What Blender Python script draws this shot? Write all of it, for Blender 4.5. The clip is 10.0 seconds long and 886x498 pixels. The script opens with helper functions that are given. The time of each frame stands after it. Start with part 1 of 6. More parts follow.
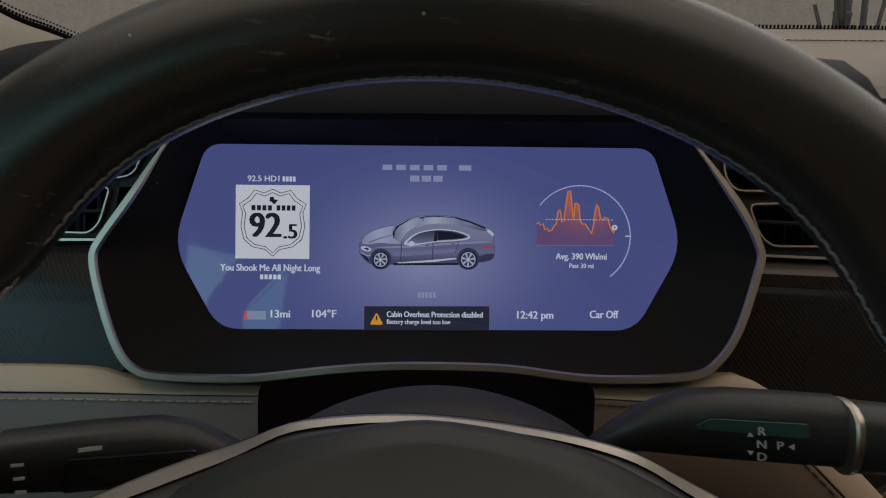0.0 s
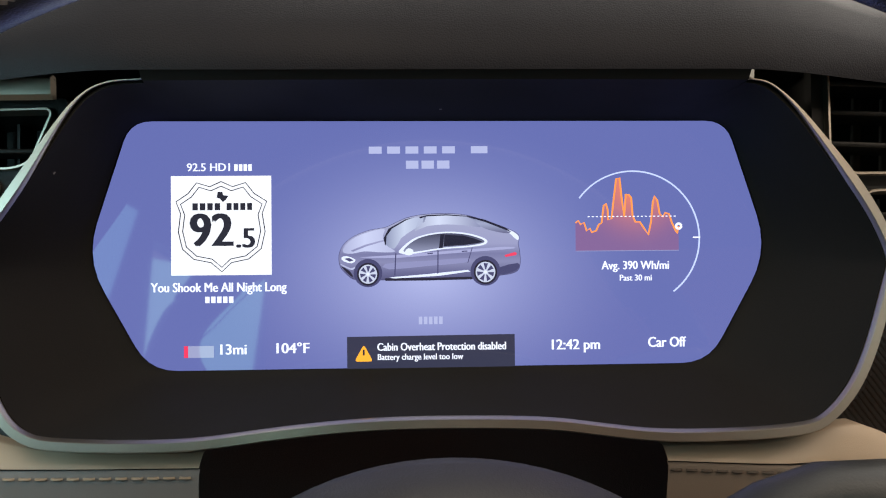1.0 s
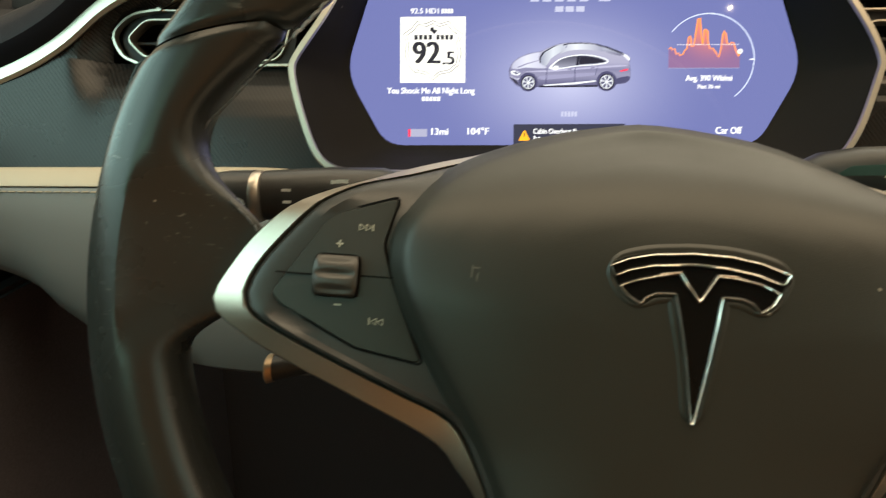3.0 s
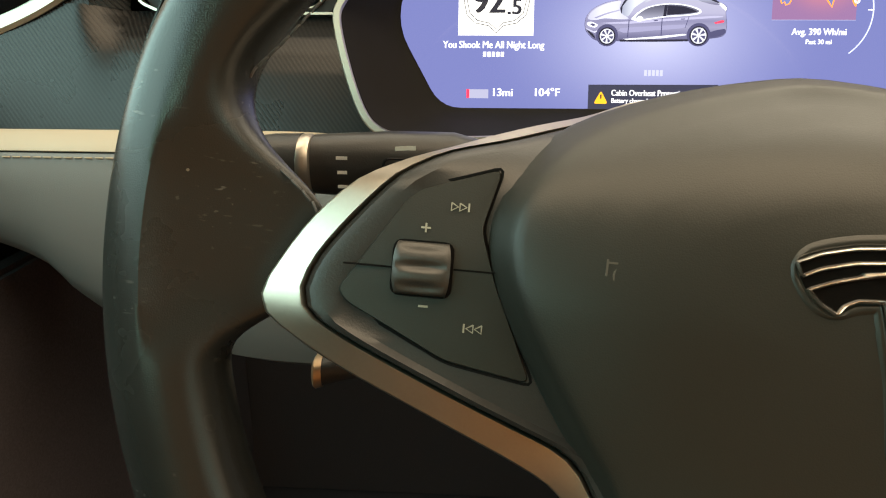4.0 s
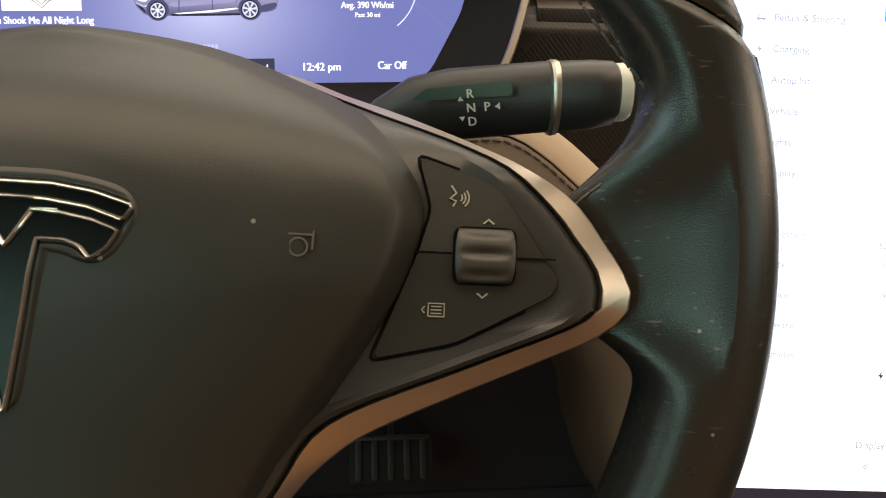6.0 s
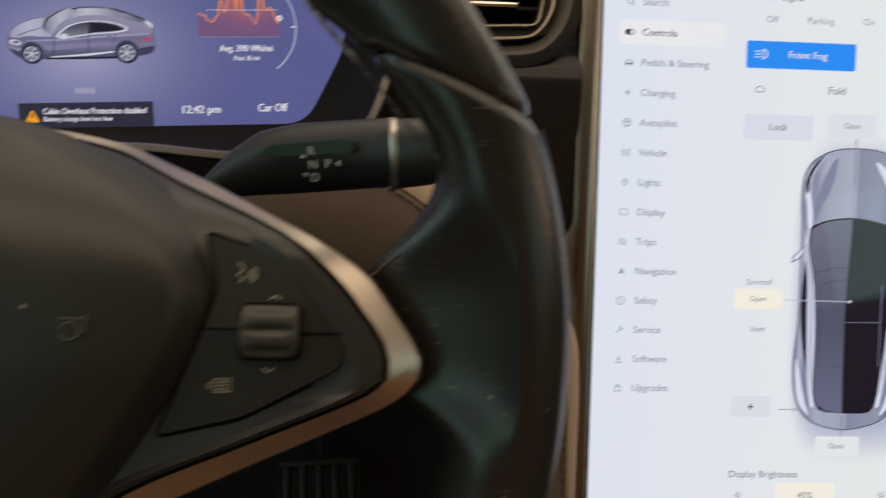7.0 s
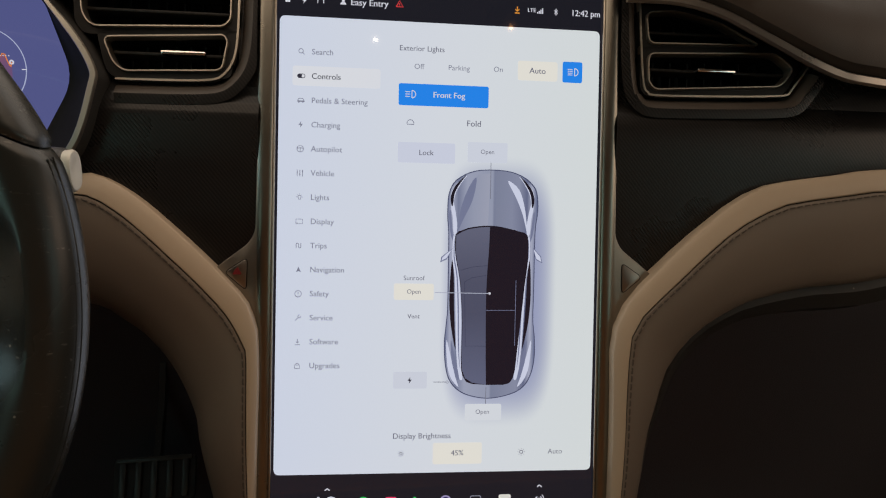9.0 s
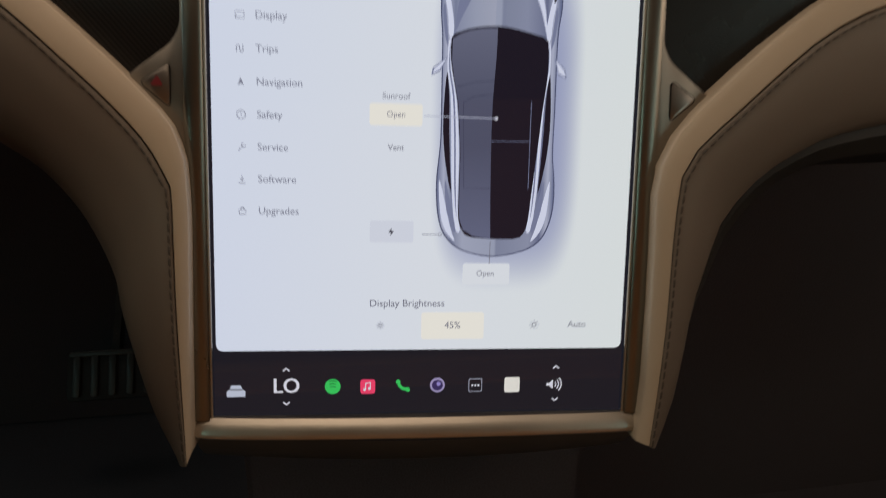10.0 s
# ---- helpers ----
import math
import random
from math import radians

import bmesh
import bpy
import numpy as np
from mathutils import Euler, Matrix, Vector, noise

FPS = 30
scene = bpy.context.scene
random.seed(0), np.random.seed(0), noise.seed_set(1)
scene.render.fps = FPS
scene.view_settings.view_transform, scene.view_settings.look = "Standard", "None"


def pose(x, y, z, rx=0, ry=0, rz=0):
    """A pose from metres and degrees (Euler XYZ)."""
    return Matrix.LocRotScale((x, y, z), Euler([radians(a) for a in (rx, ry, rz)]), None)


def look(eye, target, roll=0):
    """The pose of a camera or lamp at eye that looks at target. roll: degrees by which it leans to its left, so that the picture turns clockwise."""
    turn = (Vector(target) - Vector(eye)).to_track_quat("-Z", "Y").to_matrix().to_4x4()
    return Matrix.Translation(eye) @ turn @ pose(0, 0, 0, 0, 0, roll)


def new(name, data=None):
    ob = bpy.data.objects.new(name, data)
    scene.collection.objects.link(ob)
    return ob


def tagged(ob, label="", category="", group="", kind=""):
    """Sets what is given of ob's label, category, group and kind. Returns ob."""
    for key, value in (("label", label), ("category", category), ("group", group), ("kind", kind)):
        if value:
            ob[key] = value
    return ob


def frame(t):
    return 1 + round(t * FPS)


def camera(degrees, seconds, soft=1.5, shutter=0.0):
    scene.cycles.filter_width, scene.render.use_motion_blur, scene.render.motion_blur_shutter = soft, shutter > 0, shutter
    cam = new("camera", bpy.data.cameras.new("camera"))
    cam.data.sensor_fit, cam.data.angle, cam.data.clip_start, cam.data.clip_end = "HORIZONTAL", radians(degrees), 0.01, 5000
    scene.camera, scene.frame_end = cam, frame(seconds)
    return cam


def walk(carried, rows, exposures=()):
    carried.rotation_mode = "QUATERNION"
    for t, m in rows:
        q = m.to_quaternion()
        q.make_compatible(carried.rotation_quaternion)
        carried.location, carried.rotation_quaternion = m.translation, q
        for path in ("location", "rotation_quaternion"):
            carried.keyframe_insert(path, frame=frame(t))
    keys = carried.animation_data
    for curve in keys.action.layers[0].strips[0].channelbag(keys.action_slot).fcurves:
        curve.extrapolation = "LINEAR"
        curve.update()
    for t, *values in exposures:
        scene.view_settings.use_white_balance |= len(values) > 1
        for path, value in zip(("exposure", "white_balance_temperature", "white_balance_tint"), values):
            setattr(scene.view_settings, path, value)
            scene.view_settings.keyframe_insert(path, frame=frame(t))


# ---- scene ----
cam = camera(63.86, 10.0, 1.1, 0.3)
PATH = [
    (0, (0.0072, 0.0634, 0.9868), (0.0123, 2.0115, 0.5342), 0.50),
    (0.5, (0.0020, 0.1249, 0.9687), (0.0203, 2.0765, 0.5319), -0.08),
    (1, (-0.0033, 0.1634, 0.9635), (0.0492, 2.1168, 0.5371), -0.14),
    (1.5, (-0.0036, 0.1695, 0.9654), (0.0558, 2.1214, 0.5335), 0.10),
    (2, (-0.0052, 0.1391, 0.9710), (0.0393, 2.0952, 0.5567), 0.42),
    (2.3, (-0.0101, 0.0654, 0.9642), (-0.0009, 2.0136, 0.5119), 0.27),
    (2.5, (-0.0201, 0.0134, 0.9506), (-0.0340, 1.9552, 0.4716), 0.01),
    (2.7, (-0.0362, -0.0151, 0.9327), (-0.0843, 1.9165, 0.4165), -0.06),
    (3, (-0.0596, -0.0148, 0.9165), (-0.1536, 1.9004, 0.3478), -0.24),
    (3.2, (-0.0746, -0.0006, 0.9136), (-0.1861, 1.9047, 0.3155), -0.18),
    (4.3, (-0.0910, 0.0406, 0.9031), (-0.2183, 1.9279, 0.2534), 0.08),
    (4.5, (-0.0732, 0.0380, 0.9030), (-0.2011, 1.9260, 0.2555), -0.16),
    (5, (0.0289, 0.0326, 0.8932), (-0.0463, 1.9286, 0.2610), -0.27),
    (5.5, (0.0849, 0.0379, 0.8884), (0.1148, 1.9352, 0.2565), -0.27),
    (5.7, (0.0964, 0.0378, 0.8867), (0.1663, 1.9346, 0.2562), -0.18),
    (6.8, (0.1211, 0.0338, 0.8947), (0.3070, 1.9265, 0.2756), -0.03),
    (7, (0.1526, 0.0333, 0.9056), (0.3580, 1.9276, 0.2979), 0.11),
    (7.3, (0.2159, 0.0237, 0.9164), (0.4382, 1.9152, 0.3061), 0.24),
    (7.5, (0.2574, 0.0088, 0.9111), (0.4617, 1.9178, 0.3506), 0.64),
    (8, (0.3050, -0.0484, 0.9231), (0.5637, 1.8518, 0.3555), 0.74),
    (8.5, (0.3135, -0.0739, 0.9267), (0.6035, 1.8265, 0.3750), 0.68),
    (9, (0.3154, -0.0782, 0.9222), (0.6287, 1.8184, 0.3701), 0.65),
    (9.5, (0.3263, -0.0583, 0.8936), (0.6404, 1.8169, 0.2731), 0.87),
    (9.6, (0.3245, -0.0445, 0.8830), (0.6608, 1.8198, 0.2417), 1.08),
    (9.8, (0.3337, -0.0145, 0.8661), (0.6434, 1.8241, 0.1424), 0.83),
    (10, (0.3343, 0.0167, 0.8347), (0.6484, 1.8362, 0.0661), 0.99),
]
EXPOSURES = [(0, -1.0, 5900, 10), (0.3, -0.25, 6100, 10), (0.6, 0.35, 6150, 10), (1.0, 0.35, 6150, 10), (2.0, 0.38, 6700, 10), (2.5, 0.48, 7400, 5), (3.2, 0.88, 7250, 3), (4.3, 1.05, 7250, 8), (5.0, 1.15, 7500, 14), (5.5, 1.02, 6950, 10), (6.8, -0.08, 6850, 11), (7.1, -0.42, 6850, 12), (7.5, -0.52, 6550, 12), (8.2, -0.60, 6600, 13), (10.0, -0.55, 6600, 13)]
walk(cam, [(t, look(eye, target, roll)) for t, eye, target, roll in PATH], EXPOSURES)

# ---- light ----
world = bpy.data.worlds.new("garage_air")
scene.world = world
world.use_nodes = True
world.node_tree.nodes["Background"].inputs[0].default_value = (0.50, 0.47, 0.42, 1)
world.node_tree.nodes["Background"].inputs[1].default_value = 1.5


def area_lamp(name, eye, target, sx, sy, watts, colour):
    data = bpy.data.lights.new(name, "AREA")
    data.shape, data.size, data.size_y, data.energy, data.color = "RECTANGLE", sx, sy, watts, colour
    ob = new(name, data)
    ob.matrix_world = look(eye, target)
    return ob


area_lamp("windscreen_daylight", (0.38, 0.60, 1.24), (0.25, 0.10, 0.80), 1.20, 0.40, 2.2, (1.0, 0.88, 0.74))
area_lamp("driver_window_daylight", (-0.436, -0.53, 1.00), (0.15, -0.10, 0.90), 0.34, 0.22, 0.75, (0.42, 0.92, 0.80))
area_lamp("driver_front_window_daylight", (-0.43, 0.10, 1.01), (0.10, 0.14, 0.88), 0.54, 0.20, 0.82, (0.40, 0.86, 0.95))
area_lamp("passenger_window_daylight", (1.20, 0.08, 1.06), (0.15, 0.25, 0.80), 0.56, 0.26, 1.05, (1.0, 0.72, 0.50))
area_lamp("passenger_rear_window_daylight", (1.20, -0.60, 1.01), (0.20, 0.0, 0.98), 0.46, 0.24, 0.42, (0.38, 0.92, 0.84))
area_lamp("glass_roof_daylight", (0.12, 0.15, 1.285), (0.12, 0.16, 0.0), 0.96, 0.40, 3.1, (1.0, 0.80, 0.60))
# added fill under the headliner; lights only the tan surfaces mirrored in the metal
area_lamp("rear_roof_daylight", (0.44, -0.24, 1.27), (0.50, -0.74, 0.80), 1.10, 0.30, 2.2, (1.0, 0.77, 0.55))
area_lamp("map_lamp_glow", (0.335, -0.165, 1.272), (0.24, 0.10, 0.6), 0.003, 0.003, 0.012, (1.0, 0.82, 0.60))
area_lamp("map_lamp_glow", (0.553, -0.135, 1.272), (0.45, 0.10, 0.6), 0.003, 0.003, 0.010, (1.0, 0.45, 0.14))

# ---- materials ----


def links(mat):
    mat.use_nodes = True
    nt = mat.node_tree
    return nt, nt.nodes["Principled BSDF"]


def surface(name, colour, rough, metal=0.0, grain=0.0, bump=0.0, scale=400.0, blotch=0.15, spec=0.5, coat=0.0, dust=0.0):
    """A painted, moulded or metal surface with fine relief and soft blotches of wear."""
    mat = bpy.data.materials.new(name)
    nt, bsdf = links(mat)
    bsdf.inputs["Metallic"].default_value = metal
    bsdf.inputs["Specular IOR Level"].default_value = spec
    bsdf.inputs["Coat Weight"].default_value = coat
    bsdf.inputs["Coat Roughness"].default_value = 0.12
    coords = nt.nodes.new("ShaderNodeTexCoord")
    fine = nt.nodes.new("ShaderNodeTexNoise")
    fine.inputs["Scale"].default_value, fine.inputs["Detail"].default_value = scale, 4
    wide = nt.nodes.new("ShaderNodeTexNoise")
    wide.inputs["Scale"].default_value, wide.inputs["Detail"].default_value = 14, 5
    for n in (fine, wide):
        nt.links.new(coords.outputs["Object"], n.inputs["Vector"])
    ramp = nt.nodes.new("ShaderNodeMix")
    ramp.data_type = "RGBA"
    ramp.inputs["A"].default_value = (*[c * (1 - blotch) for c in colour], 1)
    ramp.inputs["B"].default_value = (*[min(1, c * (1 + blotch)) for c in colour], 1)
    nt.links.new(wide.outputs["Fac"], ramp.inputs["Factor"])
    out = ramp.outputs["Result"]
    if grain:
        speck = nt.nodes.new("ShaderNodeMix")
        speck.data_type, speck.blend_type = "RGBA", "OVERLAY"
        speck.inputs["Factor"].default_value = grain
        nt.links.new(out, speck.inputs["A"])
        nt.links.new(fine.outputs["Fac"], speck.inputs["B"])
        out = speck.outputs["Result"]
    if dust:
        specks = nt.nodes.new("ShaderNodeTexVoronoi")
        specks.inputs["Scale"].default_value = 260
        nt.links.new(coords.outputs["Object"], specks.inputs["Vector"])
        small = nt.nodes.new("ShaderNodeMath")
        small.operation = "LESS_THAN"
        small.inputs[1].default_value = 0.16
        nt.links.new(specks.outputs["Distance"], small.inputs[0])
        pick = nt.nodes.new("ShaderNodeSeparateColor")
        nt.links.new(specks.outputs["Color"], pick.inputs["Color"])
        rare = nt.nodes.new("ShaderNodeMath")
        rare.operation = "LESS_THAN"
        rare.inputs[1].default_value = dust
        nt.links.new(pick.outputs["Red"], rare.inputs[0])
        both = nt.nodes.new("ShaderNodeMath")
        both.operation = "MULTIPLY"
        nt.links.new(small.outputs[0], both.inputs[0])
        nt.links.new(rare.outputs[0], both.inputs[1])
        dab = nt.nodes.new("ShaderNodeMix")
        dab.data_type = "RGBA"
        dab.inputs["B"].default_value = (0.20, 0.18, 0.15, 1)
        nt.links.new(both.outputs[0], dab.inputs["Factor"])
        nt.links.new(out, dab.inputs["A"])
        out = dab.outputs["Result"]
    nt.links.new(out, bsdf.inputs["Base Color"])
    shine = nt.nodes.new("ShaderNodeMapRange")
    shine.inputs["From Min"].default_value, shine.inputs["From Max"].default_value = 0.3, 0.7
    shine.inputs["To Min"].default_value, shine.inputs["To Max"].default_value = rough * 0.85, min(1, rough * 1.15)
    nt.links.new(wide.outputs["Fac"], shine.inputs["Value"])
    nt.links.new(shine.outputs["Result"], bsdf.inputs["Roughness"])
    if bump:
        relief = nt.nodes.new("ShaderNodeBump")
        relief.inputs["Strength"].default_value, relief.inputs["Distance"].default_value = bump, 0.0006
        nt.links.new(fine.outputs["Fac"], relief.inputs["Height"])
        nt.links.new(relief.outputs["Normal"], bsdf.inputs["Normal"])
    return mat


def leather(name, colour, rough, bump=0.5, scale=900.0, blotch=0.12, spec=0.5, dust=0.0):
    """Grained hide: cells with creases between them."""
    mat = surface(name, colour, rough, blotch=blotch, spec=spec, dust=dust)
    nt = mat.node_tree
    bsdf = nt.nodes["Principled BSDF"]
    coords = nt.nodes["Texture Coordinate"]
    cells = nt.nodes.new("ShaderNodeTexVoronoi")
    cells.feature = "DISTANCE_TO_EDGE"
    cells.inputs["Scale"].default_value = scale
    nt.links.new(coords.outputs["Object"], cells.inputs["Vector"])
    crease = nt.nodes.new("ShaderNodeMapRange")
    crease.inputs["From Max"].default_value = 0.25
    nt.links.new(cells.outputs["Distance"], crease.inputs["Value"])
    relief = nt.nodes.new("ShaderNodeBump")
    relief.inputs["Strength"].default_value, relief.inputs["Distance"].default_value = bump, 0.0004
    nt.links.new(crease.outputs["Result"], relief.inputs["Height"])
    nt.links.new(relief.outputs["Normal"], bsdf.inputs["Normal"])
    return mat


def worn(mat, pale, scuff=0.62, amount=0.8):
    """Handled leather: pale scuffs and short fine scratches, gathered in patches, and a duller shine there."""
    nt = mat.node_tree
    bsdf = nt.nodes["Principled BSDF"]
    coords = nt.nodes["Texture Coordinate"]
    under = bsdf.inputs["Base Color"].links[0].from_socket
    patch = nt.nodes.new("ShaderNodeTexNoise")
    patch.inputs["Scale"].default_value, patch.inputs["Detail"].default_value = 34, 3
    nt.links.new(coords.outputs["Object"], patch.inputs["Vector"])
    where = nt.nodes.new("ShaderNodeMapRange")
    where.inputs["From Min"].default_value, where.inputs["From Max"].default_value = scuff - 0.10, scuff + 0.10
    nt.links.new(patch.outputs["Fac"], where.inputs["Value"])
    total = None
    for turn, squeeze, wide in ((0.5, 0.16, 0.67), (-0.9, 0.12, 0.68), (0.1, 0.6, 0.69)):
        place = nt.nodes.new("ShaderNodeMapping")
        place.inputs["Rotation"].default_value = (0.35, 0, turn)
        place.inputs["Scale"].default_value = (squeeze, 1, squeeze + 0.4)
        nt.links.new(coords.outputs["Object"], place.inputs["Vector"])
        lines = nt.nodes.new("ShaderNodeTexNoise")
        lines.inputs["Scale"].default_value, lines.inputs["Detail"].default_value = 520, 2
        nt.links.new(place.outputs["Vector"], lines.inputs["Vector"])
        keep = nt.nodes.new("ShaderNodeMapRange")
        keep.inputs["From Min"].default_value, keep.inputs["From Max"].default_value = wide, wide + 0.06
        nt.links.new(lines.outputs["Fac"], keep.inputs["Value"])
        if total is None:
            total = keep.outputs["Result"]
        else:
            add = nt.nodes.new("ShaderNodeMath")
            add.operation = "MAXIMUM"
            nt.links.new(total, add.inputs[0])
            nt.links.new(keep.outputs["Result"], add.inputs[1])
            total = add.outputs[0]
    both = nt.nodes.new("ShaderNodeMath")
    both.operation = "MULTIPLY"
    nt.links.new(total, both.inputs[0])
    nt.links.new(where.outputs["Result"], both.inputs[1])
    some = nt.nodes.new("ShaderNodeMath")
    some.operation = "MULTIPLY"
    some.inputs[1].default_value = amount
    nt.links.new(both.outputs[0], some.inputs[0])
    rub = nt.nodes.new("ShaderNodeMix")
    rub.data_type = "RGBA"
    rub.inputs["B"].default_value = (*pale, 1)
    nt.links.new(under, rub.inputs["A"])
    nt.links.new(some.outputs[0], rub.inputs["Factor"])
    nt.links.new(rub.outputs["Result"], bsdf.inputs["Base Color"])
    return mat


def carbon(name):
    """Matt lacquered carbon twill: fine diagonal bands of two tones."""
    mat = surface(name, (0.03, 0.028, 0.026), 0.28, spec=0.28)
    nt = mat.node_tree
    bsdf = nt.nodes["Principled BSDF"]
    coords = nt.nodes["Texture Coordinate"]
    # steps of the twill: bands across x and z, shifted from row to row
    turn = nt.nodes.new("ShaderNodeMapping")
    turn.inputs["Rotation"].default_value = (0, radians(38), 0)
    turn.inputs["Scale"].default_value = (1, 0.25, 1)
    nt.links.new(coords.outputs["Object"], turn.inputs["Vector"])
    bands = nt.nodes.new("ShaderNodeTexWave")
    bands.bands_direction = "X"
    bands.inputs["Scale"].default_value, bands.inputs["Distortion"].default_value = 150, 1.6
    bands.inputs["Detail"].default_value, bands.inputs["Detail Scale"].default_value = 1.0, 60
    nt.links.new(turn.outputs["Vector"], bands.inputs["Vector"])
    mix = nt.nodes.new("ShaderNodeMix")
    mix.data_type = "RGBA"
    mix.inputs["A"].default_value, mix.inputs["B"].default_value = (0.0065, 0.0060, 0.0060, 1), (0.0175, 0.0158, 0.0150, 1)
    nt.links.new(bands.outputs["Fac"], mix.inputs["Factor"])
    nt.links.new(mix.outputs["Result"], bsdf.inputs["Base Color"])
    relief = nt.nodes.new("ShaderNodeBump")
    relief.inputs["Strength"].default_value, relief.inputs["Distance"].default_value = 0.12, 0.0003
    nt.links.new(bands.outputs["Fac"], relief.inputs["Height"])
    nt.links.new(relief.outputs["Normal"], bsdf.inputs["Normal"])
    return mat


def lit(name, colour, strength=1.0, rough=0.04, spec=0.42):
    """A part of a lit display: it gives off its own colour behind smooth glass."""
    mat = bpy.data.materials.new(name)
    nt, bsdf = links(mat)
    bsdf.inputs["Base Color"].default_value = (0.008, 0.008, 0.009, 1)
    bsdf.inputs["Roughness"].default_value = rough
    bsdf.inputs["Specular IOR Level"].default_value = spec
    bsdf.inputs["Emission Color"].default_value = (*colour, 1)
    bsdf.inputs["Emission Strength"].default_value = strength
    return mat


def lit_glow(name, inner, outer, centre, radius, strength=1.0, squash=1.0, rough=0.04):
    """A lit display whose picture fades from one colour at its centre to another."""
    mat = lit(name, outer, strength, rough)
    nt = mat.node_tree
    bsdf = nt.nodes["Principled BSDF"]
    coords = nt.nodes.new("ShaderNodeTexCoord")
    place = nt.nodes.new("ShaderNodeMapping")
    place.inputs["Location"].default_value = (-centre[0] / radius, -centre[1] * squash / radius, 0)
    place.inputs["Scale"].default_value = (1 / radius, squash / radius, 0)
    nt.links.new(coords.outputs["Object"], place.inputs["Vector"])
    ball = nt.nodes.new("ShaderNodeTexGradient")
    ball.gradient_type = "QUADRATIC_SPHERE"
    nt.links.new(place.outputs["Vector"], ball.inputs["Vector"])
    mix = nt.nodes.new("ShaderNodeMix")
    mix.data_type = "RGBA"
    mix.inputs["A"].default_value, mix.inputs["B"].default_value = (*outer, 1), (*inner, 1)
    nt.links.new(ball.outputs["Fac"], mix.inputs["Factor"])
    nt.links.new(mix.outputs["Result"], bsdf.inputs["Emission Color"])
    return mat


def lit_ramp(name, axis, start, end, stops, strength=1.0):
    """A lit picture whose colour runs along u (axis 0) or v (axis 1) of its display, through stops (place, colour)."""
    mat = lit(name, stops[0][1], strength)
    nt = mat.node_tree
    coords = nt.nodes.new("ShaderNodeTexCoord")
    split = nt.nodes.new("ShaderNodeSeparateXYZ")
    nt.links.new(coords.outputs["Object"], split.inputs[0])
    span = nt.nodes.new("ShaderNodeMapRange")
    span.inputs["From Min"].default_value, span.inputs["From Max"].default_value = start, end
    nt.links.new(split.outputs[axis], span.inputs["Value"])
    ramp = nt.nodes.new("ShaderNodeValToRGB")
    while len(ramp.color_ramp.elements) < len(stops):
        ramp.color_ramp.elements.new(0.5)
    for el, (at_, colour) in zip(ramp.color_ramp.elements, stops):
        el.position, el.color = at_, (*colour, 1)
    nt.links.new(span.outputs["Result"], ramp.inputs["Fac"])
    nt.links.new(ramp.outputs["Color"], nt.nodes["Principled BSDF"].inputs["Emission Color"])
    return mat


def lit_page(name, strength):
    """The pale page of the touchscreen: bluish on one side, greener on the other, with the soft blue shadow drawn under its car."""
    mat = lit_ramp(name, 0, -.11, .11, ((0.0, (0.72, 0.80, 0.94)), (0.5, (0.77, 0.835, 0.905)), (1.0, (0.775, 0.848, 0.855))), strength)
    nt = mat.node_tree
    bsdf = nt.nodes["Principled BSDF"]
    base = bsdf.inputs["Emission Color"].links[0].from_socket
    split = nt.nodes["Separate XYZ"]
    powers = []
    for k, (mid, half) in enumerate(((.0425, .0385), (-.0300, .0880))):
        off = nt.nodes.new("ShaderNodeMath")
        off.operation = "SUBTRACT"
        off.inputs[1].default_value = mid
        nt.links.new(split.outputs[k], off.inputs[0])
        size = nt.nodes.new("ShaderNodeMath")
        size.operation = "DIVIDE"
        size.inputs[1].default_value = half
        nt.links.new(off.outputs[0], size.inputs[0])
        flat_ = nt.nodes.new("ShaderNodeMath")
        flat_.operation = "ABSOLUTE"
        nt.links.new(size.outputs[0], flat_.inputs[0])
        pw = nt.nodes.new("ShaderNodeMath")
        pw.operation = "POWER"
        pw.inputs[1].default_value = 4.0
        nt.links.new(flat_.outputs[0], pw.inputs[0])
        powers.append(pw)
    add = nt.nodes.new("ShaderNodeMath")
    nt.links.new(powers[0].outputs[0], add.inputs[0])
    nt.links.new(powers[1].outputs[0], add.inputs[1])
    fade = nt.nodes.new("ShaderNodeMapRange")
    fade.interpolation_type = "SMOOTHSTEP"
    fade.inputs["From Min"].default_value, fade.inputs["From Max"].default_value = 0.05, 1.5
    fade.inputs["To Min"].default_value, fade.inputs["To Max"].default_value = 0.75, 0.0
    nt.links.new(add.outputs[0], fade.inputs["Value"])
    mix = nt.nodes.new("ShaderNodeMix")
    mix.data_type = "RGBA"
    mix.inputs["B"].default_value = (0.20, 0.24, 0.50, 1)
    nt.links.new(base, mix.inputs["A"])
    nt.links.new(fade.outputs["Result"], mix.inputs["Factor"])
    nt.links.new(mix.outputs["Result"], bsdf.inputs["Emission Color"])
    return mat


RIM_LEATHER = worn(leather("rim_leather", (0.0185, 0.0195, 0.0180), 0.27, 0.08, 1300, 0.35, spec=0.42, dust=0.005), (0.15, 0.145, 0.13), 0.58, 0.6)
HUB_SKIN = leather("hub_soft_plastic", (0.0165, 0.0172, 0.0142), 0.46, 0.06, 1300, 0.10, spec=0.42, dust=0.004)
BLACK = surface("black_moulded_plastic", (0.022, 0.022, 0.021), 0.42, grain=0.2, bump=0.15, scale=1500)
GLOSS = surface("smooth_black_plastic", (0.010, 0.010, 0.011), 0.16)
MATT = surface("matt_black_plastic", (0.022, 0.020, 0.018), 0.6, grain=0.2, bump=0.2, scale=1200, dust=0.005)
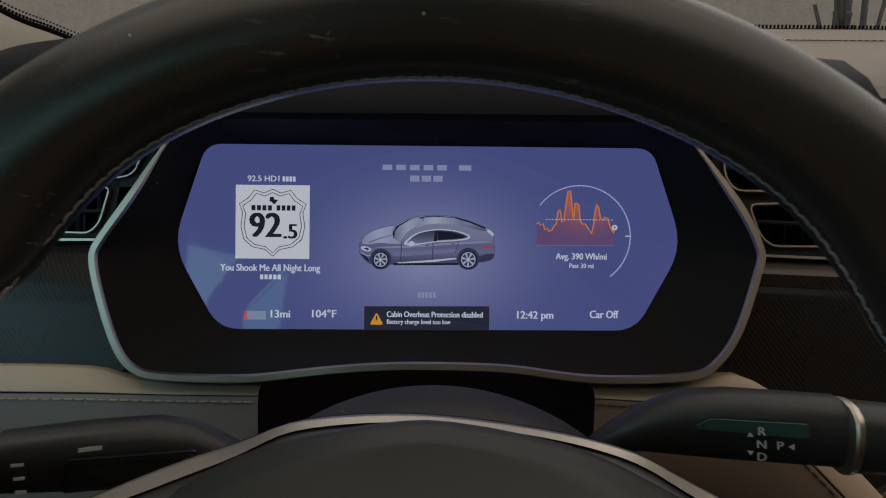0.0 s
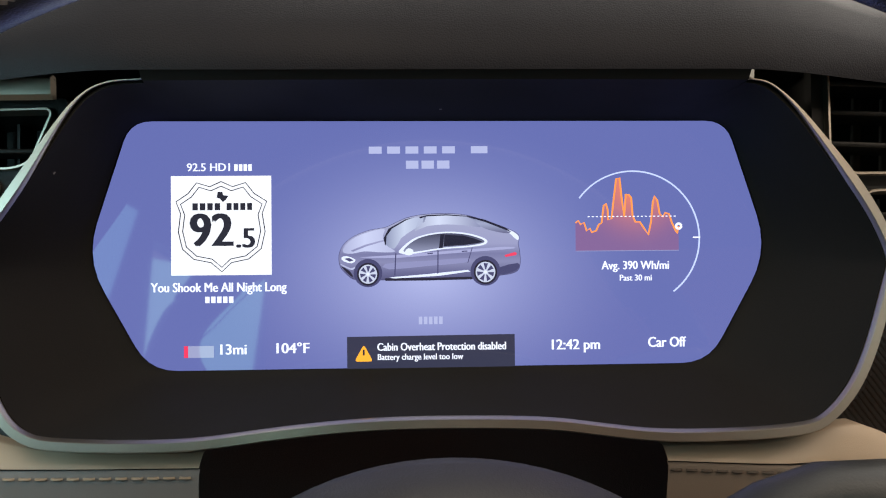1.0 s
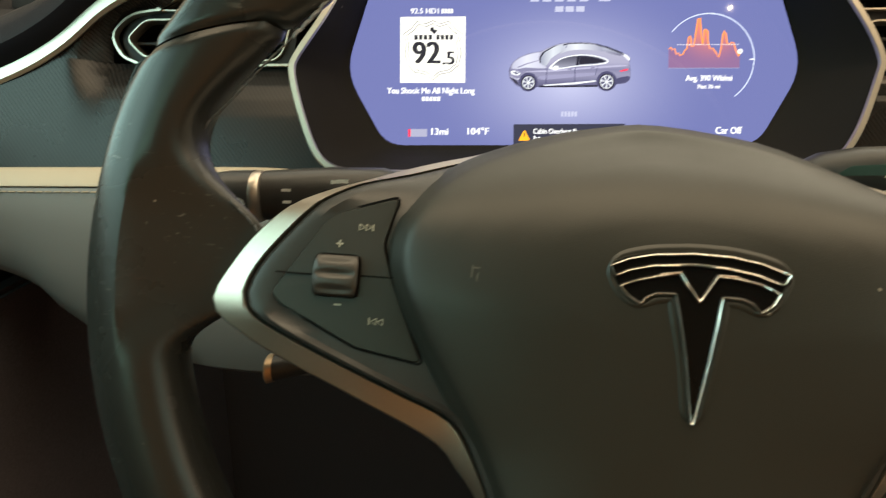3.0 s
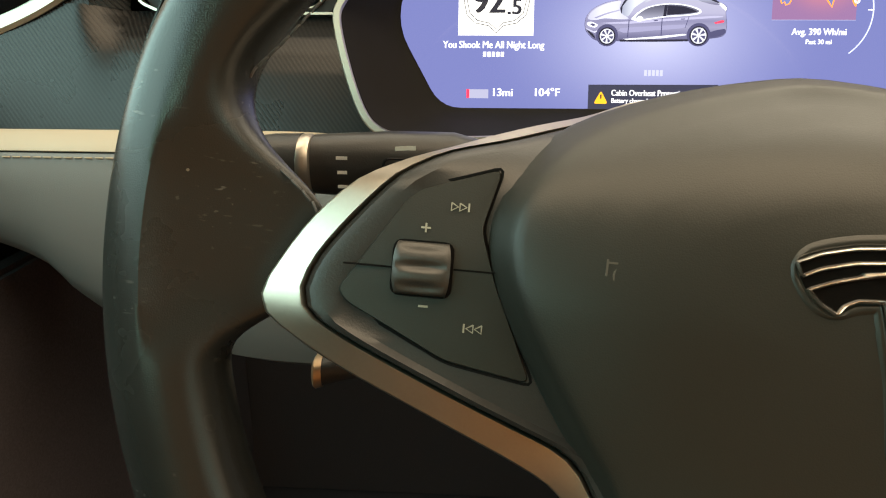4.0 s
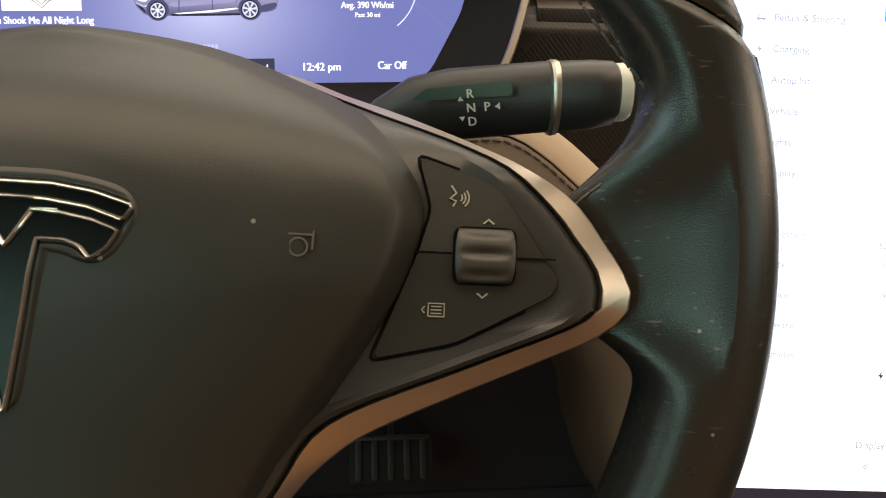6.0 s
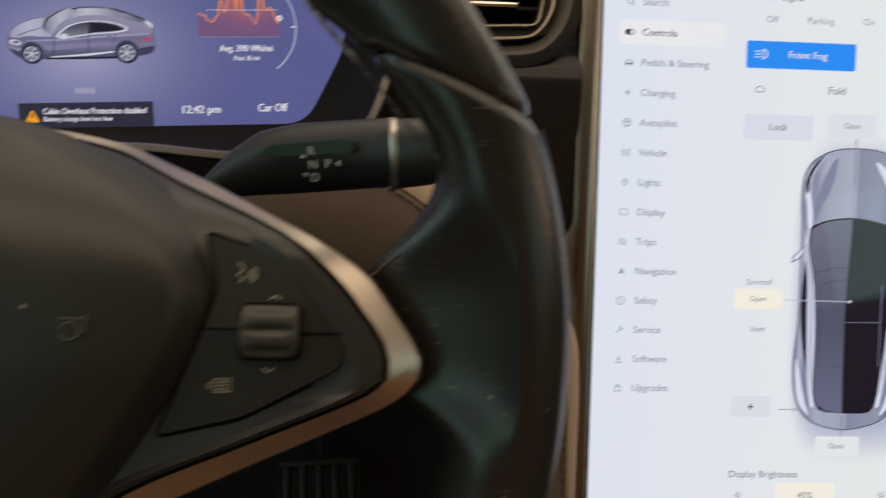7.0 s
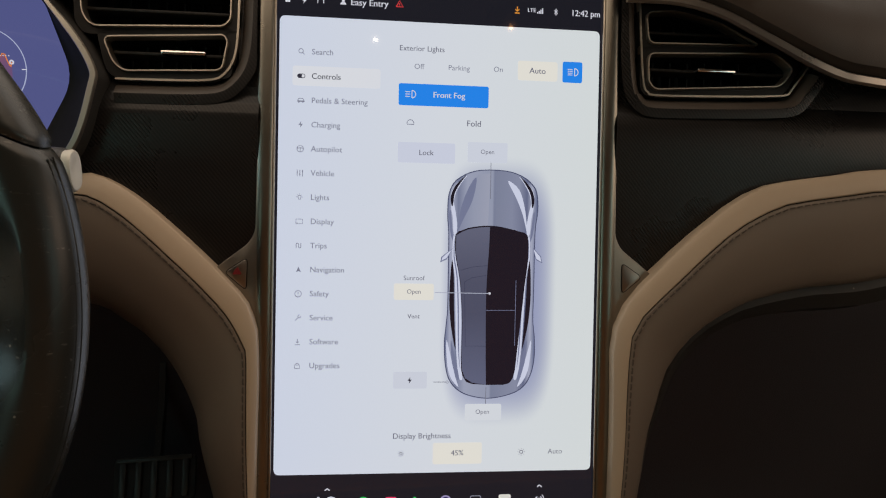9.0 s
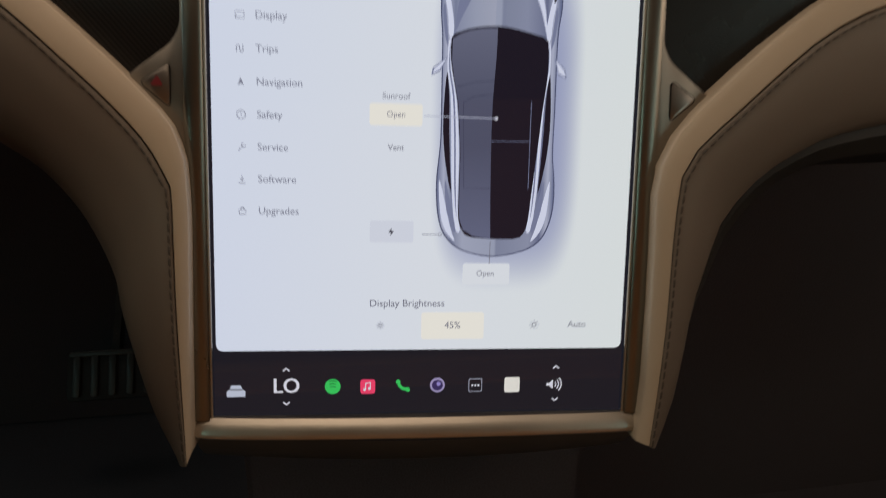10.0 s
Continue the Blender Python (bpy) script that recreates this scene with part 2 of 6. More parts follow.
HOOD = leather("dark_hood_leather", (0.0065, 0.0066, 0.0095), 0.55, 0.2, 1000, 0.1, spec=0.14)
SURROUND = surface("satin_black_surround", (0.012, 0.011, 0.010), 0.75, spec=0.12, grain=0.2, bump=0.1, scale=1500, dust=0.004)
COLUMN = surface("worn_column_plastic", (0.021, 0.020, 0.020), 0.5, grain=0.2, bump=0.2, scale=1200, dust=0.012)
SATIN = surface("satin_metal", (0.52, 0.465, 0.395), 0.38, metal=1.0, grain=0.05, scale=900, blotch=0.05)
CHROME = surface("polished_metal", (0.78, 0.76, 0.72), 0.12, metal=1.0, blotch=0.03)
WINGMETAL = surface("dull_wing_metal", (0.27, 0.245, 0.212), 0.42, metal=1.0, grain=0.05, scale=900, blotch=0.06)
BARMETAL = surface("brushed_bar_metal", (0.235, 0.222, 0.190), 0.30, metal=1.0, grain=0.05, scale=900, blotch=0.06)
DARKMETAL = surface("dark_satin_metal", (0.30, 0.27, 0.24), 0.32, metal=1.0, blotch=0.05)
CREAM = leather("cream_leather", (0.43, 0.335, 0.24), 0.50, 0.10, 1500, 0.06)
TAUPE = leather("taupe_leather", (0.20, 0.155, 0.113), 0.54, 0.14, 1400, 0.07)
PADHIDE = leather("pad_leather", (0.170, 0.134, 0.104), 0.56, 0.14, 1400, 0.07)
GREYHIDE = leather("grey_leather", (0.150, 0.142, 0.135), 0.52, 0.12, 1400, 0.07)
# carbon ledge browned and lightened to carry the light from above
LEDGE_LIT = surface("ledge_brown", (0.060, 0.049, 0.041), 0.42, grain=0.2, bump=0.1, scale=1500, spec=0.4)
# black of the vent faces, also used as the shade inside the vents
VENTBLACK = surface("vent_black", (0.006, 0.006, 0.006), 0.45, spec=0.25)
BROWN = leather("brown_dash_leather", (0.038, 0.028, 0.022), 0.52, 0.15, 1200, 0.15)
SCROLL = surface("scroll_rubber", (0.034, 0.031, 0.027), 0.44, grain=0.2, bump=0.1, scale=1500)
GAP = surface("dark_gap", (0.004, 0.004, 0.004), 0.9, spec=0.1)
EMBLEMBLACK = surface("emblem_black", (0.004, 0.004, 0.004), 0.25, spec=0.15)
SWITCHPRINT = surface("worn_switch_print", (0.30, 0.285, 0.23), 0.6)
HORNMARK = surface("worn_horn_mark", (0.075, 0.07, 0.06), 0.45)
THREAD = surface("stitch_thread", (0.34, 0.26, 0.18), 0.75)
DARKTHREAD = surface("dark_stitch_thread", (0.070, 0.053, 0.040), 0.8)
CARPET = surface("footwell_carpet", (0.070, 0.063, 0.072), 0.95, grain=0.5, bump=0.8, scale=700)
CARBON = carbon("carbon_weave")
TAN = leather("tan_seat_leather", (0.56, 0.27, 0.11), 0.55, 0.4, 700, 0.15)
# headliner darkened on purpose, so that the metal mirrors less light
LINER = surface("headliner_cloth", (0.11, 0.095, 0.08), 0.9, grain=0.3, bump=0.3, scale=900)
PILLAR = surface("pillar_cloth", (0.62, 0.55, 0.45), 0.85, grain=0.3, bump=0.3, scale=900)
WALLMAT = surface("garage_plaster", (0.58, 0.52, 0.44), 0.9, grain=0.3, bump=0.3, scale=60, blotch=0.2)
PRINT = surface("pale_print", (0.62, 0.62, 0.58), 0.6)
RUBBER = surface("ribbed_rubber", (0.03, 0.03, 0.03), 0.7, bump=0.3)
REDMARK = surface("red_print", (0.16, 0.008, 0.012), 0.5)

WHITE = lit("lit_white", (0.86, 0.88, 0.98))
INKDARK = lit("lit_ink", (0.02, 0.02, 0.03))

# ---- local frames: u right, v up the face, w out towards the seats ----


def face(x, y, z, yaw, tilt, roll):
    """A frame on a leaning face: its third axis points out of the face, towards the cabin."""
    a, b, c = radians(yaw), radians(tilt), radians(roll)
    across = Vector((math.cos(a), math.sin(a), 0))
    up = Vector((-math.sin(a), math.cos(a), 0)) * math.sin(b) + Vector((0, 0, math.cos(b)))
    u = across * math.cos(c) + up * math.sin(c)
    v = -across * math.sin(c) + up * math.cos(c)
    n = u.cross(v)
    m = Matrix((u, v, n)).transposed().to_4x4()
    m.translation = (x, y, z)
    return m


CLUSTER = face(0.0, 0.46, 0.90, 0, 13, 0)
STACK = face(0.3915, 0.3966, 0.7841, -2.85, 14.83, -2.09)
WHEEL = face(0.0105, 0.2205, 0.832, -0.4, 22.6, -3.5)


def thing(name, m, label, category, group="", kind=""):
    ob = new(name)
    ob.matrix_world = m
    return tagged(ob, label, category, group, kind)


def part(name, bm, material, parent, label="", smooth=True):
    """Links a bmesh as one mesh object under a thing or a part."""
    bmesh.ops.recalc_face_normals(bm, faces=bm.faces)
    me = bpy.data.meshes.new(name)
    bm.to_mesh(me)
    bm.free()
    me.materials.append(material)
    if smooth:
        me.shade_smooth()
        me.set_sharp_from_angle(angle=radians(38))
    ob = new(name, me)
    ob.parent = parent
    if label:
        ob["label"] = label
    return ob


def prism(pts, w0, w1, bevel=0.0, segs=2, bm=None):
    """A flat shape given by its outline in u and v, from w0 to w1, with its front edge rounded."""
    bm = bm or bmesh.new()
    low = [bm.verts.new((u, v, w0)) for u, v in pts]
    f = bm.faces.new(low)
    top = bmesh.ops.extrude_face_region(bm, geom=[f])
    up = [g for g in top["geom"] if isinstance(g, bmesh.types.BMVert)]
    for g in up:
        g.co.z = w1
    if bevel:
        keep = set(up)
        rim = [e for e in bm.edges if e.verts[0] in keep and e.verts[1] in keep]
        bmesh.ops.bevel(bm, geom=rim, offset=bevel, segments=segs, affect="EDGES", profile=0.5)
    return bm


def curve(pts, n=8, closed=False):
    """A smooth line through the points."""
    pts = [Vector(p) for p in pts]
    out, k = [], len(pts)
    for i in range(k if closed else k - 1):
        a = pts[i - 1] if (closed or i > 0) else pts[0] * 2 - pts[1]
        b, c = pts[i], pts[(i + 1) % k]
        d = pts[(i + 2) % k] if (closed or i + 2 < k) else pts[-1] * 2 - pts[-2]
        for j in range(n):
            s = j / n
            out.append(0.5 * ((2 * b) + (c - a) * s + (2 * a - 5 * b + 4 * c - d) * s * s + (3 * b - a - 3 * c + d) * s ** 3))
    if not closed:
        out.append(pts[-1])
    return out


def even(pts, n):
    """Points at even steps along a line."""
    c, d = [Vector(p) for p in pts], [0.0]
    for a, b in zip(c, c[1:]):
        d.append(d[-1] + (b - a).length)
    out = []
    for i in range(n + 1):
        x, k = d[-1] * i / n, 0
        while k < len(d) - 2 and d[k + 1] < x:
            k += 1
        f = (x - d[k]) / max(1e-9, d[k + 1] - d[k])
        out.append(c[k].lerp(c[k + 1], min(1, f)))
    return out


def flat(pts):
    return [(p[0], p[1]) for p in pts]


def rounded(pts, r, n=4):
    """An outline with its corners rounded; r is one radius or one for each corner."""
    pts = [Vector((p[0], p[1])) for p in pts]
    out = []
    for i, p in enumerate(pts):
        a, b = pts[i - 1] - p, pts[(i + 1) % len(pts)] - p
        rr = r[i] if isinstance(r, (list, tuple)) else r
        d = min(rr, a.length * 0.48, b.length * 0.48)
        s, e = p + a.normalized() * d, p + b.normalized() * d
        for j in range(n + 1):
            t = j / n
            out.append(tuple((1 - t) ** 2 * s + 2 * t * (1 - t) * p + t * t * e))
    return out


def sweep(path, profile, closed=False, bm=None, up=(0, 0, 1), sizes=None, caps=True):
    """Carries a closed profile (side, up) along a line of points."""
    bm = bm or bmesh.new()
    path = [Vector(p) for p in path]
    up = Vector(up)
    rings, k = [], len(path)
    for i, p in enumerate(path):
        if closed:
            t = path[(i + 1) % k] - path[i - 1]
        else:
            t = path[min(i + 1, k - 1)] - path[max(i - 1, 0)]
        t.normalize()
        side = t.cross(up).normalized()
        top = side.cross(t).normalized()
        s = sizes[i] if sizes else 1.0
        rings.append([bm.verts.new(p + side * a * s + top * b * s) for a, b in profile])
    m = len(profile)
    for i in range(k if closed else k - 1):
        a, b = rings[i], rings[(i + 1) % k]
        for j in range(m):
            bm.faces.new((a[j], a[(j + 1) % m], b[(j + 1) % m], b[j]))
    if caps and not closed:
        bm.faces.new(rings[0])
        bm.faces.new(rings[-1])
    return bm


def loft(rows, closed=False, caps=False, bm=None):
    """A skin over rows of points, each row as long as the others."""
    bm = bm or bmesh.new()
    vs = [[bm.verts.new(p) for p in r] for r in rows]
    n = len(vs[0])
    for a, b in zip(vs, vs[1:]):
        for j in range(n if closed else n - 1):
            bm.faces.new((a[j], a[(j + 1) % n], b[(j + 1) % n], b[j]))
    if caps:
        bm.faces.new(vs[0])
        bm.faces.new(vs[-1])
    return bm


def ring(r, n=12, sx=1.0, sy=1.0):
    return [(r * sx * math.cos(2 * math.pi * i / n), r * sy * math.sin(2 * math.pi * i / n)) for i in range(n)]


def disc(cu, cv, r, w0, w1, n=24, bevel=0.0):
    return prism([(cu + a, cv + b) for a, b in ring(r, n)], w0, w1, bevel)


def box(u0, u1, v0, v1, w0, w1, bevel=0.0, r=0.0):
    pts = [(u0, v0), (u1, v0), (u1, v1), (u0, v1)]
    return prism(rounded(pts, r) if r else pts, w0, w1, bevel)


def frame_ring(outer, inner, w0, w1, bevel=0.0):
    """A flat frame between two outlines with the same number of points."""
    bm = bmesh.new()
    a = [bm.verts.new((*p, w1)) for p in outer]
    b = [bm.verts.new((*p, w1)) for p in inner]
    c = [bm.verts.new((*p, w0)) for p in inner]
    d = [bm.verts.new((*p, w0)) for p in outer]
    n = len(a)
    for x, y in ((a, b), (b, c), (c, d), (d, a)):
        for i in range(n):
            bm.faces.new((x[i], x[(i + 1) % n], y[(i + 1) % n], y[i]))
    return bm


def line(pts, width, w, thick=0.0002):
    """A thin raised line of ink or light on a face."""
    return sweep([(p[0], p[1], w) for p in pts], [(-width / 2, 0), (width / 2, 0), (width / 2, thick), (-width / 2, thick)])


def arc(cu, cv, r, a0, a1, n=40):
    return [(cu + r * math.cos(radians(a0 + (a1 - a0) * i / n)), cv + r * math.sin(radians(a0 + (a1 - a0) * i / n))) for i in range(n + 1)]


def text(name, body, u, v, w, size, material, parent, align="CENTER", stretch=1.0, bold=0.0, label="", width=0.0):
    """Written words as a thin mesh, centred on (u, v); width, where given, sets how far they run."""
    data = bpy.data.curves.new(name, "FONT")
    data.body, data.size, data.align_x, data.align_y = body, size, align, "CENTER"
    data.resolution_u = 3
    tmp = bpy.data.objects.new(name, data)
    scene.collection.objects.link(tmp)
    me = bpy.data.meshes.new_from_object(tmp.evaluated_get(bpy.context.evaluated_depsgraph_get()))
    bpy.data.objects.remove(tmp)
    bpy.data.curves.remove(data)
    if width:
        xs = [vert.co.x for vert in me.vertices]
        stretch = width / (max(xs) - min(xs))
    bm = bmesh.new()
    for k, shift in enumerate((0.0, -bold, bold) if bold else (0.0,)):
        first = len(bm.verts)
        bm.from_mesh(me)
        bm.verts.ensure_lookup_table()
        for vert in bm.verts[first:]:
            vert.co = (u + vert.co.x * stretch + shift, v + vert.co.y, w + k * 0.00002)
    bm.to_mesh(me)
    bm.free()
    me.materials.clear()
    me.materials.append(material)
    ob = new(name, me)
    ob.parent = parent
    if label:
        ob["label"] = label
    return ob


def stitches(path, spacing, length, radius, parent, material, up, name="stitching"):
    """A row of short thread stitches laid along a line."""
    pts = [Vector(p) for p in path]
    bm, run, nxt = bmesh.new(), 0.0, spacing / 2
    for a, b in zip(pts, pts[1:]):
        d = (b - a).length
        while d and run + d >= nxt:
            c = a + (b - a) * ((nxt - run) / d)
            t = (b - a).normalized() * length / 2
            sweep([c - t, c - t * 0.5 + Vector(up) * radius, c + t * 0.5 + Vector(up) * radius, c + t], ring(radius, 5), up=up, bm=bm)
            nxt += spacing
        run += d
    return tagged(part(name, bm, material, parent), kind="stuff")

# ---- the car's shell ----


def slab(name, x0, x1, y0, y1, z0, z1, material, label, bevel=0.004):
    bm = bmesh.new()
    bmesh.ops.create_cube(bm, size=1)
    for vert in bm.verts:
        vert.co = ((x0 + x1) / 2 + vert.co.x * (x1 - x0), (y0 + y1) / 2 + vert.co.y * (y1 - y0), (z0 + z1) / 2 + vert.co.z * (z1 - z0))
    bmesh.ops.bevel(bm, geom=bm.edges[:], offset=bevel, segments=2, affect="EDGES")
    ob = part(name, bm, material, None)
    return tagged(ob, label, "interior", kind="structure")


slab("floor", -0.42, 1.20, -1.2, 1.0, 0.22, 0.26, CARPET, "black carpeted car floor")
slab("wall_firewall", -0.42, 1.20, 0.86, 0.90, 0.26, 0.93, CARPET, "dark carpeted firewall behind the dashboard")
# unseen left panel, made black so that the hub mirrors less light
slab("wall_door_left", -0.47, -0.43, -1.2, 0.90, 0.26, 0.885, MATT, "driver's door panel below the window line")
slab("wall_door_right", 1.21, 1.25, -1.2, 0.90, 0.26, 0.92, TAUPE, "passenger's door panel below the window line")
# unseen back wall and added block, tan so that the spoke trim mirrors copper
slab("wall_back", -0.47, 1.25, -1.25, -1.2, 0.26, 1.32, TAN, "back of the cabin behind the seats")
slab("wall_seat_row", -0.42, 1.20, -1.19, -0.24, 0.26, 0.60, TAN, "plain tan block added in place of the unseen seats", 0.03)
slab("ceiling", -0.47, 1.25, -1.25, 0.30, 1.30, 1.34, LINER, "unseen cloth headliner, darkened to dim its reflection")
# unseen walls added to keep outside light out of the display's reflection
slab("wall_side_rail", -0.47, -0.435, -1.2, 0.30, 1.12, 1.30, MATT, "unseen roof rail over the driver's windows, black to block light")
slab("wall_side_pillar", -0.47, -0.435, -0.36, -0.19, 0.885, 1.12, MATT, "unseen pillar between the driver's windows, black to block light")
slab("wall_side_rear", -0.47, -0.435, -1.2, -0.70, 0.885, 1.12, MATT, "unseen black wall added to block light behind the driver's window")
# windscreen pillar and garage beyond
edge = [(-0.392, 0.900, 1.022), (-0.400, 0.838, 1.034), (-0.402, 0.750, 1.048), (-0.402, 0.620, 1.090), (-0.400, 0.480, 1.160), (-0.398, 0.280, 1.310)]
rows = [[(x - 0.03, y, z - 0.12) for x, y, z in edge], [(x - 0.006, y, z - 0.06) for x, y, z in edge], [(x + 0.004, y, z - 0.015) for x, y, z in edge], edge, [(x - 0.03, y + 0.03, z + 0.004) for x, y, z in edge]]
pillar = tagged(part("trim", loft([curve(r, 5) for r in rows]), PILLAR, None), "cream cloth trim of the windscreen pillar", "pillar", kind="structure")
seal = curve([(x - 0.002, y + 0.004, z + 0.002) for x, y, z in edge], 6)
part("rubber_seal", sweep(seal, ring(0.0035, 8)), GAP, pillar, "black rubber seal of the windscreen")
bm = bmesh.new()
for k, p in enumerate(even(seal, 120)):
    for a, b in ((0.006, 0.0016), (0.0105, 0.0010)):
        q = p + Vector((-0.004, 0.004, a))
        sweep([q, q + Vector((0, 0.0008, 0))], ring(b, 6), bm=bm)
tagged(part("ceramic_dots", bm, GAP, pillar), kind="stuff")
slab("backdrop", -6.0, 6.0, 4.0, 4.05, -1.0, 4.0, WALLMAT, "plain garage wall beyond the windscreen")
slab("ground", -6.0, 6.0, -4.0, 4.0, -0.12, -0.08, surface("garage_concrete", (0.30, 0.29, 0.27), 0.8, grain=0.4, bump=0.4, scale=40), "garage concrete floor under the car")

for lamp_x, lamp_y, glow in ((0.335, -0.165, 1.6), (0.553, -0.135, 1.4)):
    dome = thing("map_lamp", pose(lamp_x, lamp_y, 1.30, 180, 0, 0), "small warm map lamp set in the headliner", "lamp", "map lamps")
    part("bezel", frame_ring(rounded([(-.035, -.022), (.035, -.022), (.035, .022), (-.035, .022)], .006), rounded([(-.006, -.005), (.006, -.005), (.006, .005), (-.006, .005)], .003), 0.0, 0.008), MATT, dome)
    part("lens", box(-.0020, .0020, -.0018, .0018, 0.001, 0.004, 0.0, 0.0012), lit("lamp_lens", (1.0, 0.68, 0.36), glow), dome, "glowing frosted lens")

# bare shrub beyond the windscreen
shrub = thing("shrub", pose(1.80, 3.3, -0.08), "bare grey shrub against the garage wall", "shrub")
BARK = surface("grey_bark", (0.15, 0.14, 0.13), 0.85, grain=0.4, bump=0.5, scale=120)
rng = random.Random(4)
part("trunk", sweep([(0, 0, 0), (.01, 0, .5), (-.02, .01, .95)], ring(.018, 8)), BARK, shrub)
for k in range(16):
    lean = (rng.random() - .5) * .9
    z0 = .80 + rng.random() * .35
    tip = Vector((lean * .45, (rng.random() - .5) * .2, z0 + .28 + rng.random() * .25))
    part("twig", sweep([(-.02 + lean * .05, 0, z0 - .1), Vector((lean * .22, 0, z0 + .12)).lerp(tip, .3), tip], ring(.008 + .006 * rng.random(), 6)), BARK, shrub)

# ---- instrument cluster ----
cluster = thing("instrument_cluster", CLUSTER, "black instrument cluster with lit blue display and satin metal edge", "dashboard display")
HEX = rounded([(-.1272, .0538), (-.1460, -.0042), (-.1195, -.0518), (.1185, -.0510), (.1452, -.0028), (.1272, .0532)], [.009, .016, .012, .012, .016, .009], 5)
TRIM = [(-.1060, .0606), (-.1160, .0600), (-.1248, .0566), (-.1340, .0468), (-.1500, .0215), (-.1668, -.0020), (-.1702, -.0130), (-.1645, -.0375), (-.1568, -.0586), (-.1478, -.0682), (-.1330, -.0714), (-.0920, -.0722), (-.0620, -.0688),
        (-.0300, -.0658), (.0000, -.0650), (.0400, -.0658), (.0640, -.0688), (.0890, -.0712), (.1320, -.0698), (.1470, -.0638), (.1595, -.0462), (.1690, -.0150), (.1704, -.0050), (.1612, .0150), (.1422, .0415), (.1330, .0525), (.1250, .0590), (.1180, .0604)]
TRIMW = 0.044
trim_line = curve([(u, v, TRIMW) for u, v in TRIM], 7)
for _ in range(6):
    trim_line = [trim_line[0]] + [(a + b * 2 + c) / 4 for a, b, c in zip(trim_line, trim_line[1:], trim_line[2:])] + [trim_line[-1]]
TOPU = np.linspace(.1165, -.1045, 22)
# the display glass plate and the sloped black surround
plate = rounded([(-.150, .066), (-.166, .0), (-.148, -.068), (.148, -.068), (.166, .0), (.150, .064)], .012, 4)
part("backplate", prism(plate, -0.012, -0.0006), SURROUND, cluster, "smooth black glass round the display")
# one sloped ring from the metal edge in to the display
rim_ring = [Vector((p.x * .985, p.y * .98, TRIMW - .001)) for p in trim_line] + [Vector((u, .0600 - .0004 * abs(u / .12) ** 2, .0455)) for u in TOPU]


def toward_display(p, grow):
    """Where the line from the middle to p leaves the display's outline, made a little larger."""
    best, n = 1.0, len(HEX)
    for k in range(n):
        (ax, ay), (bx, by) = HEX[k], HEX[(k + 1) % n]
        ex, ey = bx - ax, by - ay
        den = p.x * ey - p.y * ex
        if abs(den) > 1e-12:
            t, s_ = (ax * ey - ay * ex) / den, (ax * p.y - ay * p.x) / den
            if t > 0 and -1e-6 <= s_ <= 1 + 1e-6:
                best = t
    return Vector((p.x * best * grow, p.y * best * grow, 0))


deep = [toward_display(p, 1.004) for p in rim_ring]
for _ in range(2):
    deep = [(deep[k - 1] + deep[k] * 2 + deep[(k + 1) % len(deep)]) / 4 for k in range(len(deep))]
rows = [[p + (Vector((0, .0050, .0040)) if p.z > TRIMW else Vector((p.x * .012, p.y * .014, -.001))) for p in rim_ring]]
for s, w in ((0.0, 1.0), (.04, .90), (.25, .62), (.55, .30), (.80, .10), (.95, .02), (1.0, .010)):
    rows.append([Vector((p.x, p.y, 0)).lerp(q, s) + Vector((0, 0, p.z * w)) for p, q in zip(rim_ring, deep)])
part("surround", loft(rows, closed=True), SURROUND, cluster, "sloped satin black surround")
flatbar = [(-.0018, -.004), (.0018, -.004), (.0022, .0), (.0015, .0014), (-.0015, .0014), (-.0022, .0)]
edge_line = trim_line + [Vector((u, .0612 - .0006 * abs(u / .12) ** 2, .0455)) for u in TOPU]
part("metal_trim", sweep(edge_line, flatbar, closed=True, sizes=[min(1.0, max(0.15, (0.063 - p.y) / 0.040)) for p in edge_line]), SATIN, cluster, "satin metal edge trim")
under = [Vector((p.x * 1.004, p.y * 1.004, p.z)) for p in trim_line]
under2 = [Vector((p.x * 1.03, p.y * 1.03, 0.0)) for p in trim_line]
part("housing", loft([under, under2]), MATT, cluster)

GLOW = lit_glow("cluster_glow", (0.40, 0.42, 0.66), (0.115, 0.132, 0.345), (-0.001, -0.010), 0.100, 1.0, 1.45, 0.04)
display = part("display", prism(HEX, -0.0004, 0.0), GLOW, cluster, "lit blue display", smooth=False)


def K(x, y):
    return ((x - 762) * 0.0002395, 0.0305 - (y - 312) * 0.0002415)


def ink(name, pts, material, level, label=""):
    """A flat patch of the cluster's picture."""
    return part(name, prism([K(*p) for p in pts], level * 0.00015, level * 0.00015 + 0.0001), material, display, label, smooth=False)


# station picture
ART = lit("lit_art_white", (0.88, 0.88, 0.90))
ink("station_picture", [(302, 312), (478, 312), (478, 486), (302, 486)], ART, 1)
shield = [(390, 322), (410, 331), (433, 324), (448, 343), (470, 357), (462, 378), (467, 410), (460, 440), (438, 458), (408, 464), (391, 480), (372, 464), (342, 458), (322, 440), (315, 410), (319, 378), (311, 357), (332, 343), (347, 324), (370, 331)]
for shrink, wid in ((1.0, 0.0004), (0.90, 0.0004)):
    pts = [K(390 + (x - 390) * shrink, 402 + (y - 402) * shrink) for x, y in shield]
    part("shield_outline", line(pts + pts[:1], wid, 0.0003), INKDARK, display)
text("station_number", "92", *K(373, 410), 0.0004, 0.0200, INKDARK, display, bold=0.0007, stretch=0.92)
text("station_decimal", ".5", *K(433, 423), 0.0004, 0.0120, INKDARK, display, bold=0.0004)

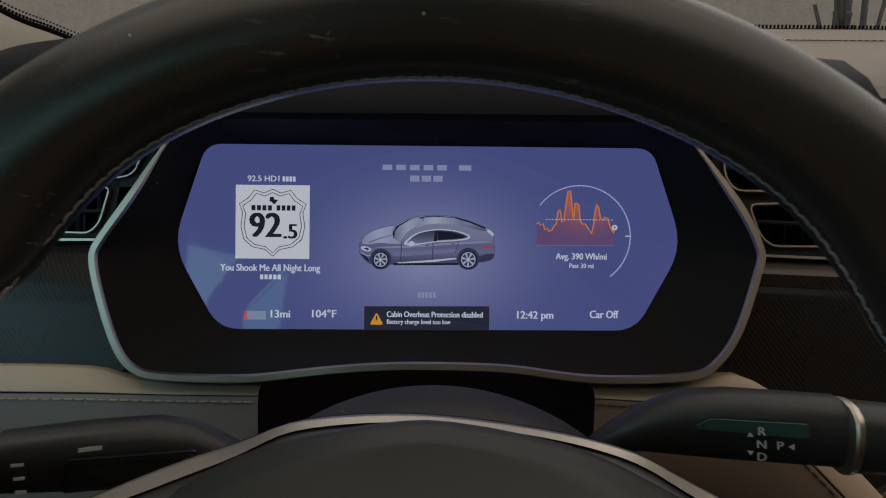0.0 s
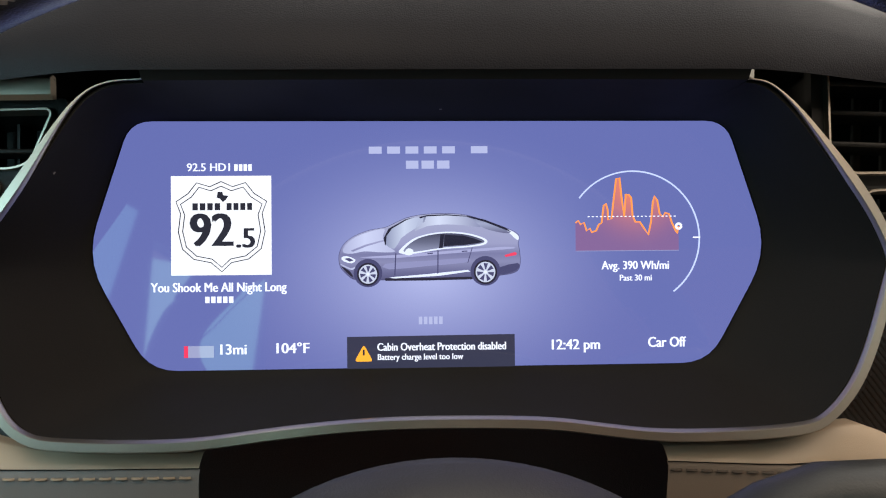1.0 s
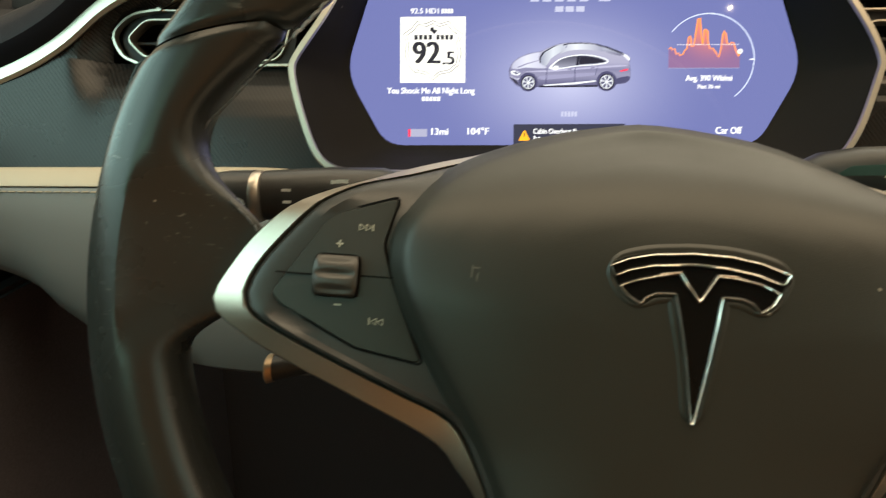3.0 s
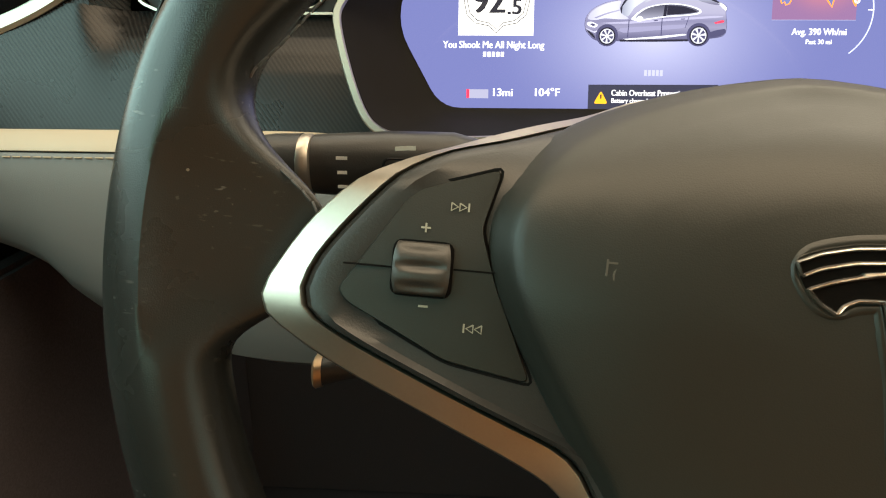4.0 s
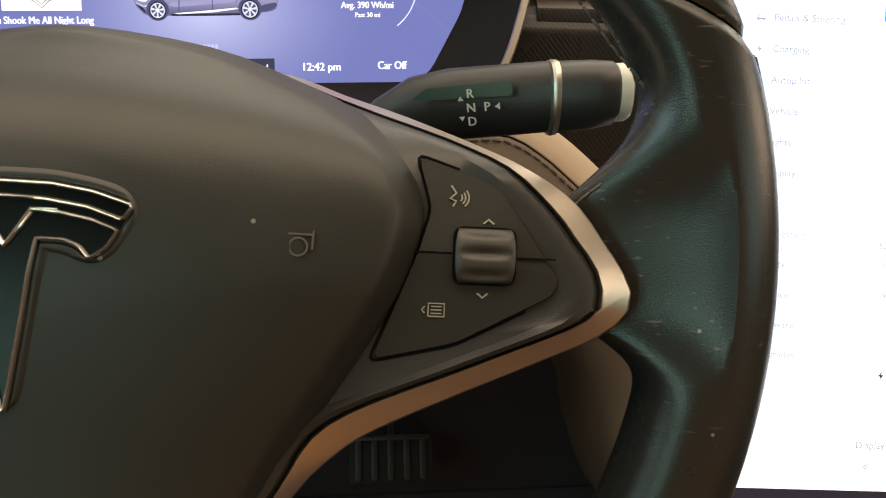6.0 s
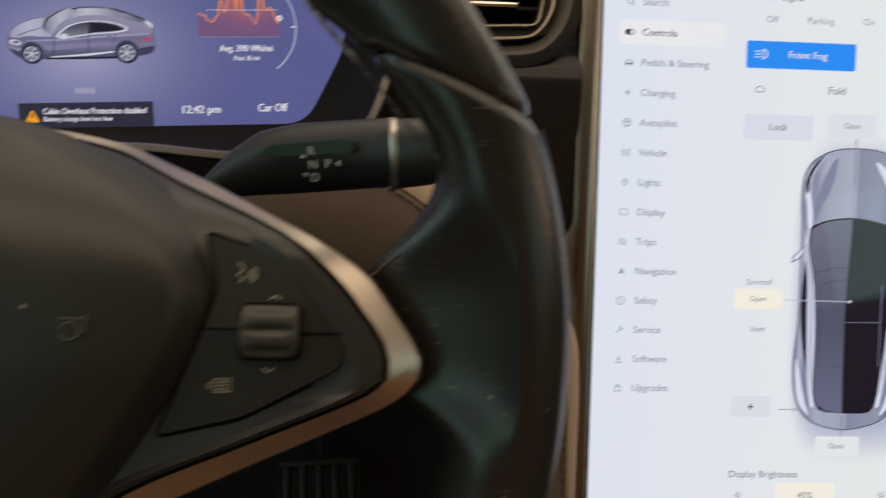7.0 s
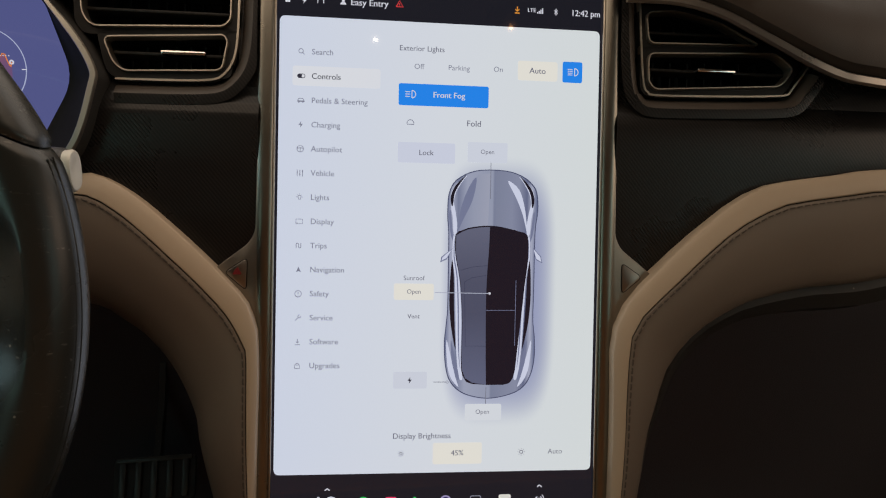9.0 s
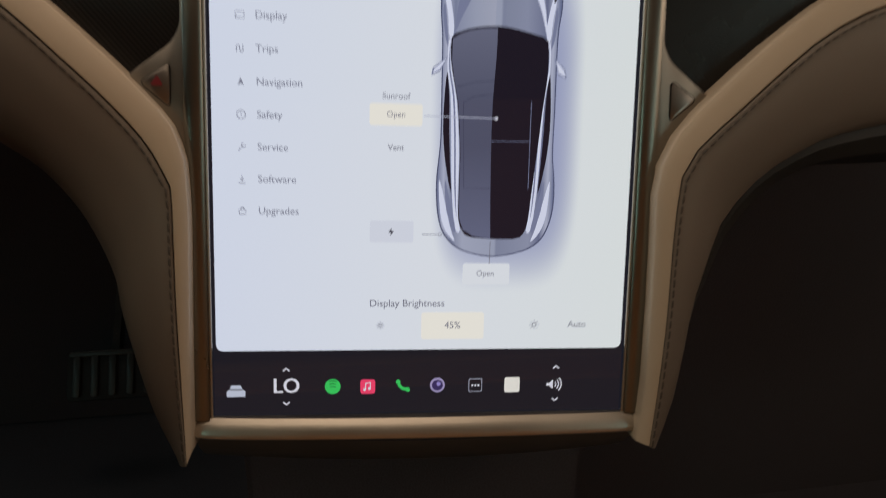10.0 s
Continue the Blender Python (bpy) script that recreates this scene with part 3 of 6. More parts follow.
part("station_mark", prism([K(*p) for p in [(384, 340), (392, 340), (394, 346), (403, 347), (398, 354), (393, 358), (388, 352), (382, 350)]], .0003, .0004), INKDARK, display)
text("station_label", "92.5 HD1", *K(369.5, 297.5), 0.0003, 0.0048, WHITE, display, bold=0.0001, width=0.01796)


def word_bars(name, x0, x1, y, n, high, material, w, gap=0.28, label=""):
    """Plain bars in place of a word, one for each letter."""
    step = (x1 - x0) / n
    for i in range(n):
        part(name, line([K(x0 + (i + gap / 2) * step, y), K(x0 + (i + 1 - gap / 2) * step, y)], high, w), material, display, label)


word_bars("station_label_bar", 412, 445, 297.5, 4, 0.0028, WHITE, 0.0002)
text("song_title", "You Shook Me All Night Long", *K(385.5, 508.0), 0.0004, 0.0056, WHITE, display, bold=0.00016, width=0.05676)
word_bars("artist_bar", 360, 412, 529, 5, 0.0027, WHITE, 0.0003)
word_bars("station_word_bar", 338, 390, 366, 4, 0.0030, INKDARK, 0.0003)
word_bars("station_word_bar", 398, 446, 366, 4, 0.0030, INKDARK, 0.0003)
# heading bars
DIMWHITE = lit("lit_dim_white", (0.40, 0.42, 0.62))
word_bars("heading_bar", 646, 809, 268, 5, 0.0030, DIMWHITE, 0.0002, 0.30)
word_bars("heading_bar", 829, 866, 268, 1, 0.0030, DIMWHITE, 0.0002, 0.2)
word_bars("subheading_bar", 714, 797, 294, 3, 0.0034, DIMWHITE, 0.0002, 0.2)
word_bars("name_bar", 736, 781, 569, 5, 0.0032, DIMWHITE, 0.0002, 0.3)
# bottom row
ink("battery_body", [(330, 609.5), (376, 609.5), (376, 630), (330, 630)], lit("lit_grey_blue", (0.30, 0.31, 0.47)), 1)
ink("battery_level", [(324, 609.5), (331, 609.5), (331, 630), (324, 630)], lit("lit_red", (0.80, 0.04, 0.10)), 2)
text("range", "13mi", *K(408.5, 617.0), 0.0003, 0.0062, WHITE, display, bold=0.00018, width=0.01078)
text("temperature", "104°F", *K(512.5, 616.0), 0.0003, 0.0062, WHITE, display, bold=0.00018, width=0.01365)
text("clock", "12:42 pm", *K(1015.8, 615.0), 0.0003, 0.0062, WHITE, display, bold=0.00018, width=0.02048)
text("car_state", "Car Off", *K(1180.8, 612.5), 0.0003, 0.0062, WHITE, display, bold=0.00018, width=0.01617)
ink("notice", [(610, 596.5), (908, 594.5), (908, 651.5), (610, 652.5)], lit("lit_dark_notice", (0.030, 0.032, 0.060)), 1)
tri = [K(623, 640), K(656, 640), K(639.5, 610)]
part("warning_triangle", prism(rounded(tri, .0014, 3), .0003, .0004), lit("lit_amber", (1.0, 0.42, 0.03)), display)
part("warning_stroke", line([K(639.5, 619), K(639.5, 629)], 0.0008, 0.00045), INKDARK, display)
text("notice_title", "Cabin Overheat Protection disabled", *K(778.0, 615.5), 0.0003, 0.0047, WHITE, display, bold=0.00013, width=0.05461)
text("notice_text", "Battery charge level too low", *K(739.5, 633.0), 0.0003, 0.0037, WHITE, display, bold=9e-05, width=0.03616)
# consumption graph
GRAPH = [(1019, 399), (1024, 395), (1028, 402), (1034, 398), (1039, 413), (1045, 409), (1048, 416), (1056, 413), (1061, 402), (1066, 399), (1070, 368), (1074, 365), (1077, 375), (1078, 394), (1084, 392), (1088, 358), (1093, 321), (1099, 319),
         (1103, 358), (1107, 389), (1110, 348), (1116, 350), (1120, 355), (1122, 386), (1127, 398), (1135, 398), (1143, 410), (1150, 421), (1155, 399), (1159, 362), (1162, 352), (1167, 360), (1171, 384), (1177, 389), (1181, 382), (1188, 384), (1193, 400), (1199, 413), (1202, 419), (1205, 406)]
ORANGE = lit("lit_orange", (1.0, 0.30, 0.06))
fill = lit_glow("lit_orange_fill", (0.95, 0.24, 0.04), (0.20, 0.11, 0.25), K(1130, 330), math.dist(K(1130, 330), K(1130, 452)), squash=1.0)
part("graph_fill", prism([K(*p) for p in GRAPH + [(1205, 449), (1019, 449)]], .00015, .00025), fill, display)
part("graph_line", line([K(*p) for p in GRAPH], 0.0007, 0.0003), ORANGE, display)
part("graph_mark", frame_ring([(K(1205, 406)[0] + a, K(1205, 406)[1] + b) for a, b in ring(.0016, 16)], [(K(1205, 406)[0] + a, K(1205, 406)[1] + b) for a, b in ring(.0006, 16)], .0004, .0005), WHITE, display)
part("graph_base", line([K(1019, 449), K(1205, 449)], 0.0003, 0.0003), lit("lit_dim", (0.25, 0.26, 0.45)), display)
part("gauge_arc", line(arc(.0863, .0028, 0.0288, 143, -53), 0.0006, 0.0002), lit("lit_pale_blue", (0.55, 0.62, 0.86)), display)
part("gauge_tick", line([K(1231, 426), K(1244, 426)], 0.0006, 0.0002), WHITE, display)
for i in range(22):
    part("average_dash", line([K(1041 + i * 7.4, 388), K(1044.5 + i * 7.4, 388)], 0.0004, 0.00035), WHITE, display)
text("average", "Avg. 390 Wh/mi", *K(1126.5, 475.5), 0.0003, 0.0051, WHITE, display, bold=0.00014, width=0.02898)
text("average_span", "Past 30 mi", *K(1126.5, 497.5), 0.0003, 0.0037, WHITE, display, bold=9e-05, width=0.01365)
# picture of a saloon car on the display


def C(x, y):
    """A place in the drawing of the saloon, on the display."""
    return K(598.3 + (x - 572) * .682, 382.5 + (y - 297) * .6716)


def cpart(name, pts, material, level, smooth=3):
    o = flat(curve([(*C(*p), 0) for p in pts], smooth, True)) if smooth else [C(*p) for p in pts]
    part(name, prism(o, level * .00008, level * .00008 + .00007), material, display, smooth=False)


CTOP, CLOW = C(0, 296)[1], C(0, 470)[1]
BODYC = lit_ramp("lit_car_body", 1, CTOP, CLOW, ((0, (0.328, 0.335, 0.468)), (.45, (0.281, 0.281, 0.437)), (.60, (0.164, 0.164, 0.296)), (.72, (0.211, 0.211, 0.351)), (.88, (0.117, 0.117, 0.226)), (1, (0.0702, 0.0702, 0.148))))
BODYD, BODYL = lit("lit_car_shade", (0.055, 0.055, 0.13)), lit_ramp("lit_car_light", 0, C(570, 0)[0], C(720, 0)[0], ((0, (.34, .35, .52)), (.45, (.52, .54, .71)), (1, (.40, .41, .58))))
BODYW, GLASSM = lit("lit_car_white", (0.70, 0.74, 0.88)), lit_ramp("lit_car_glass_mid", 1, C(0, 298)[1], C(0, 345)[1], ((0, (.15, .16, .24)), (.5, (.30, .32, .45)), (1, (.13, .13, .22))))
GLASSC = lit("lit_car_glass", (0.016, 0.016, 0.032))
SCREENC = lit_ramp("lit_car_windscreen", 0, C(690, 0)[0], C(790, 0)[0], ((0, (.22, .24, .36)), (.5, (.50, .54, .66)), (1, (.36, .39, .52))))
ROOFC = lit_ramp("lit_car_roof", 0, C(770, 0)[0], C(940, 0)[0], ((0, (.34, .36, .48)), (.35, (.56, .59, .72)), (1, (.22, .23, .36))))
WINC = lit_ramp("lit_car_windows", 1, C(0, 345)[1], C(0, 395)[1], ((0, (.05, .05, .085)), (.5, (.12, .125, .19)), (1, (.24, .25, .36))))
CARBODY = [(570, 410), (573, 392), (585, 371), (612, 351), (650, 337), (690, 330), (705, 324), (745, 306), (790, 297), (850, 295), (900, 299), (945, 312), (990, 328), (1018, 339), (1035, 349), (1040, 360), (1037, 374), (1041, 398), (1042, 422), (1038, 441), (1022, 452), (985, 458), (915, 466), (800, 468), (690, 467), (640, 468), (607, 464), (588, 449), (574, 432)]
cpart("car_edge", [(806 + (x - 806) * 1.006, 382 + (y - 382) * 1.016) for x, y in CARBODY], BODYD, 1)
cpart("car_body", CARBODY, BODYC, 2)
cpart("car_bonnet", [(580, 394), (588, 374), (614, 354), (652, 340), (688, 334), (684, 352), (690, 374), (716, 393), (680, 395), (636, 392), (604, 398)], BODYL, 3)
cpart("car_bonnet_crease", [(600, 390), (640, 374), (688, 362), (690, 365), (642, 379), (606, 393)], BODYC, 4, 1)
cpart("car_headlamp", [(576, 408), (590, 404), (613, 414), (603, 423), (582, 418)], BODYW, 4, 2)
cpart("car_headlamp_shade", [(583, 411), (596, 409), (608, 415), (598, 419)], BODYD, 5, 1)
cpart("car_intake", [(575, 430), (598, 444), (606, 460), (590, 448)], GLASSC, 4, 2)
cpart("car_bumper_light", [(574, 424), (600, 436), (612, 432), (604, 441), (580, 431)], BODYL, 4, 2)
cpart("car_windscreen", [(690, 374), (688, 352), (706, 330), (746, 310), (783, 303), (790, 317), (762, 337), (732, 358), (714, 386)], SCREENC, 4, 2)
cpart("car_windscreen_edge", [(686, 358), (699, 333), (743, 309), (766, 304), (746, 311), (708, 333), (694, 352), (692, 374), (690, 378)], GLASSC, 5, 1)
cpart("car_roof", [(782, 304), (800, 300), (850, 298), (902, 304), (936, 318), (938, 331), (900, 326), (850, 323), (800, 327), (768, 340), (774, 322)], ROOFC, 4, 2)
cpart("car_roof_edge", [(778, 303), (800, 298), (850, 296.5), (904, 301), (905, 303), (850, 299.5), (800, 301.5), (782, 307)], GLASSC, 5, 1)
cpart("car_roof_bar", [(791, 303), (797, 302), (793, 316), (788, 318)], GLASSM, 5, 1)
cpart("car_roof_rail", [(716, 388), (740, 360), (775, 340), (805, 331), (850, 327), (900, 331), (940, 343), (968, 358), (960, 370), (940, 352), (900, 340), (850, 337), (806, 341), (770, 354), (742, 372), (726, 392)], BODYC, 5, 2)
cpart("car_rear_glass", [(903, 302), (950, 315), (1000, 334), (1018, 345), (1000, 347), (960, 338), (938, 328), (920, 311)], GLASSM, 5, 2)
cpart("car_rear_glass_edge", [(903, 300), (950, 311), (1004, 332), (1020, 344), (1000, 337), (950, 317), (905, 304)], GLASSC, 6, 1)
cpart("car_boot_edge", [(1004, 336), (1024, 343), (1039, 356), (1036, 366), (1018, 350)], BODYW, 5, 2)
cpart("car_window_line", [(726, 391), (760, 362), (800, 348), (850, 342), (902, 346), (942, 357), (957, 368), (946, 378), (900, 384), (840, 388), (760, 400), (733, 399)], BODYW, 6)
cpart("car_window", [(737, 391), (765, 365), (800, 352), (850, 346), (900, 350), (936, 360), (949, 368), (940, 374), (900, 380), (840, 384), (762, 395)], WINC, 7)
cpart("car_door_post", [(834, 349), (844, 349), (840, 385), (830, 386)], GLASSC, 8, 0)
cpart("car_window_glass", [(845, 350), (895, 353), (924, 361), (944, 369), (932, 373), (900, 377), (842, 381)], GLASSC, 8, 1)
cpart("car_mirror", [(741, 394), (750, 385), (763, 390), (760, 402), (744, 403)], BODYW, 9, 2)
cpart("car_shoulder", [(622, 408), (720, 402), (850, 393), (1000, 383), (1030, 386), (1000, 390), (850, 400), (720, 410)], lit("lit_car_shoulder", (.34, .34, .53)), 3, 2)
cpart("car_flank", [(690, 425), (800, 418), (905, 412), (896, 424), (800, 432), (700, 440)], lit("lit_car_flank", (0.24, 0.24, 0.41)), 3, 2)
cpart("car_highlight", [(700, 461), (800, 453), (905, 443), (912, 447), (830, 458), (712, 464)], BODYW, 4, 1)
cpart("car_sill", [(688, 463), (800, 463), (916, 461), (916, 468), (800, 470), (690, 470)], GLASSC, 4, 1)
for pts in ([(826, 390), (829, 390), (828, 452), (825, 452)], [(716, 398), (719, 398), (716, 456), (713, 456)], [(916, 384), (918, 384), (906, 424), (904, 424)]):
    cpart("car_door_line", pts, BODYD, 5, 0)
for pts in ([(800, 398), (814, 397), (814, 400), (800, 401)], [(890, 393), (904, 392), (904, 395), (890, 396)]):
    cpart("car_door_grip", pts, BODYD, 5, 0)
cpart("car_tail_lamp", [(1001, 405), (1028, 397), (1034, 400), (1032, 405), (1004, 410)], lit("lit_tail_red", (0.75, 0.05, 0.11)), 5, 1)
cpart("car_rear_bumper", [(985, 438), (1036, 426), (1038, 440), (1020, 451), (985, 456)], BODYD, 4, 2)
for cx, cy, wr in ((645, 452, 30), (951, 449, 32)):
    cpart("car_arch", [(cx + a, cy - 3 + b) for a, b in ring(wr + 7, 28)], BODYD, 5, 0)
    cpart("car_tyre", [(cx + a, cy + b) for a, b in ring(wr, 28, 0.96)], GLASSC, 6, 0)
    cpart("car_wheel", [(cx + a, cy + b) for a, b in ring(wr - 5, 28, 0.95)], lit("lit_car_rim", (.52, .55, .66)), 7, 0)
    for k in range(7):
        a = 2 * math.pi * (k + .3) / 7
        q = [(cx + .95 * r_ * math.cos(a + d), cy + r_ * math.sin(a + d)) for r_, d in ((7, -.18), (wr - 8, -.26), (wr - 8, .26), (7, .18))]
        cpart("car_wheel_gap", q, BODYD, 8, 0)
    cpart("car_wheel_hub", [(cx + a, cy + b) for a, b in ring(4, 12)], BODYW, 9, 0)

# ---- centre touchscreen ----
GLOW = 1.19


def screen_lit(name, colour, strength=1.0):
    """A colour of the touchscreen's picture, at the brightness it is set to."""
    return lit(name, colour, strength * GLOW)


screen = thing("touchscreen", STACK, "tall portrait touchscreen showing a pale controls page", "touchscreen")
PALE = lit_page("screen_pale", GLOW)
BARBLACK = screen_lit("screen_bar_black", (0.010, 0.011, 0.018))
part("glass", box(-.1165, .1165, -.1965, .1865, -0.006, -0.0004, 0.0, 0.004), BARBLACK, screen, "black display glass", smooth=False)
page = part("page", box(-.1126, .1126, -.1583, .1578, -0.0003, 0.0, 0.0, 0.004), PALE, screen, "lit pale page", smooth=False)
INK = screen_lit("page_ink", (0.245, 0.265, 0.345))
INKD = screen_lit("page_ink_dark", (0.03, 0.03, 0.05))
INKM = screen_lit("page_ink_mid", (0.19, 0.20, 0.26))
BLUE = screen_lit("page_blue", (0.014, 0.273, 0.974))
CREAMY = screen_lit("page_cream", (0.893, 0.893, 0.812))
GREYB = screen_lit("page_grey", (0.685, 0.745, 0.885))
ROWS = ["Search", "Controls", "Pedals & Steering", "Charging", "Autopilot", "Vehicle", "Lights", "Display", "Trips", "Navigation", "Safety", "Service", "Software", "Upgrades"]
part("row_highlight", box(-.1035, -.0435, .1105, .1240, .0001, .0002, 0, .002), screen_lit("page_row", (0.812, 0.858, 0.916)), page)
for i, word in enumerate(ROWS):
    v = .1337 - i * .01662
    text("menu_word", word, -.0908 + i * .0001, v, .0003, .0055, INKD if i == 1 else INK, page, "LEFT", bold=0.00003)


def menu_icon(name, row, shapes, fills=()):
    """A small drawn sign before a line of the menu; shapes in tenths of a millimetre."""
    u, v = -.0976, .1337 - row * .01662
    ink_ = INKD if row == 1 else INK
    for pts in shapes:
        part(name, line([(u + a * .0001, v + b * .0001) for a, b in pts], .00045, .0002), ink_, page)
    for pts in fills:
        part(name, prism([(u + a * .0001, v + b * .0001) for a, b in pts], .0002, .0003), ink_, page)


def hoop(r, cx=0, cy=0, a0=0, a1=360, n=16):
    return [(cx + a, cy + b) for a, b in arc(0, 0, r, a0, a1, n)]


menu_icon("search_icon", 0, [hoop(15, -4, 4), [(7, -7), (20, -20)]])
menu_icon("toggle_icon", 1, [[(-12, 13), (12, 13)] + hoop(13, 12, 0, 90, -90, 8) + [(-12, -13)] + hoop(13, -12, 0, 270, 90, 8)], [[(-2 + a, b) for a, b in hoop(13, -12, 0, 90, 270, 8)] + [(4, -13), (4, 13)]])
menu_icon("car_front_icon", 2, [[(-22, -4), (-14, 12), (14, 12), (22, -4)]], [[(-24, -2), (24, -2), (24, -12), (17, -12), (17, -18), (10, -18), (10, -12), (-10, -12), (-10, -18), (-17, -18), (-17, -12), (-24, -12)]])
menu_icon("bolt_icon", 3, [], [[(3, 22), (-14, -3), (-1, -3), (-3, -22), (14, 4), (1, 4)]])
menu_icon("steering_icon", 4, [hoop(22), [(-20, 3), (0, 8), (20, 3)], [(0, 6), (0, -20)]])
menu_icon("slider_icon", 5, [[(-18, -22), (-18, 22)], [(0, -22), (0, 22)], [(18, -22), (18, 22)]], [[(-22, 4), (-14, 4), (-14, 12), (-22, 12)], [(-4, -12), (4, -12), (4, -4), (-4, -4)], [(14, 10), (22, 10), (22, 18), (14, 18)]])
menu_icon("bulb_icon", 6, [hoop(11, 0, 2, -60, 240), [(-5, -8), (-5, -16), (5, -16), (5, -8)]] + [[(17 * c, 2 + 17 * d), (22 * c, 2 + 22 * d)] for c, d in ((1, 0), (-1, 0), (0, 1), (.7, .7), (-.7, .7))])
menu_icon("screen_icon", 7, [[(-22, -16), (22, -16), (22, 16), (-22, 16), (-22, -16)], [(-14, -9), (-14, -4)]])
menu_icon("route_icon", 8, [[(-18, -18), (-18, 8)] + hoop(8, -10, 8, 180, 0, 8) + [(-2, -8)] + hoop(8, 6, -8, 180, 360, 8) + [(14, 18)]])
menu_icon("arrow_icon", 9, [], [[(0, 22), (17, -18), (0, -9)], [(0, 22), (0, -9), (-17, -18)]])
menu_icon("notice_icon", 10, [hoop(22), [(0, 11), (0, -2)], [(0, -8), (0, -12)]])
menu_icon("wrench_icon", 11, [[(-18, -18), (4, 4)], hoop(10, 10, 10, 80, 370, 10)])
menu_icon("download_icon", 12, [[(0, 20), (0, -8)], [(-10, 2), (0, -8), (10, 2)], [(-18, -20), (18, -20)]])
menu_icon("bag_icon", 13, [[(-16, -18), (16, -18), (18, 6), (-18, 6), (-16, -18)], [(-9, 6)] + hoop(9, 0, 10, 180, 0, 8) + [(9, 6)]])
text("lights_title", "Exterior Lights", -.0308, .1393, .0003, .0053, INKM, page, "LEFT", bold=.00004)
for word, u, v in (("Off", -.0168, .1269), ("Parking", .0113, .1270), ("On", .0393, .1273)):
    text("light_choice", word, u, v, .0003, .0052, INK, page)
part("chosen_light", box(.0533, .0821, .1206, .1344, .0001, .0002, 0, .002), CREAMY, page)
text("light_choice", "Auto", .0676, .1275, .0003, .0058, INKM, page, bold=.00006)
part("beam_button", box(.0858, .1002, .1203, .1351, .0001, .0002, 0, .0015), BLUE, page)
part("beam_icon", line(arc(.0945, .1278, .0026, -90, 90, 12) + [(.0945, .1304), (.0945, .1252)], .0006, .0003), WHITE, page)
for k in range(4):
    part("beam_ray", line([(.0895, .1258 + k * .0013), (.0930, .1258 + k * .0013)], .0005, .0003), WHITE, page)
part("fog_button", box(-.0307, .0327, .0998, .1150, .0001, .0002, 0, .0015), BLUE, page)
text("fog_word", "Front Fog", .0046, .1076, .0003, .0057, WHITE, page, bold=.00012)
part("fog_icon", line(arc(-.0215, .1076, .0026, -90, 90, 12) + [(-.0215, .1102), (-.0215, .1050)], .0006, .0003), WHITE, page)
for k in range(3):
    part("fog_ray", line([(-.0262, .1060 + k * .0016), (-.0228, .1060 + k * .0016)], .0005, .0003), WHITE, page)
text("fold_word", "Fold", .0226, .0884, .0003, .0060, INKM, page, bold=.00006)
part("fold_icon", line(arc(-.0222, .0874, .0024, 0, 180, 10) + [(-.0246, .0866), (-.0198, .0866), (-.0198, .0874)], .0005, .0003), INK, page)
part("lock_button", box(-.0306, .0096, .0600, .0742, .0001, .0002, 0, .0012), GREYB, page)
text("lock_word", "Lock", -.0108, .0671, .0003, .0053, INKM, page, bold=.00005)
part("hood_button", box(.0185, .0470, .0615, .0757, .0001, .0002, 0, .0012), screen_lit("page_faint", (0.708, 0.771, 0.876)), page)
text("hood_word", "Open", .0327, .0690, .0003, .0044, INKM, page)
# the picture of a car from above
CARD = screen_lit("topcar_dark", (0.012, 0.009, 0.018))
CARM = screen_lit("topcar_mid", (0.197, 0.226, 0.36))
CARL = screen_lit("topcar_light", (0.696, 0.754, 0.928))
METAL = lit_ramp("topcar_body", 0, .0050, .0690, ((0, (.20, .24, .40)), (.05, (.50, .55, .72)), (.12, (.24, .28, .43)), (.22, (.45, .50, .66)), (.50, (.40, .45, .60)), (.52, (.27, .31, .45)), (.80, (.33, .37, .52)), (.89, (.17, .20, .34)), (.95, (.52, .57, .74)), (1, (.18, .22, .38))))
OUT = [(.0344, .0561), (.0237, .0548), (.0154, .0512), (.0093, .0458), (.0060, .0369), (.0056, .0228), (.0065, .0105), (.0067, -.0160), (.0067, -.0409), (.0060, -.0516), (.0049, -.0658), (.0059, -.0820), (.0096, -.0936), (.0187, -.1017), (.0351, -.1054),
       (.0515, -.1027), (.0614, -.0972), (.0667, -.0881), (.0690, -.0763), (.0688, -.0618), (.0675, -.0491), (.0677, -.0257), (.0678, .0120), (.0695, .0281), (.0685, .0406), (.0650, .0467), (.0585, .0518), (.0485, .0553)]


def tp(name, pts, material, level, n=4):
    part(name, prism(flat(curve([(*p, 0) for p in pts], n, True)) if n else pts, level * .00008, level * .00008 + .00007), material, page, smooth=False)


def other(pts):
    """The same shape on the other flank of the drawn car."""
    return [(.0737 + .0145 * v - u, v) for u, v in pts]


tp("topcar_edge", [(.0370 + (u - .0370) * 1.022, -.0245 + (v + .0245) * 1.008) for u, v in OUT], screen_lit("topcar_outline", (.075, .09, .17)), 1)
tp("topcar_body", OUT, METAL, 2)
BL = [(.0350, .0540), (.0262, .0528), (.0205, .0400), (.0142, .0220), (.0126, .0112), (.0207, .0152), (.0340, .0168)]
tp("topcar_bonnet", BL, lit_ramp("topcar_bonnet_light", 0, .012, .035, ((0, (.30, .34, .50)), (.5, (.40, .45, .60)), (1, (.46, .50, .64)))), 3, 1)
tp("topcar_bonnet", other(BL), lit_ramp("topcar_bonnet_dark", 0, .035, .062, ((0, (.27, .31, .44)), (.6, (.31, .35, .50)), (1, (.20, .23, .37)))), 3, 1)
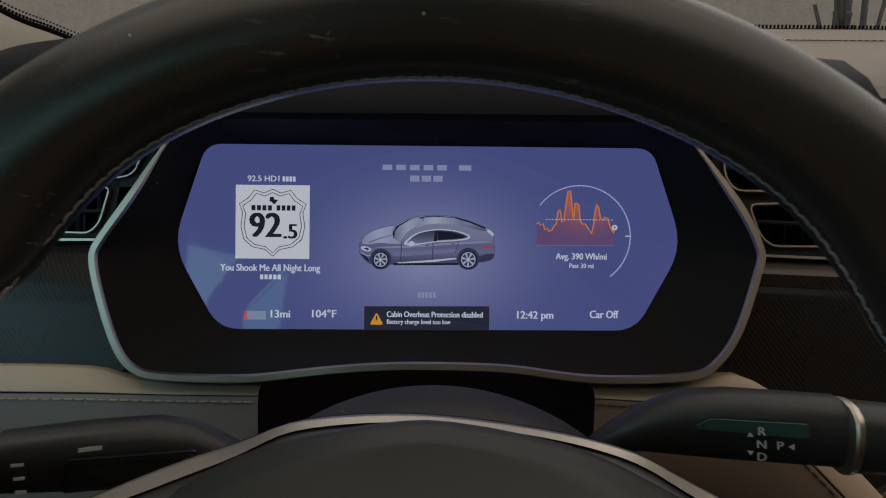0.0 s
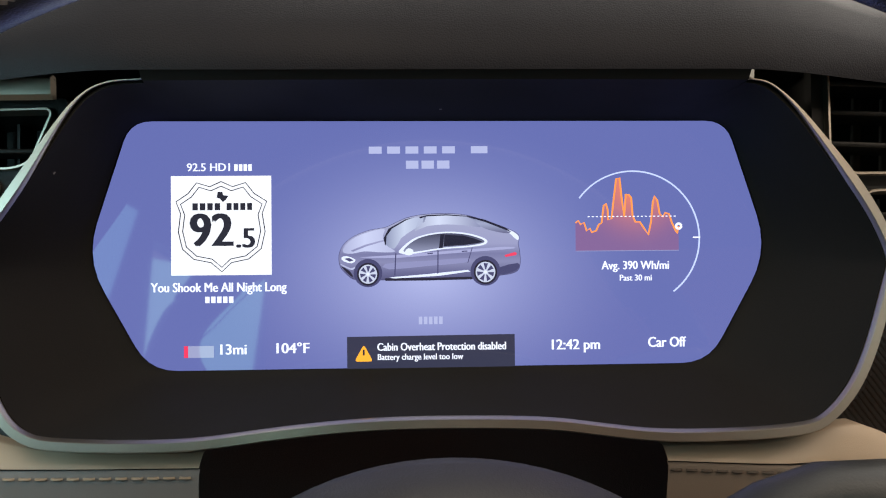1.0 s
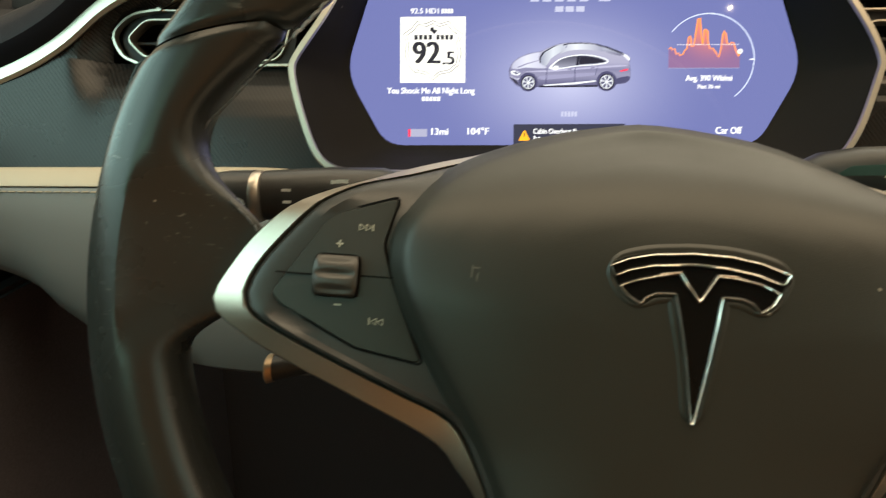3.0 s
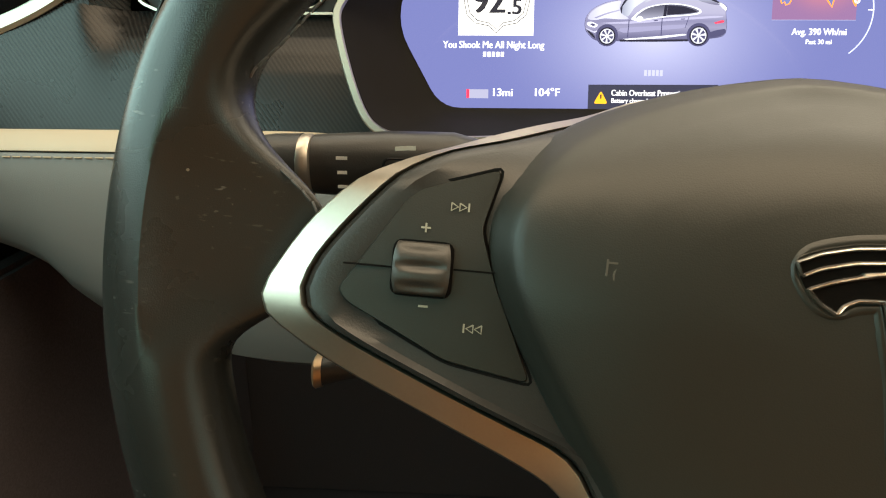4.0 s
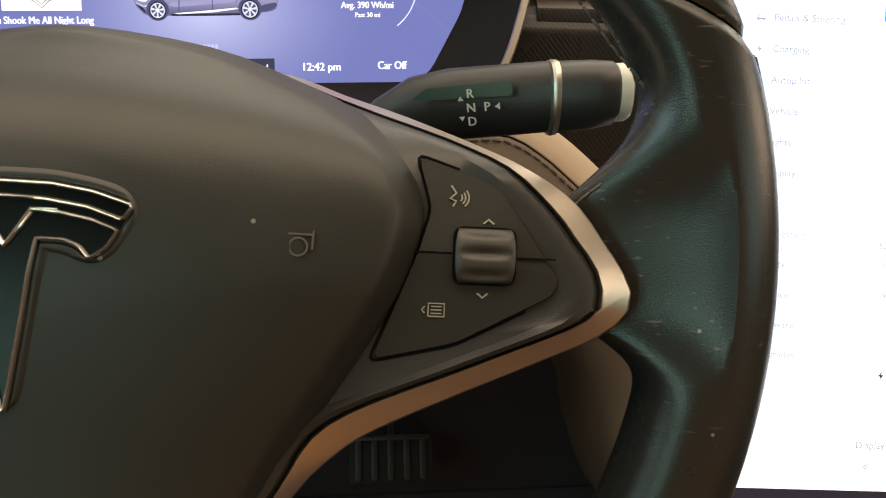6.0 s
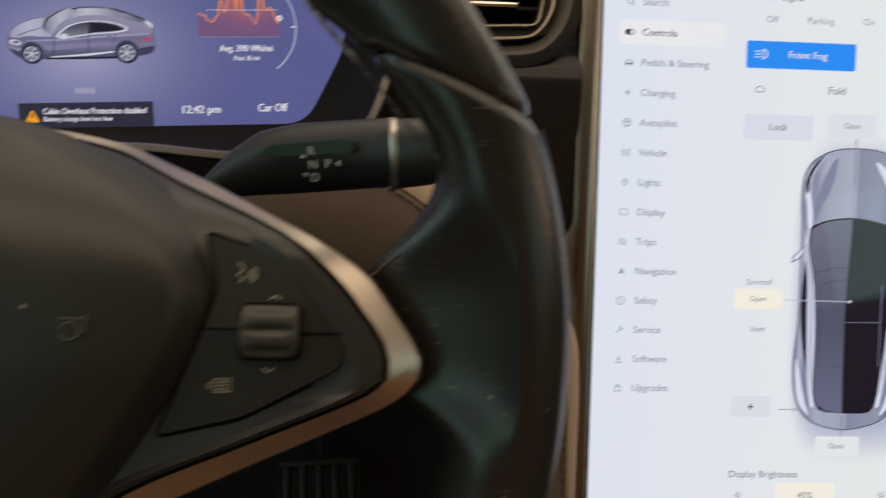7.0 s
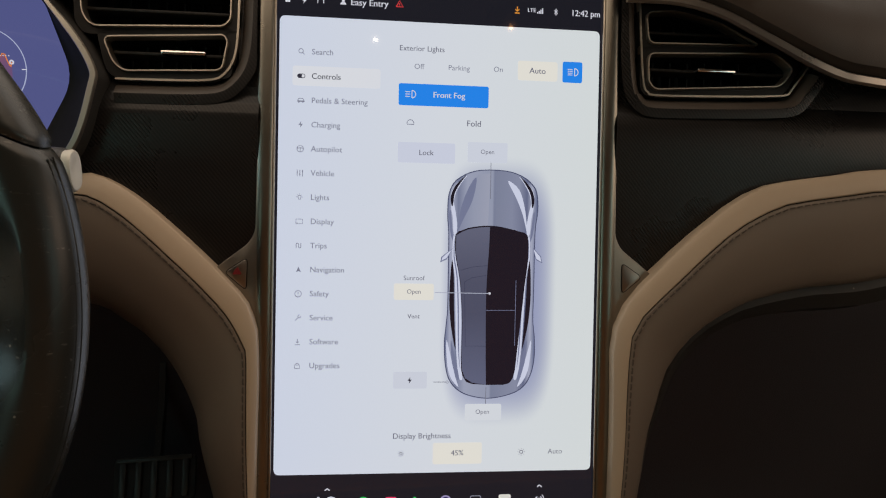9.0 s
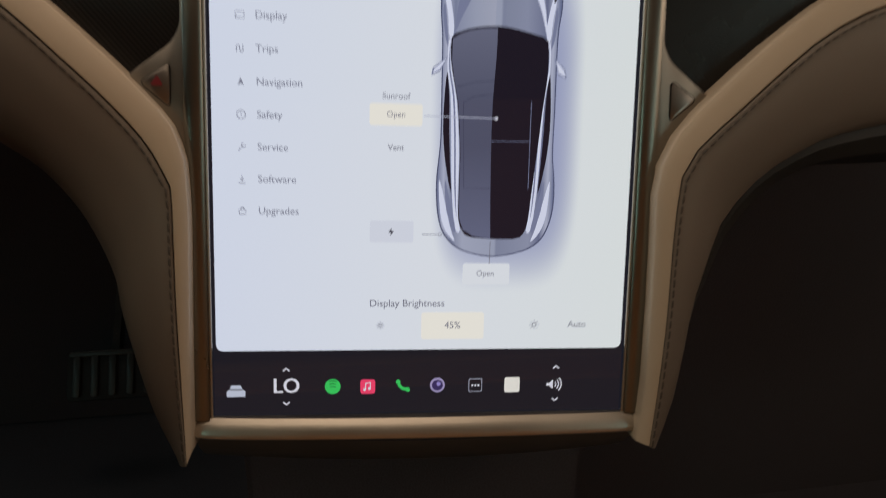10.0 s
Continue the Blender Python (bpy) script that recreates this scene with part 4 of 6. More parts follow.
tp("topcar_crease", [(.0250, .0510), (.0200, .0440), (.0145, .0290), (.0128, .0140), (.0165, .0215), (.0220, .0330), (.0246, .0430)], CARM, 4)
tp("topcar_crease", [(.0478, .0490), (.0540, .0370), (.0590, .0250), (.0622, .0130), (.0605, .0290), (.0560, .0430)], CARL, 4)
for shape in (lambda q: q, other):
    tp("topcar_headlamp", shape([(.0072, .0385), (.0108, .0458), (.0185, .0520), (.0150, .0475), (.0108, .0400), (.0088, .0330)]), CARL, 4)
    tp("topcar_headlamp_edge", shape([(.0070, .0360), (.0100, .0445), (.0180, .0525), (.0130, .0455), (.0098, .0390), (.0085, .0300)]), CARD, 5, 3)
    tp("topcar_front_flank", shape([(.0075, .0300), (.0092, .0330), (.0120, .0180), (.0112, .0095), (.0095, .0120), (.0088, .0220)]), CARL, 4)
    tp("topcar_front_flank_shade", shape([(.0062, .0250), (.0074, .0270), (.0088, .0130), (.0092, .0060), (.0076, .0100), (.0066, .0180)]), CARM, 5, 3)
    tp("topcar_roof_rail", shape([(.0094, .0085), (.0090, -.0060), (.0110, -.0195), (.0118, -.0408), (.0128, -.0694), (.0150, -.0900), (.0178, -.0915), (.0162, -.0783), (.0163, -.0514), (.0145, -.0229), (.0107, -.0017), (.0108, .0080)]), CARL, 4, 3)
    tp("topcar_roof_rail_line", shape([(.0104, .0085), (.0098, -.0050), (.0122, -.0195), (.0134, -.0408), (.0142, -.0694), (.0158, -.0850), (.0150, -.0694), (.0143, -.0408), (.0131, -.0195), (.0106, -.0050)]), CARM, 5, 3)
    tp("topcar_side_glass", shape([(.0090, -.0075), (.0078, -.0195), (.0074, -.0373), (.0090, -.0551), (.0124, -.0710), (.0116, -.0560), (.0108, -.0373), (.0104, -.0195)]), CARD, 5, 3)
    tp("topcar_haunch", shape([(.0058, -.0640), (.0068, -.0820), (.0100, -.0920), (.0150, -.0975), (.0125, -.0900), (.0092, -.0760)]), CARL, 4, 3)
    tp("topcar_haunch_shade", shape([(.0090, -.0640), (.0100, -.0800), (.0140, -.0920), (.0152, -.0900), (.0125, -.0780)]), CARM, 5, 3)
tp("topcar_mirror", [(.0094, .0009), (.0012, -.0055), (.0005, -.0094), (.0051, -.0072)], CARM, 5, 0)
tp("topcar_mirror_light", [(.0086, -.0002), (.0020, -.0058), (.0014, -.0082), (.0048, -.0064)], CARL, 6, 0)
tp("topcar_mirror", [(.0666, .0021), (.0728, -.0040), (.0738, -.0090), (.0692, -.0068)], CARM, 5, 0)
tp("topcar_mirror_light", [(.0674, .0008), (.0722, -.0044), (.0731, -.0080), (.0694, -.0060)], CARL, 6, 0)
CUT = [(.0354, .0162), (.0353, .0080), (.0350, -.0012), (.0343, -.0120), (.0338, -.0226), (.0336, -.0370), (.0337, -.0513), (.0341, -.0760), (.0347, -.0960)]
GLASSL = [(.0347, -.0960), (.0249, -.0945), (.0195, -.0912), (.0172, -.0850), (.0170, -.0783), (.0171, -.0514), (.0164, -.0370), (.0152, -.0229), (.0128, -.0110), (.0114, -.0017), (.0115, .0098), (.0160, .0126), (.0207, .0144), (.0280, .0157)]
GLASSR = [(.0347, -.0960), (.0467, -.0952), (.0525, -.0925), (.0546, -.0870), (.0555, -.0800), (.0584, -.0510), (.0598, -.0370), (.0608, -.0258), (.0624, -.0130), (.0630, -.0024), (.0623, .0097), (.0565, .0125), (.0495, .0142), (.0425, .0156)]
tp("topcar_glass_frame", [(.0370 + (u - .0370) * 1.02, -.040 + (v + .040) * 1.016) for u, v in GLASSL[1:] + [(.0354, .0162)] + GLASSR[:0:-1]], CARD, 6, 2)
tp("topcar_glass", CUT + GLASSR[1:], CARD, 7, 0)
tp("topcar_glass_lit", CUT + GLASSL[1:], lit_ramp("topcar_sheen", 1, -.096, .016, ((0, (.155, .175, .285)), (.45, (.10, .11, .18)), (.65, (.105, .115, .185)), (1, (.165, .18, .27)))), 7, 0)
for pts in ([(.0180, -.0229), (.0230, -.0200), (.0331, -.0182)], [(.0180, -.0229), (.0193, -.0684), (.0338, -.0684)], [(.0140, -.0150), (.0240, -.0122), (.0342, -.0112)]):
    part("topcar_seam", line(pts, .0003, .0008), screen_lit("topcar_seam_dark", (.05, .055, .10)), page)
for pts in ([(.0337, -.0430), (.0546, -.0428)], [(.0549, -.0214), (.0548, -.0682)]):
    part("topcar_seam", line(pts, .0003, .0008), CARM, page)
for pts in ([(.0352, .0615), (.0353, .0360)], [(-.0030, -.0938), (.0062, -.0938)], [(.0347, -.0975), (.0345, -.1097)]):
    part("pointer", line(pts, .0004, .0009), INKM, page)
part("pointer", line([(-.0031, -.0306), (.0360, -.0310)], .0005, .0009), screen_lit("page_pointer", (.46, .50, .62)), page)
part("pointer_dot", disc(.0360, -.0310, .0009, .0009, .001, 12), WHITE, page)
part("pointer_ring", frame_ring([(.0069 + a, -.0938 + b) for a, b in ring(.0010, 14)], [(.0069 + a, -.0938 + b) for a, b in ring(.0007, 14)], .0009, .001), INKM, page)
text("sunroof_word", "Sunroof", -.0178, -.0208, .0003, .0046, INKM, page)
part("sunroof_button", box(-.0317, -.0037, -.0361, -.0246, .0001, .0002, 0, .0015), CREAMY, page)
text("sunroof_choice", "Open", -.0177, -.0303, .0003, .0044, INKM, page)
text("sunroof_choice", "Vent", -.0176, -.0477, .0003, .0045, INKM, page, bold=.00003)
part("charge_button", box(-.0311, -.0075, -.0985, -.0866, .0001, .0002, 0, .0015), screen_lit("page_faint_grey", (0.696, 0.754, 0.858)), page)
part("charge_icon", prism([(-.0190, -.0903), (-.0212, -.0930), (-.0197, -.0930), (-.0202, -.0950), (-.0180, -.0922), (-.0195, -.0922)], .0003, .0004), INKD, page)
part("trunk_button", box(.0200, .0462, -.1215, -.1097, .0001, .0002, 0, .0015), screen_lit("page_faint_warm", (0.766, 0.824, 0.882)), page)
text("trunk_word", "Open", .0326, -.1154, .0003, .0044, INKM, page)
text("brightness_title", "Display Brightness", -.0310, -.1322, .0003, .0056, INKM, page, "LEFT", bold=.00003)
part("brightness_value", box(-.0023, .0327, -.1524, -.1372, .0001, .0002, 0, .0015), CREAMY, page)
text("brightness_word", "45%", .0151, -.1446, .0003, .0054, INKM, page, bold=.00005)
for u, r in ((-.0248, .0011), (.0614, .0014)):
    part("sun_icon", frame_ring([(u + a, -.1444 + b) for a, b in ring(r, 14)], [(u + a, -.1444 + b) for a, b in ring(r * .65, 14)], .0002, .0003), INKM, page)
    for k in range(8):
        a = math.pi * k / 4
        part("sun_ray", line([(u + r * 1.4 * math.cos(a), -.1444 + r * 1.4 * math.sin(a)), (u + r * 1.95 * math.cos(a), -.1444 + r * 1.95 * math.sin(a))], .0003, .0002), INKM, page)
text("auto_word", "Auto", .0861, -.1444, .0003, .0052, INKM, page)
# status bar
AMBER = screen_lit("status_amber", (1.0, 0.40, 0.05))
text("status_word", "Easy Entry", -.0649, .1690, .0001, .0062, WHITE, screen, "LEFT", bold=.00010)
text("status_clock", "12:42 pm", .1018, .1697, .0001, .0062, WHITE, screen, bold=.00010, stretch=.92)
text("status_network", "LTE", .0625, .1702, .0001, .0038, WHITE, screen, bold=.00006)
for k in range(4):
    part("signal_bar", line([(.0667 + k * .0012, .1682), (.0667 + k * .0012, .1692 + k * .0009)], .0008, .0001), WHITE, screen)
part("alert_triangle", line([(-.0335, .1677), (-.0287, .1677), (-.0311, .1718), (-.0335, .1677)], .0006, .0001), screen_lit("status_red", (0.85, 0.06, 0.06)), screen)
part("alert_stroke", line([(-.0311, .1685), (-.0311, .1702)], .0005, .0001), screen_lit("status_red_stroke", (0.85, 0.06, 0.06)), screen)
part("download_icon", line([(.0520, .1722), (.0520, .1692), (.0506, .1704), (.0520, .1690), (.0534, .1704)], .0006, .0001), AMBER, screen)
part("download_base", line([(.0503, .1678), (.0537, .1678)], .0006, .0001), AMBER, screen)
part("wireless_icon", line([(.0788, .1712), (.0812, .1688), (.0800, .1676), (.0800, .1722), (.0812, .1710), (.0788, .1686)], .0005, .0001), WHITE, screen)
part("person_button_dot", disc(-.0699, .1700, .0011, .0001, .0002, 14), WHITE, screen)
part("person_button_base", prism(arc(-.0699, .1672, .0020, 0, 180, 10), .0001, .0002), WHITE, screen)
part("bolt_icon", prism([(-.0958, .1708), (-.0976, .1684), (-.0964, .1684), (-.0969, .1664), (-.0949, .1690), (-.0962, .1690)], .0001, .0002), WHITE, screen)
part("home_icon", line([(-.0872, .1674), (-.0872, .1694), (-.0852, .1708), (-.0832, .1694), (-.0832, .1674)], .0006, .0001), WHITE, screen)
part("padlock_icon", box(-.1090, -.1058, .1670, .1694, .0001, .0002, 0, .0004), WHITE, screen)
part("padlock_bow", line(arc(-.1086, .1697, .0012, 0, 180, 10) + [(-.1098, .1690)], .0006, .0001), WHITE, screen)
# dock of icons
text("climate_word", "LO", -.0757, -.1784, .0001, .0118, WHITE, screen, bold=.00022, stretch=.95)
for u, v, d in ((-.0757, -.1690, 1), (-.0757, -.1879, -1), (.0752, -.1694, 1), (.0752, -.1882, -1)):
    part("arrow", line([(u - .0017, v - .0006 * d), (u, v + .0008 * d), (u + .0017, v - .0006 * d)], .0008, .0001), WHITE, screen)
part("car_icon", prism([(-.1073, -.1838), (-.0977, -.1838), (-.0975, -.1808), (-.0990, -.1798), (-.1000, -.1774), (-.1050, -.1774), (-.1060, -.1798), (-.1075, -.1808)], .0001, .0002), screen_lit("dock_silver", (0.52, 0.58, 0.70)), screen)
part("car_icon_band", line([(-.1058, -.1797), (-.0992, -.1797)], .0008, .0003), screen_lit("dock_grey", (0.14, 0.16, 0.20)), screen)
green = screen_lit("dock_green", (0.03, 0.60, 0.12))
part("music_disc", disc(-.0506, -.1788, .0043, .0001, .0002, 28), green, screen)
for k in range(3):
    part("music_disc_wave", line(arc(-.0506, -.1812 + k * .0011, .0026 + k * .0005, 55, 125, 8), .0004, .0003), screen_lit("dock_dark", (0.01, 0.12, 0.03)), screen)
part("song_tile", box(-.0355, -.0273, -.1832, -.1750, .0001, .0002, 0, .0018), screen_lit("dock_pink", (0.90, 0.06, 0.16)), screen)
part("song_note", line([(-.0326, -.1806), (-.0326, -.1772), (-.0300, -.1766), (-.0300, -.1800)], .0006, .0003), WHITE, screen)
for u, v in ((-.0331, -.1807), (-.0305, -.1801)):
    part("song_note_head", disc(u, v, .0008, .0003, .0004, 12), WHITE, screen)
part("phone_icon", line(arc(-.0103, -.1768, .0040, 190, 290, 12), .0017, .0001), green, screen)
part("phone_ear", disc(-.0146, -.1766, .0013, .0001, .0003, 12), green, screen)
part("phone_mouth", disc(-.0092, -.1812, .0013, .0001, .0003, 12), green, screen)
part("lens_ring", disc(.0074, -.1788, .0042, .0001, .0002, 28), screen_lit("dock_lens", (0.36, 0.32, 0.55)), screen)
part("lens_dark", disc(.0074, -.1788, .0031, .0003, .0004, 24), screen_lit("dock_lens_dark", (0.04, 0.03, 0.12)), screen)
part("lens_glint", disc(.0080, -.1780, .0012, .0005, .0006, 14), screen_lit("dock_lens_glint", (0.30, 0.26, 0.62)), screen)
part("dots_tile", box(.0250, .0328, -.1831, -.1753, .0001, .0002, 0, .0012), screen_lit("dock_tile_edge", (0.30, 0.32, 0.40)), screen)
part("dots_tile_inner", box(.0255, .0323, -.1826, -.1758, .0002, .0003, 0, .001), BARBLACK, screen)
for k in range(3):
    part("dot", disc(.0272 + k * .0017, -.1792, .0006, .0004, .0005, 10), WHITE, screen)
part("white_tile", box(.0456, .0544, -.1837, -.1749, .0001, .0002, 0, .0014), screen_lit("dock_white", (0.80, 0.80, 0.74)), screen)
part("speaker_icon", prism([(.0700, -.1802), (.0716, -.1802), (.0738, -.1822), (.0738, -.1766), (.0716, -.1786), (.0700, -.1786)], .0001, .0002), WHITE, screen)
for k in range(3):
    part("speaker_wave", line(arc(.0735, -.1794, .0020 + k * .0016, -45, 45, 8), .0006, .0001), WHITE, screen)

# metal surround of the touchscreen
stack_frame = thing("screen_surround", STACK, "satin metal surround of the touchscreen with a curved lower lip", "trim")
bar = [(-.0050, -.008), (.0050, -.008), (.0054, .0005), (.0050, .0026), (.0040, .0034), (.0012, .0038), (-.0012, .0038), (-.0040, .0034), (-.0050, .0026), (-.0054, .0005)]
for s in (-1, 1):
    part("side_bar", sweep([(s * .1210, v, 0.0) for v in (-.196, -.10, .0, .10, .205)], bar), BARMETAL, stack_frame)
    part("inner_bead", sweep([(s * .1152, v, .0012) for v in (-.196, .0, .195)], ring(.0009, 8)), SATIN, stack_frame)
lip = [(-.1235, -.1985, -.001), (-.1150, -.2003, .003), (-.06, -.2012, .005), (0, -.2014, .006), (.06, -.2016, .005), (.1160, -.2014, .003), (.1245, -.2000, -.001)]
part("lower_lip", sweep(curve(lip, 5), [(-.0052, -.012), (.0052, -.012), (.0060, -.004), (.0056, .0016), (.0044, .0034), (.0018, .0036), (-.0030, .0006), (-.0056, -.0012), (-.0062, -.006)]), SATIN, stack_frame, "warm satin lower lip")
under = [[(u, -.2060 - .0022 * (1 - (u / .125) ** 2), .007 - .012 * (u / .125) ** 2) for u in np.linspace(-.125, .125, 13)],
         [(u, -.2150 - .0030 * (1 - (u / .125) ** 2), .001 - .010 * (u / .125) ** 2) for u in np.linspace(-.125, .125, 13)],
         [(u, -.2260 - .0030 * (1 - (u / .125) ** 2), -.016 - .008 * (u / .125) ** 2) for u in np.linspace(-.125, .125, 13)]]
part("lower_skirt", loft(under), surface("bronze_satin", (0.30, 0.235, 0.165), 0.34, metal=1.0), stack_frame)
for s, name in ((-1, "hazard_button"), (1, "glovebox_button")):
    tri_pts = [(s * .1235, .0600), (s * .1262, .0600), (s * .1266, .0102), (s * .1308, .0020), (s * .1545, -.0165), (s * .1345, -.0390), (s * .1235, -.0580)]
    part("button_wing", prism(rounded(tri_pts, [.001, .001, .007, .006, .002, .01, .004], 4), -.008, .0030, .0006), WINGMETAL, stack_frame)
    btn = part(name, prism(rounded([(s * .1318, -.0082), (s * .1322, -.0300), (s * .1465, -.0180)], .003, 4), .0020, .0036, .0004), DARKMETAL, stack_frame)
    part("button_gap", line(rounded([(s * .1318, -.0082), (s * .1322, -.0300), (s * .1465, -.0180)], .003, 4) + [rounded([(s * .1318, -.0082), (s * .1322, -.0300), (s * .1465, -.0180)], .003, 4)[0]], .0009, .0031), GAP, btn)
    if s < 0:
        part("red_mark", prism(rounded([(-.1415, -.0195), (-.1350, -.0195), (-.1380, -.0140)], .001, 2), .0036, .0038), REDMARK, btn)

# ---- dashboard ----


def at(m, u, v, w):
    return m @ Vector((u, v, w))


dash = thing("dashboard", Matrix.Identity(4), "dashboard with dark leather top and carbon weave panels", "dashboard")
# brow over the cluster: lip, rising front and top running to the windscreen
us = np.linspace(-1, 1, 33)
brow = []
for v0, w0, v1, w1 in ((.0625, .050, .0610, .030), (.0680, .0505, .0660, .032), (.0820, .046, .0760, .030), (.1020, .032, .0900, .018), (.1240, .008, .1060, -.006), (.1450, -.030, .1200, -.05), (.165, -.10, .14, -.14), (.150, -.30, .13, -.32)):
    row = []
    for s in us:
        k = max(0.0, min(1.0, (abs(s) * .24 - .110) / .09))
        k = k * k * (3 - 2 * k)
        row.append(at(CLUSTER, s * .24, v0 + (v1 - v0) * k, w0 + (w1 - w0) * k))
    brow.append(row)
part("brow", loft(brow), HOOD, dash, "dark leather brow over the cluster")
# carbon panels: ledge below the vents, then the leaning face
TV = [(v, u) for u, v in TRIM if u > .125]


def trim_edge(v):
    """Half width of the cluster's metal edge at a height."""
    pts = sorted(TV)
    for (a, p), (b, q) in zip(pts, pts[1:]):
        if a <= v <= b:
            return p + (q - p) * (v - a) / max(1e-9, b - a)
    return .105 if v > 0 else .160


def stack_from_trim(v, w):
    """The touchscreen frame's u at which its face meets the cluster's edge."""
    u = -.23
    for _ in range(12):
        q = CLUSTER.inverted() @ at(STACK, u, v, w)
        u += trim_edge(q.y) + .0015 - q.x
    return u


PAD_TOP = [(.12, -.060), (.1292, -.0385), (.1479, -.0166), (.1660, .0015), (.1863, .0197), (.2068, .0361), (.2276, .0478), (.2488, .0532), (.3216, .0633), (.45, .066), (.70, .060)]


def pad_line(u):
    u = abs(u)
    for (a, p), (b, q) in zip(PAD_TOP, PAD_TOP[1:]):
        if a <= u <= b:
            return p + (q - p) * (u - a) / (b - a)
    return -.06


LEFTPROF = ((.0015, -.048), (.0010, .001), (-.0030, .004), (-.0090, .0095), (-.0160, .0145), (-.0250, .0188), (-.036, .0218), (-.050, .0238), (-.0640, .0255), (-.078, .027))
STACKPROF = ((.1165, -.048), (.1160, -.011), (.1130, -.0075), (.1080, -.0036), (.1020, .0010), (.0960, .0040), (.0890, .0054), (.070, .004), (.050, .002), (.020, .0), (-.010, -.004), (-.080, -.006))


def finer(rows, n=6):
    """More rows between those of a profile."""
    out = []
    for (a, b), (c, d) in zip(rows, rows[1:]):
        out += [(a + (c - a) * k / n, b + (d - b) * k / n) for k in range(n)]
    return out + [rows[-1]]


def left_depth(u, v, w):
    """The panel runs flat up to the bright strip outside the vent, and dips back under the vent."""
    k = max(0.0, min(1.0, (-.295 - u) / .025))
    k = k * k * (3 - 2 * k)
    return w + k * max(0.0, .0200 - .09 * v - w) if w > -.01 else w


part("carbon_panel", loft([[at(CLUSTER, u, v, left_depth(u, v, w)) for u in np.linspace(-.46, -trim_edge(v) - .002, 60)] for v, w in finer(LEFTPROF)]), CARBON, dash, "dark carbon weave panel")
part("carbon_panel", loft([[at(STACK, u, max(v, pad_line(u) - .016), w) for u in np.linspace(stack_from_trim(v, w) + .001, -.1252, 16)] for v, w in finer(STACKPROF)]), CARBON, dash, "dark carbon weave panel")
part("carbon_panel", loft([[at(STACK, u, max(v, pad_line(u) - .016), w) for u in np.linspace(.1252, .62, 40)] for v, w in STACKPROF]), CARBON, dash, "dark carbon weave panel")
for u0, u1 in ((-.1400, -.1252), (.1252, .1412)):
    part("carbon_strip", loft([[at(STACK, u, v, w) for u in np.linspace(u0, u1, 4)] for v, w in ((.200, -.006), (.150, -.005), (.1090, -.003))]), CARBON, dash)
part("carbon_strip", loft([[at(STACK, u, v, w) for u in np.linspace(u0, .62, 12)] for v, w, u0 in ((.150, -.006, .286), (.135, -.005, .273), (.120, -.004, .262), (.1090, -.003, .250))]), CARBON, dash)
# flat black sheets added in place of the shaded depth behind the vents
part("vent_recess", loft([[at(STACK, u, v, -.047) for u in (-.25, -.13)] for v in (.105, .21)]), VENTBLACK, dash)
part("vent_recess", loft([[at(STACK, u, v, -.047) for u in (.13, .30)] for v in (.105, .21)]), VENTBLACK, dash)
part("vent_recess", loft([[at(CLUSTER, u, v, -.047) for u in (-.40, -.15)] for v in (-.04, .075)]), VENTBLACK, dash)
part("panel_top", loft([[at(STACK, u, v, w) for u in (-.13, -.06, 0, .06, .13)] for v, w in ((.186, -.006), (.196, .004), (.215, .0), (.26, -.05))]), HOOD, dash)
# rounded ledge that rises out of the vents' recess to the carbon face
VENT_EDGE = ([(-.2190, .1097, 0), (-.1622, .1107, 0), (-.1490, .1154, 0), (-.1410, .1302, 0), (-.1393, .1660, 0), (-.1390, .2000, 0)],
             [(.1405, .2000, 0), (.1410, .1813, 0), (.1446, .1229, 0), (.1493, .1158, 0), (.1571, .1133, 0), (.2466, .1163, 0), (.2577, .1210, 0), (.2700, .1370, 0)])
for pts in VENT_EDGE:
    path = curve(pts, 10)
    for _ in range(14):
        path = [path[0]] + [(a + b * 2 + c) / 4 for a, b, c in zip(path, path[1:], path[2:])] + [path[-1]]
    rows = []
    for off, w in ((.0008, -.0140), (.0012, -.0085), (.0022, -.0045), (.0040, -.0005), (.0060, .0026), (.0080, .0045), (.0098, .0053), (.0110, .0054), (.0165, .0050)):
        row = []
        for k, q in enumerate(path):
            t_ = (path[min(k + 1, len(path) - 1)] - path[max(k - 1, 0)]).normalized()
            u = q.x + t_.y * off
            if abs(u) < .1268:
                u = math.copysign(.1268, u)
            row.append(at(STACK, u, q.y - t_.x * off, w))
        rows.append(row)
    part("vent_ledge", loft(rows[:7]), LEDGE_LIT, dash, "rounded carbon ledge under the vents, coloured as lit from above")
    part("carbon_strip", loft(rows[6:]), CARBON, dash)
# bright strip and upper leather, passenger side
strip_r = curve([(.1250, .1765, .020), (.1613, .1755, .022), (.1924, .1675, .024), (.2291, .1500, .026), (.2568, .1365, .027), (.2800, .1280, .027), (.3000, .1248, .027), (.3600, .1200, .024), (.4600, .1180, .018), (.62, .117, .0)], 5)
part("bright_strip", sweep([at(STACK, *p) for p in strip_r], [(-.003, -.0025), (.003, -.0025), (.0036, .0), (.0022, .0022), (-.0022, .0022), (-.0036, .0)], up=STACK.col[2].to_3d()), DARKMETAL, dash, "dark satin metal strip")
rows = []
for dv, w in ((.003, -.002), (.006, .006), (.014, .010), (.030, .006), (.055, -.016), (.085, -.06), (.11, -.16), (.08, -.40)):
    rows.append([at(STACK, p.x, p.y + dv + max(0, (.1765 - p.y)) * min(1, dv / .11), p.z + w) for p in strip_r])
part("upper_leather", loft(rows), BROWN, dash, "brown leather dashboard top")
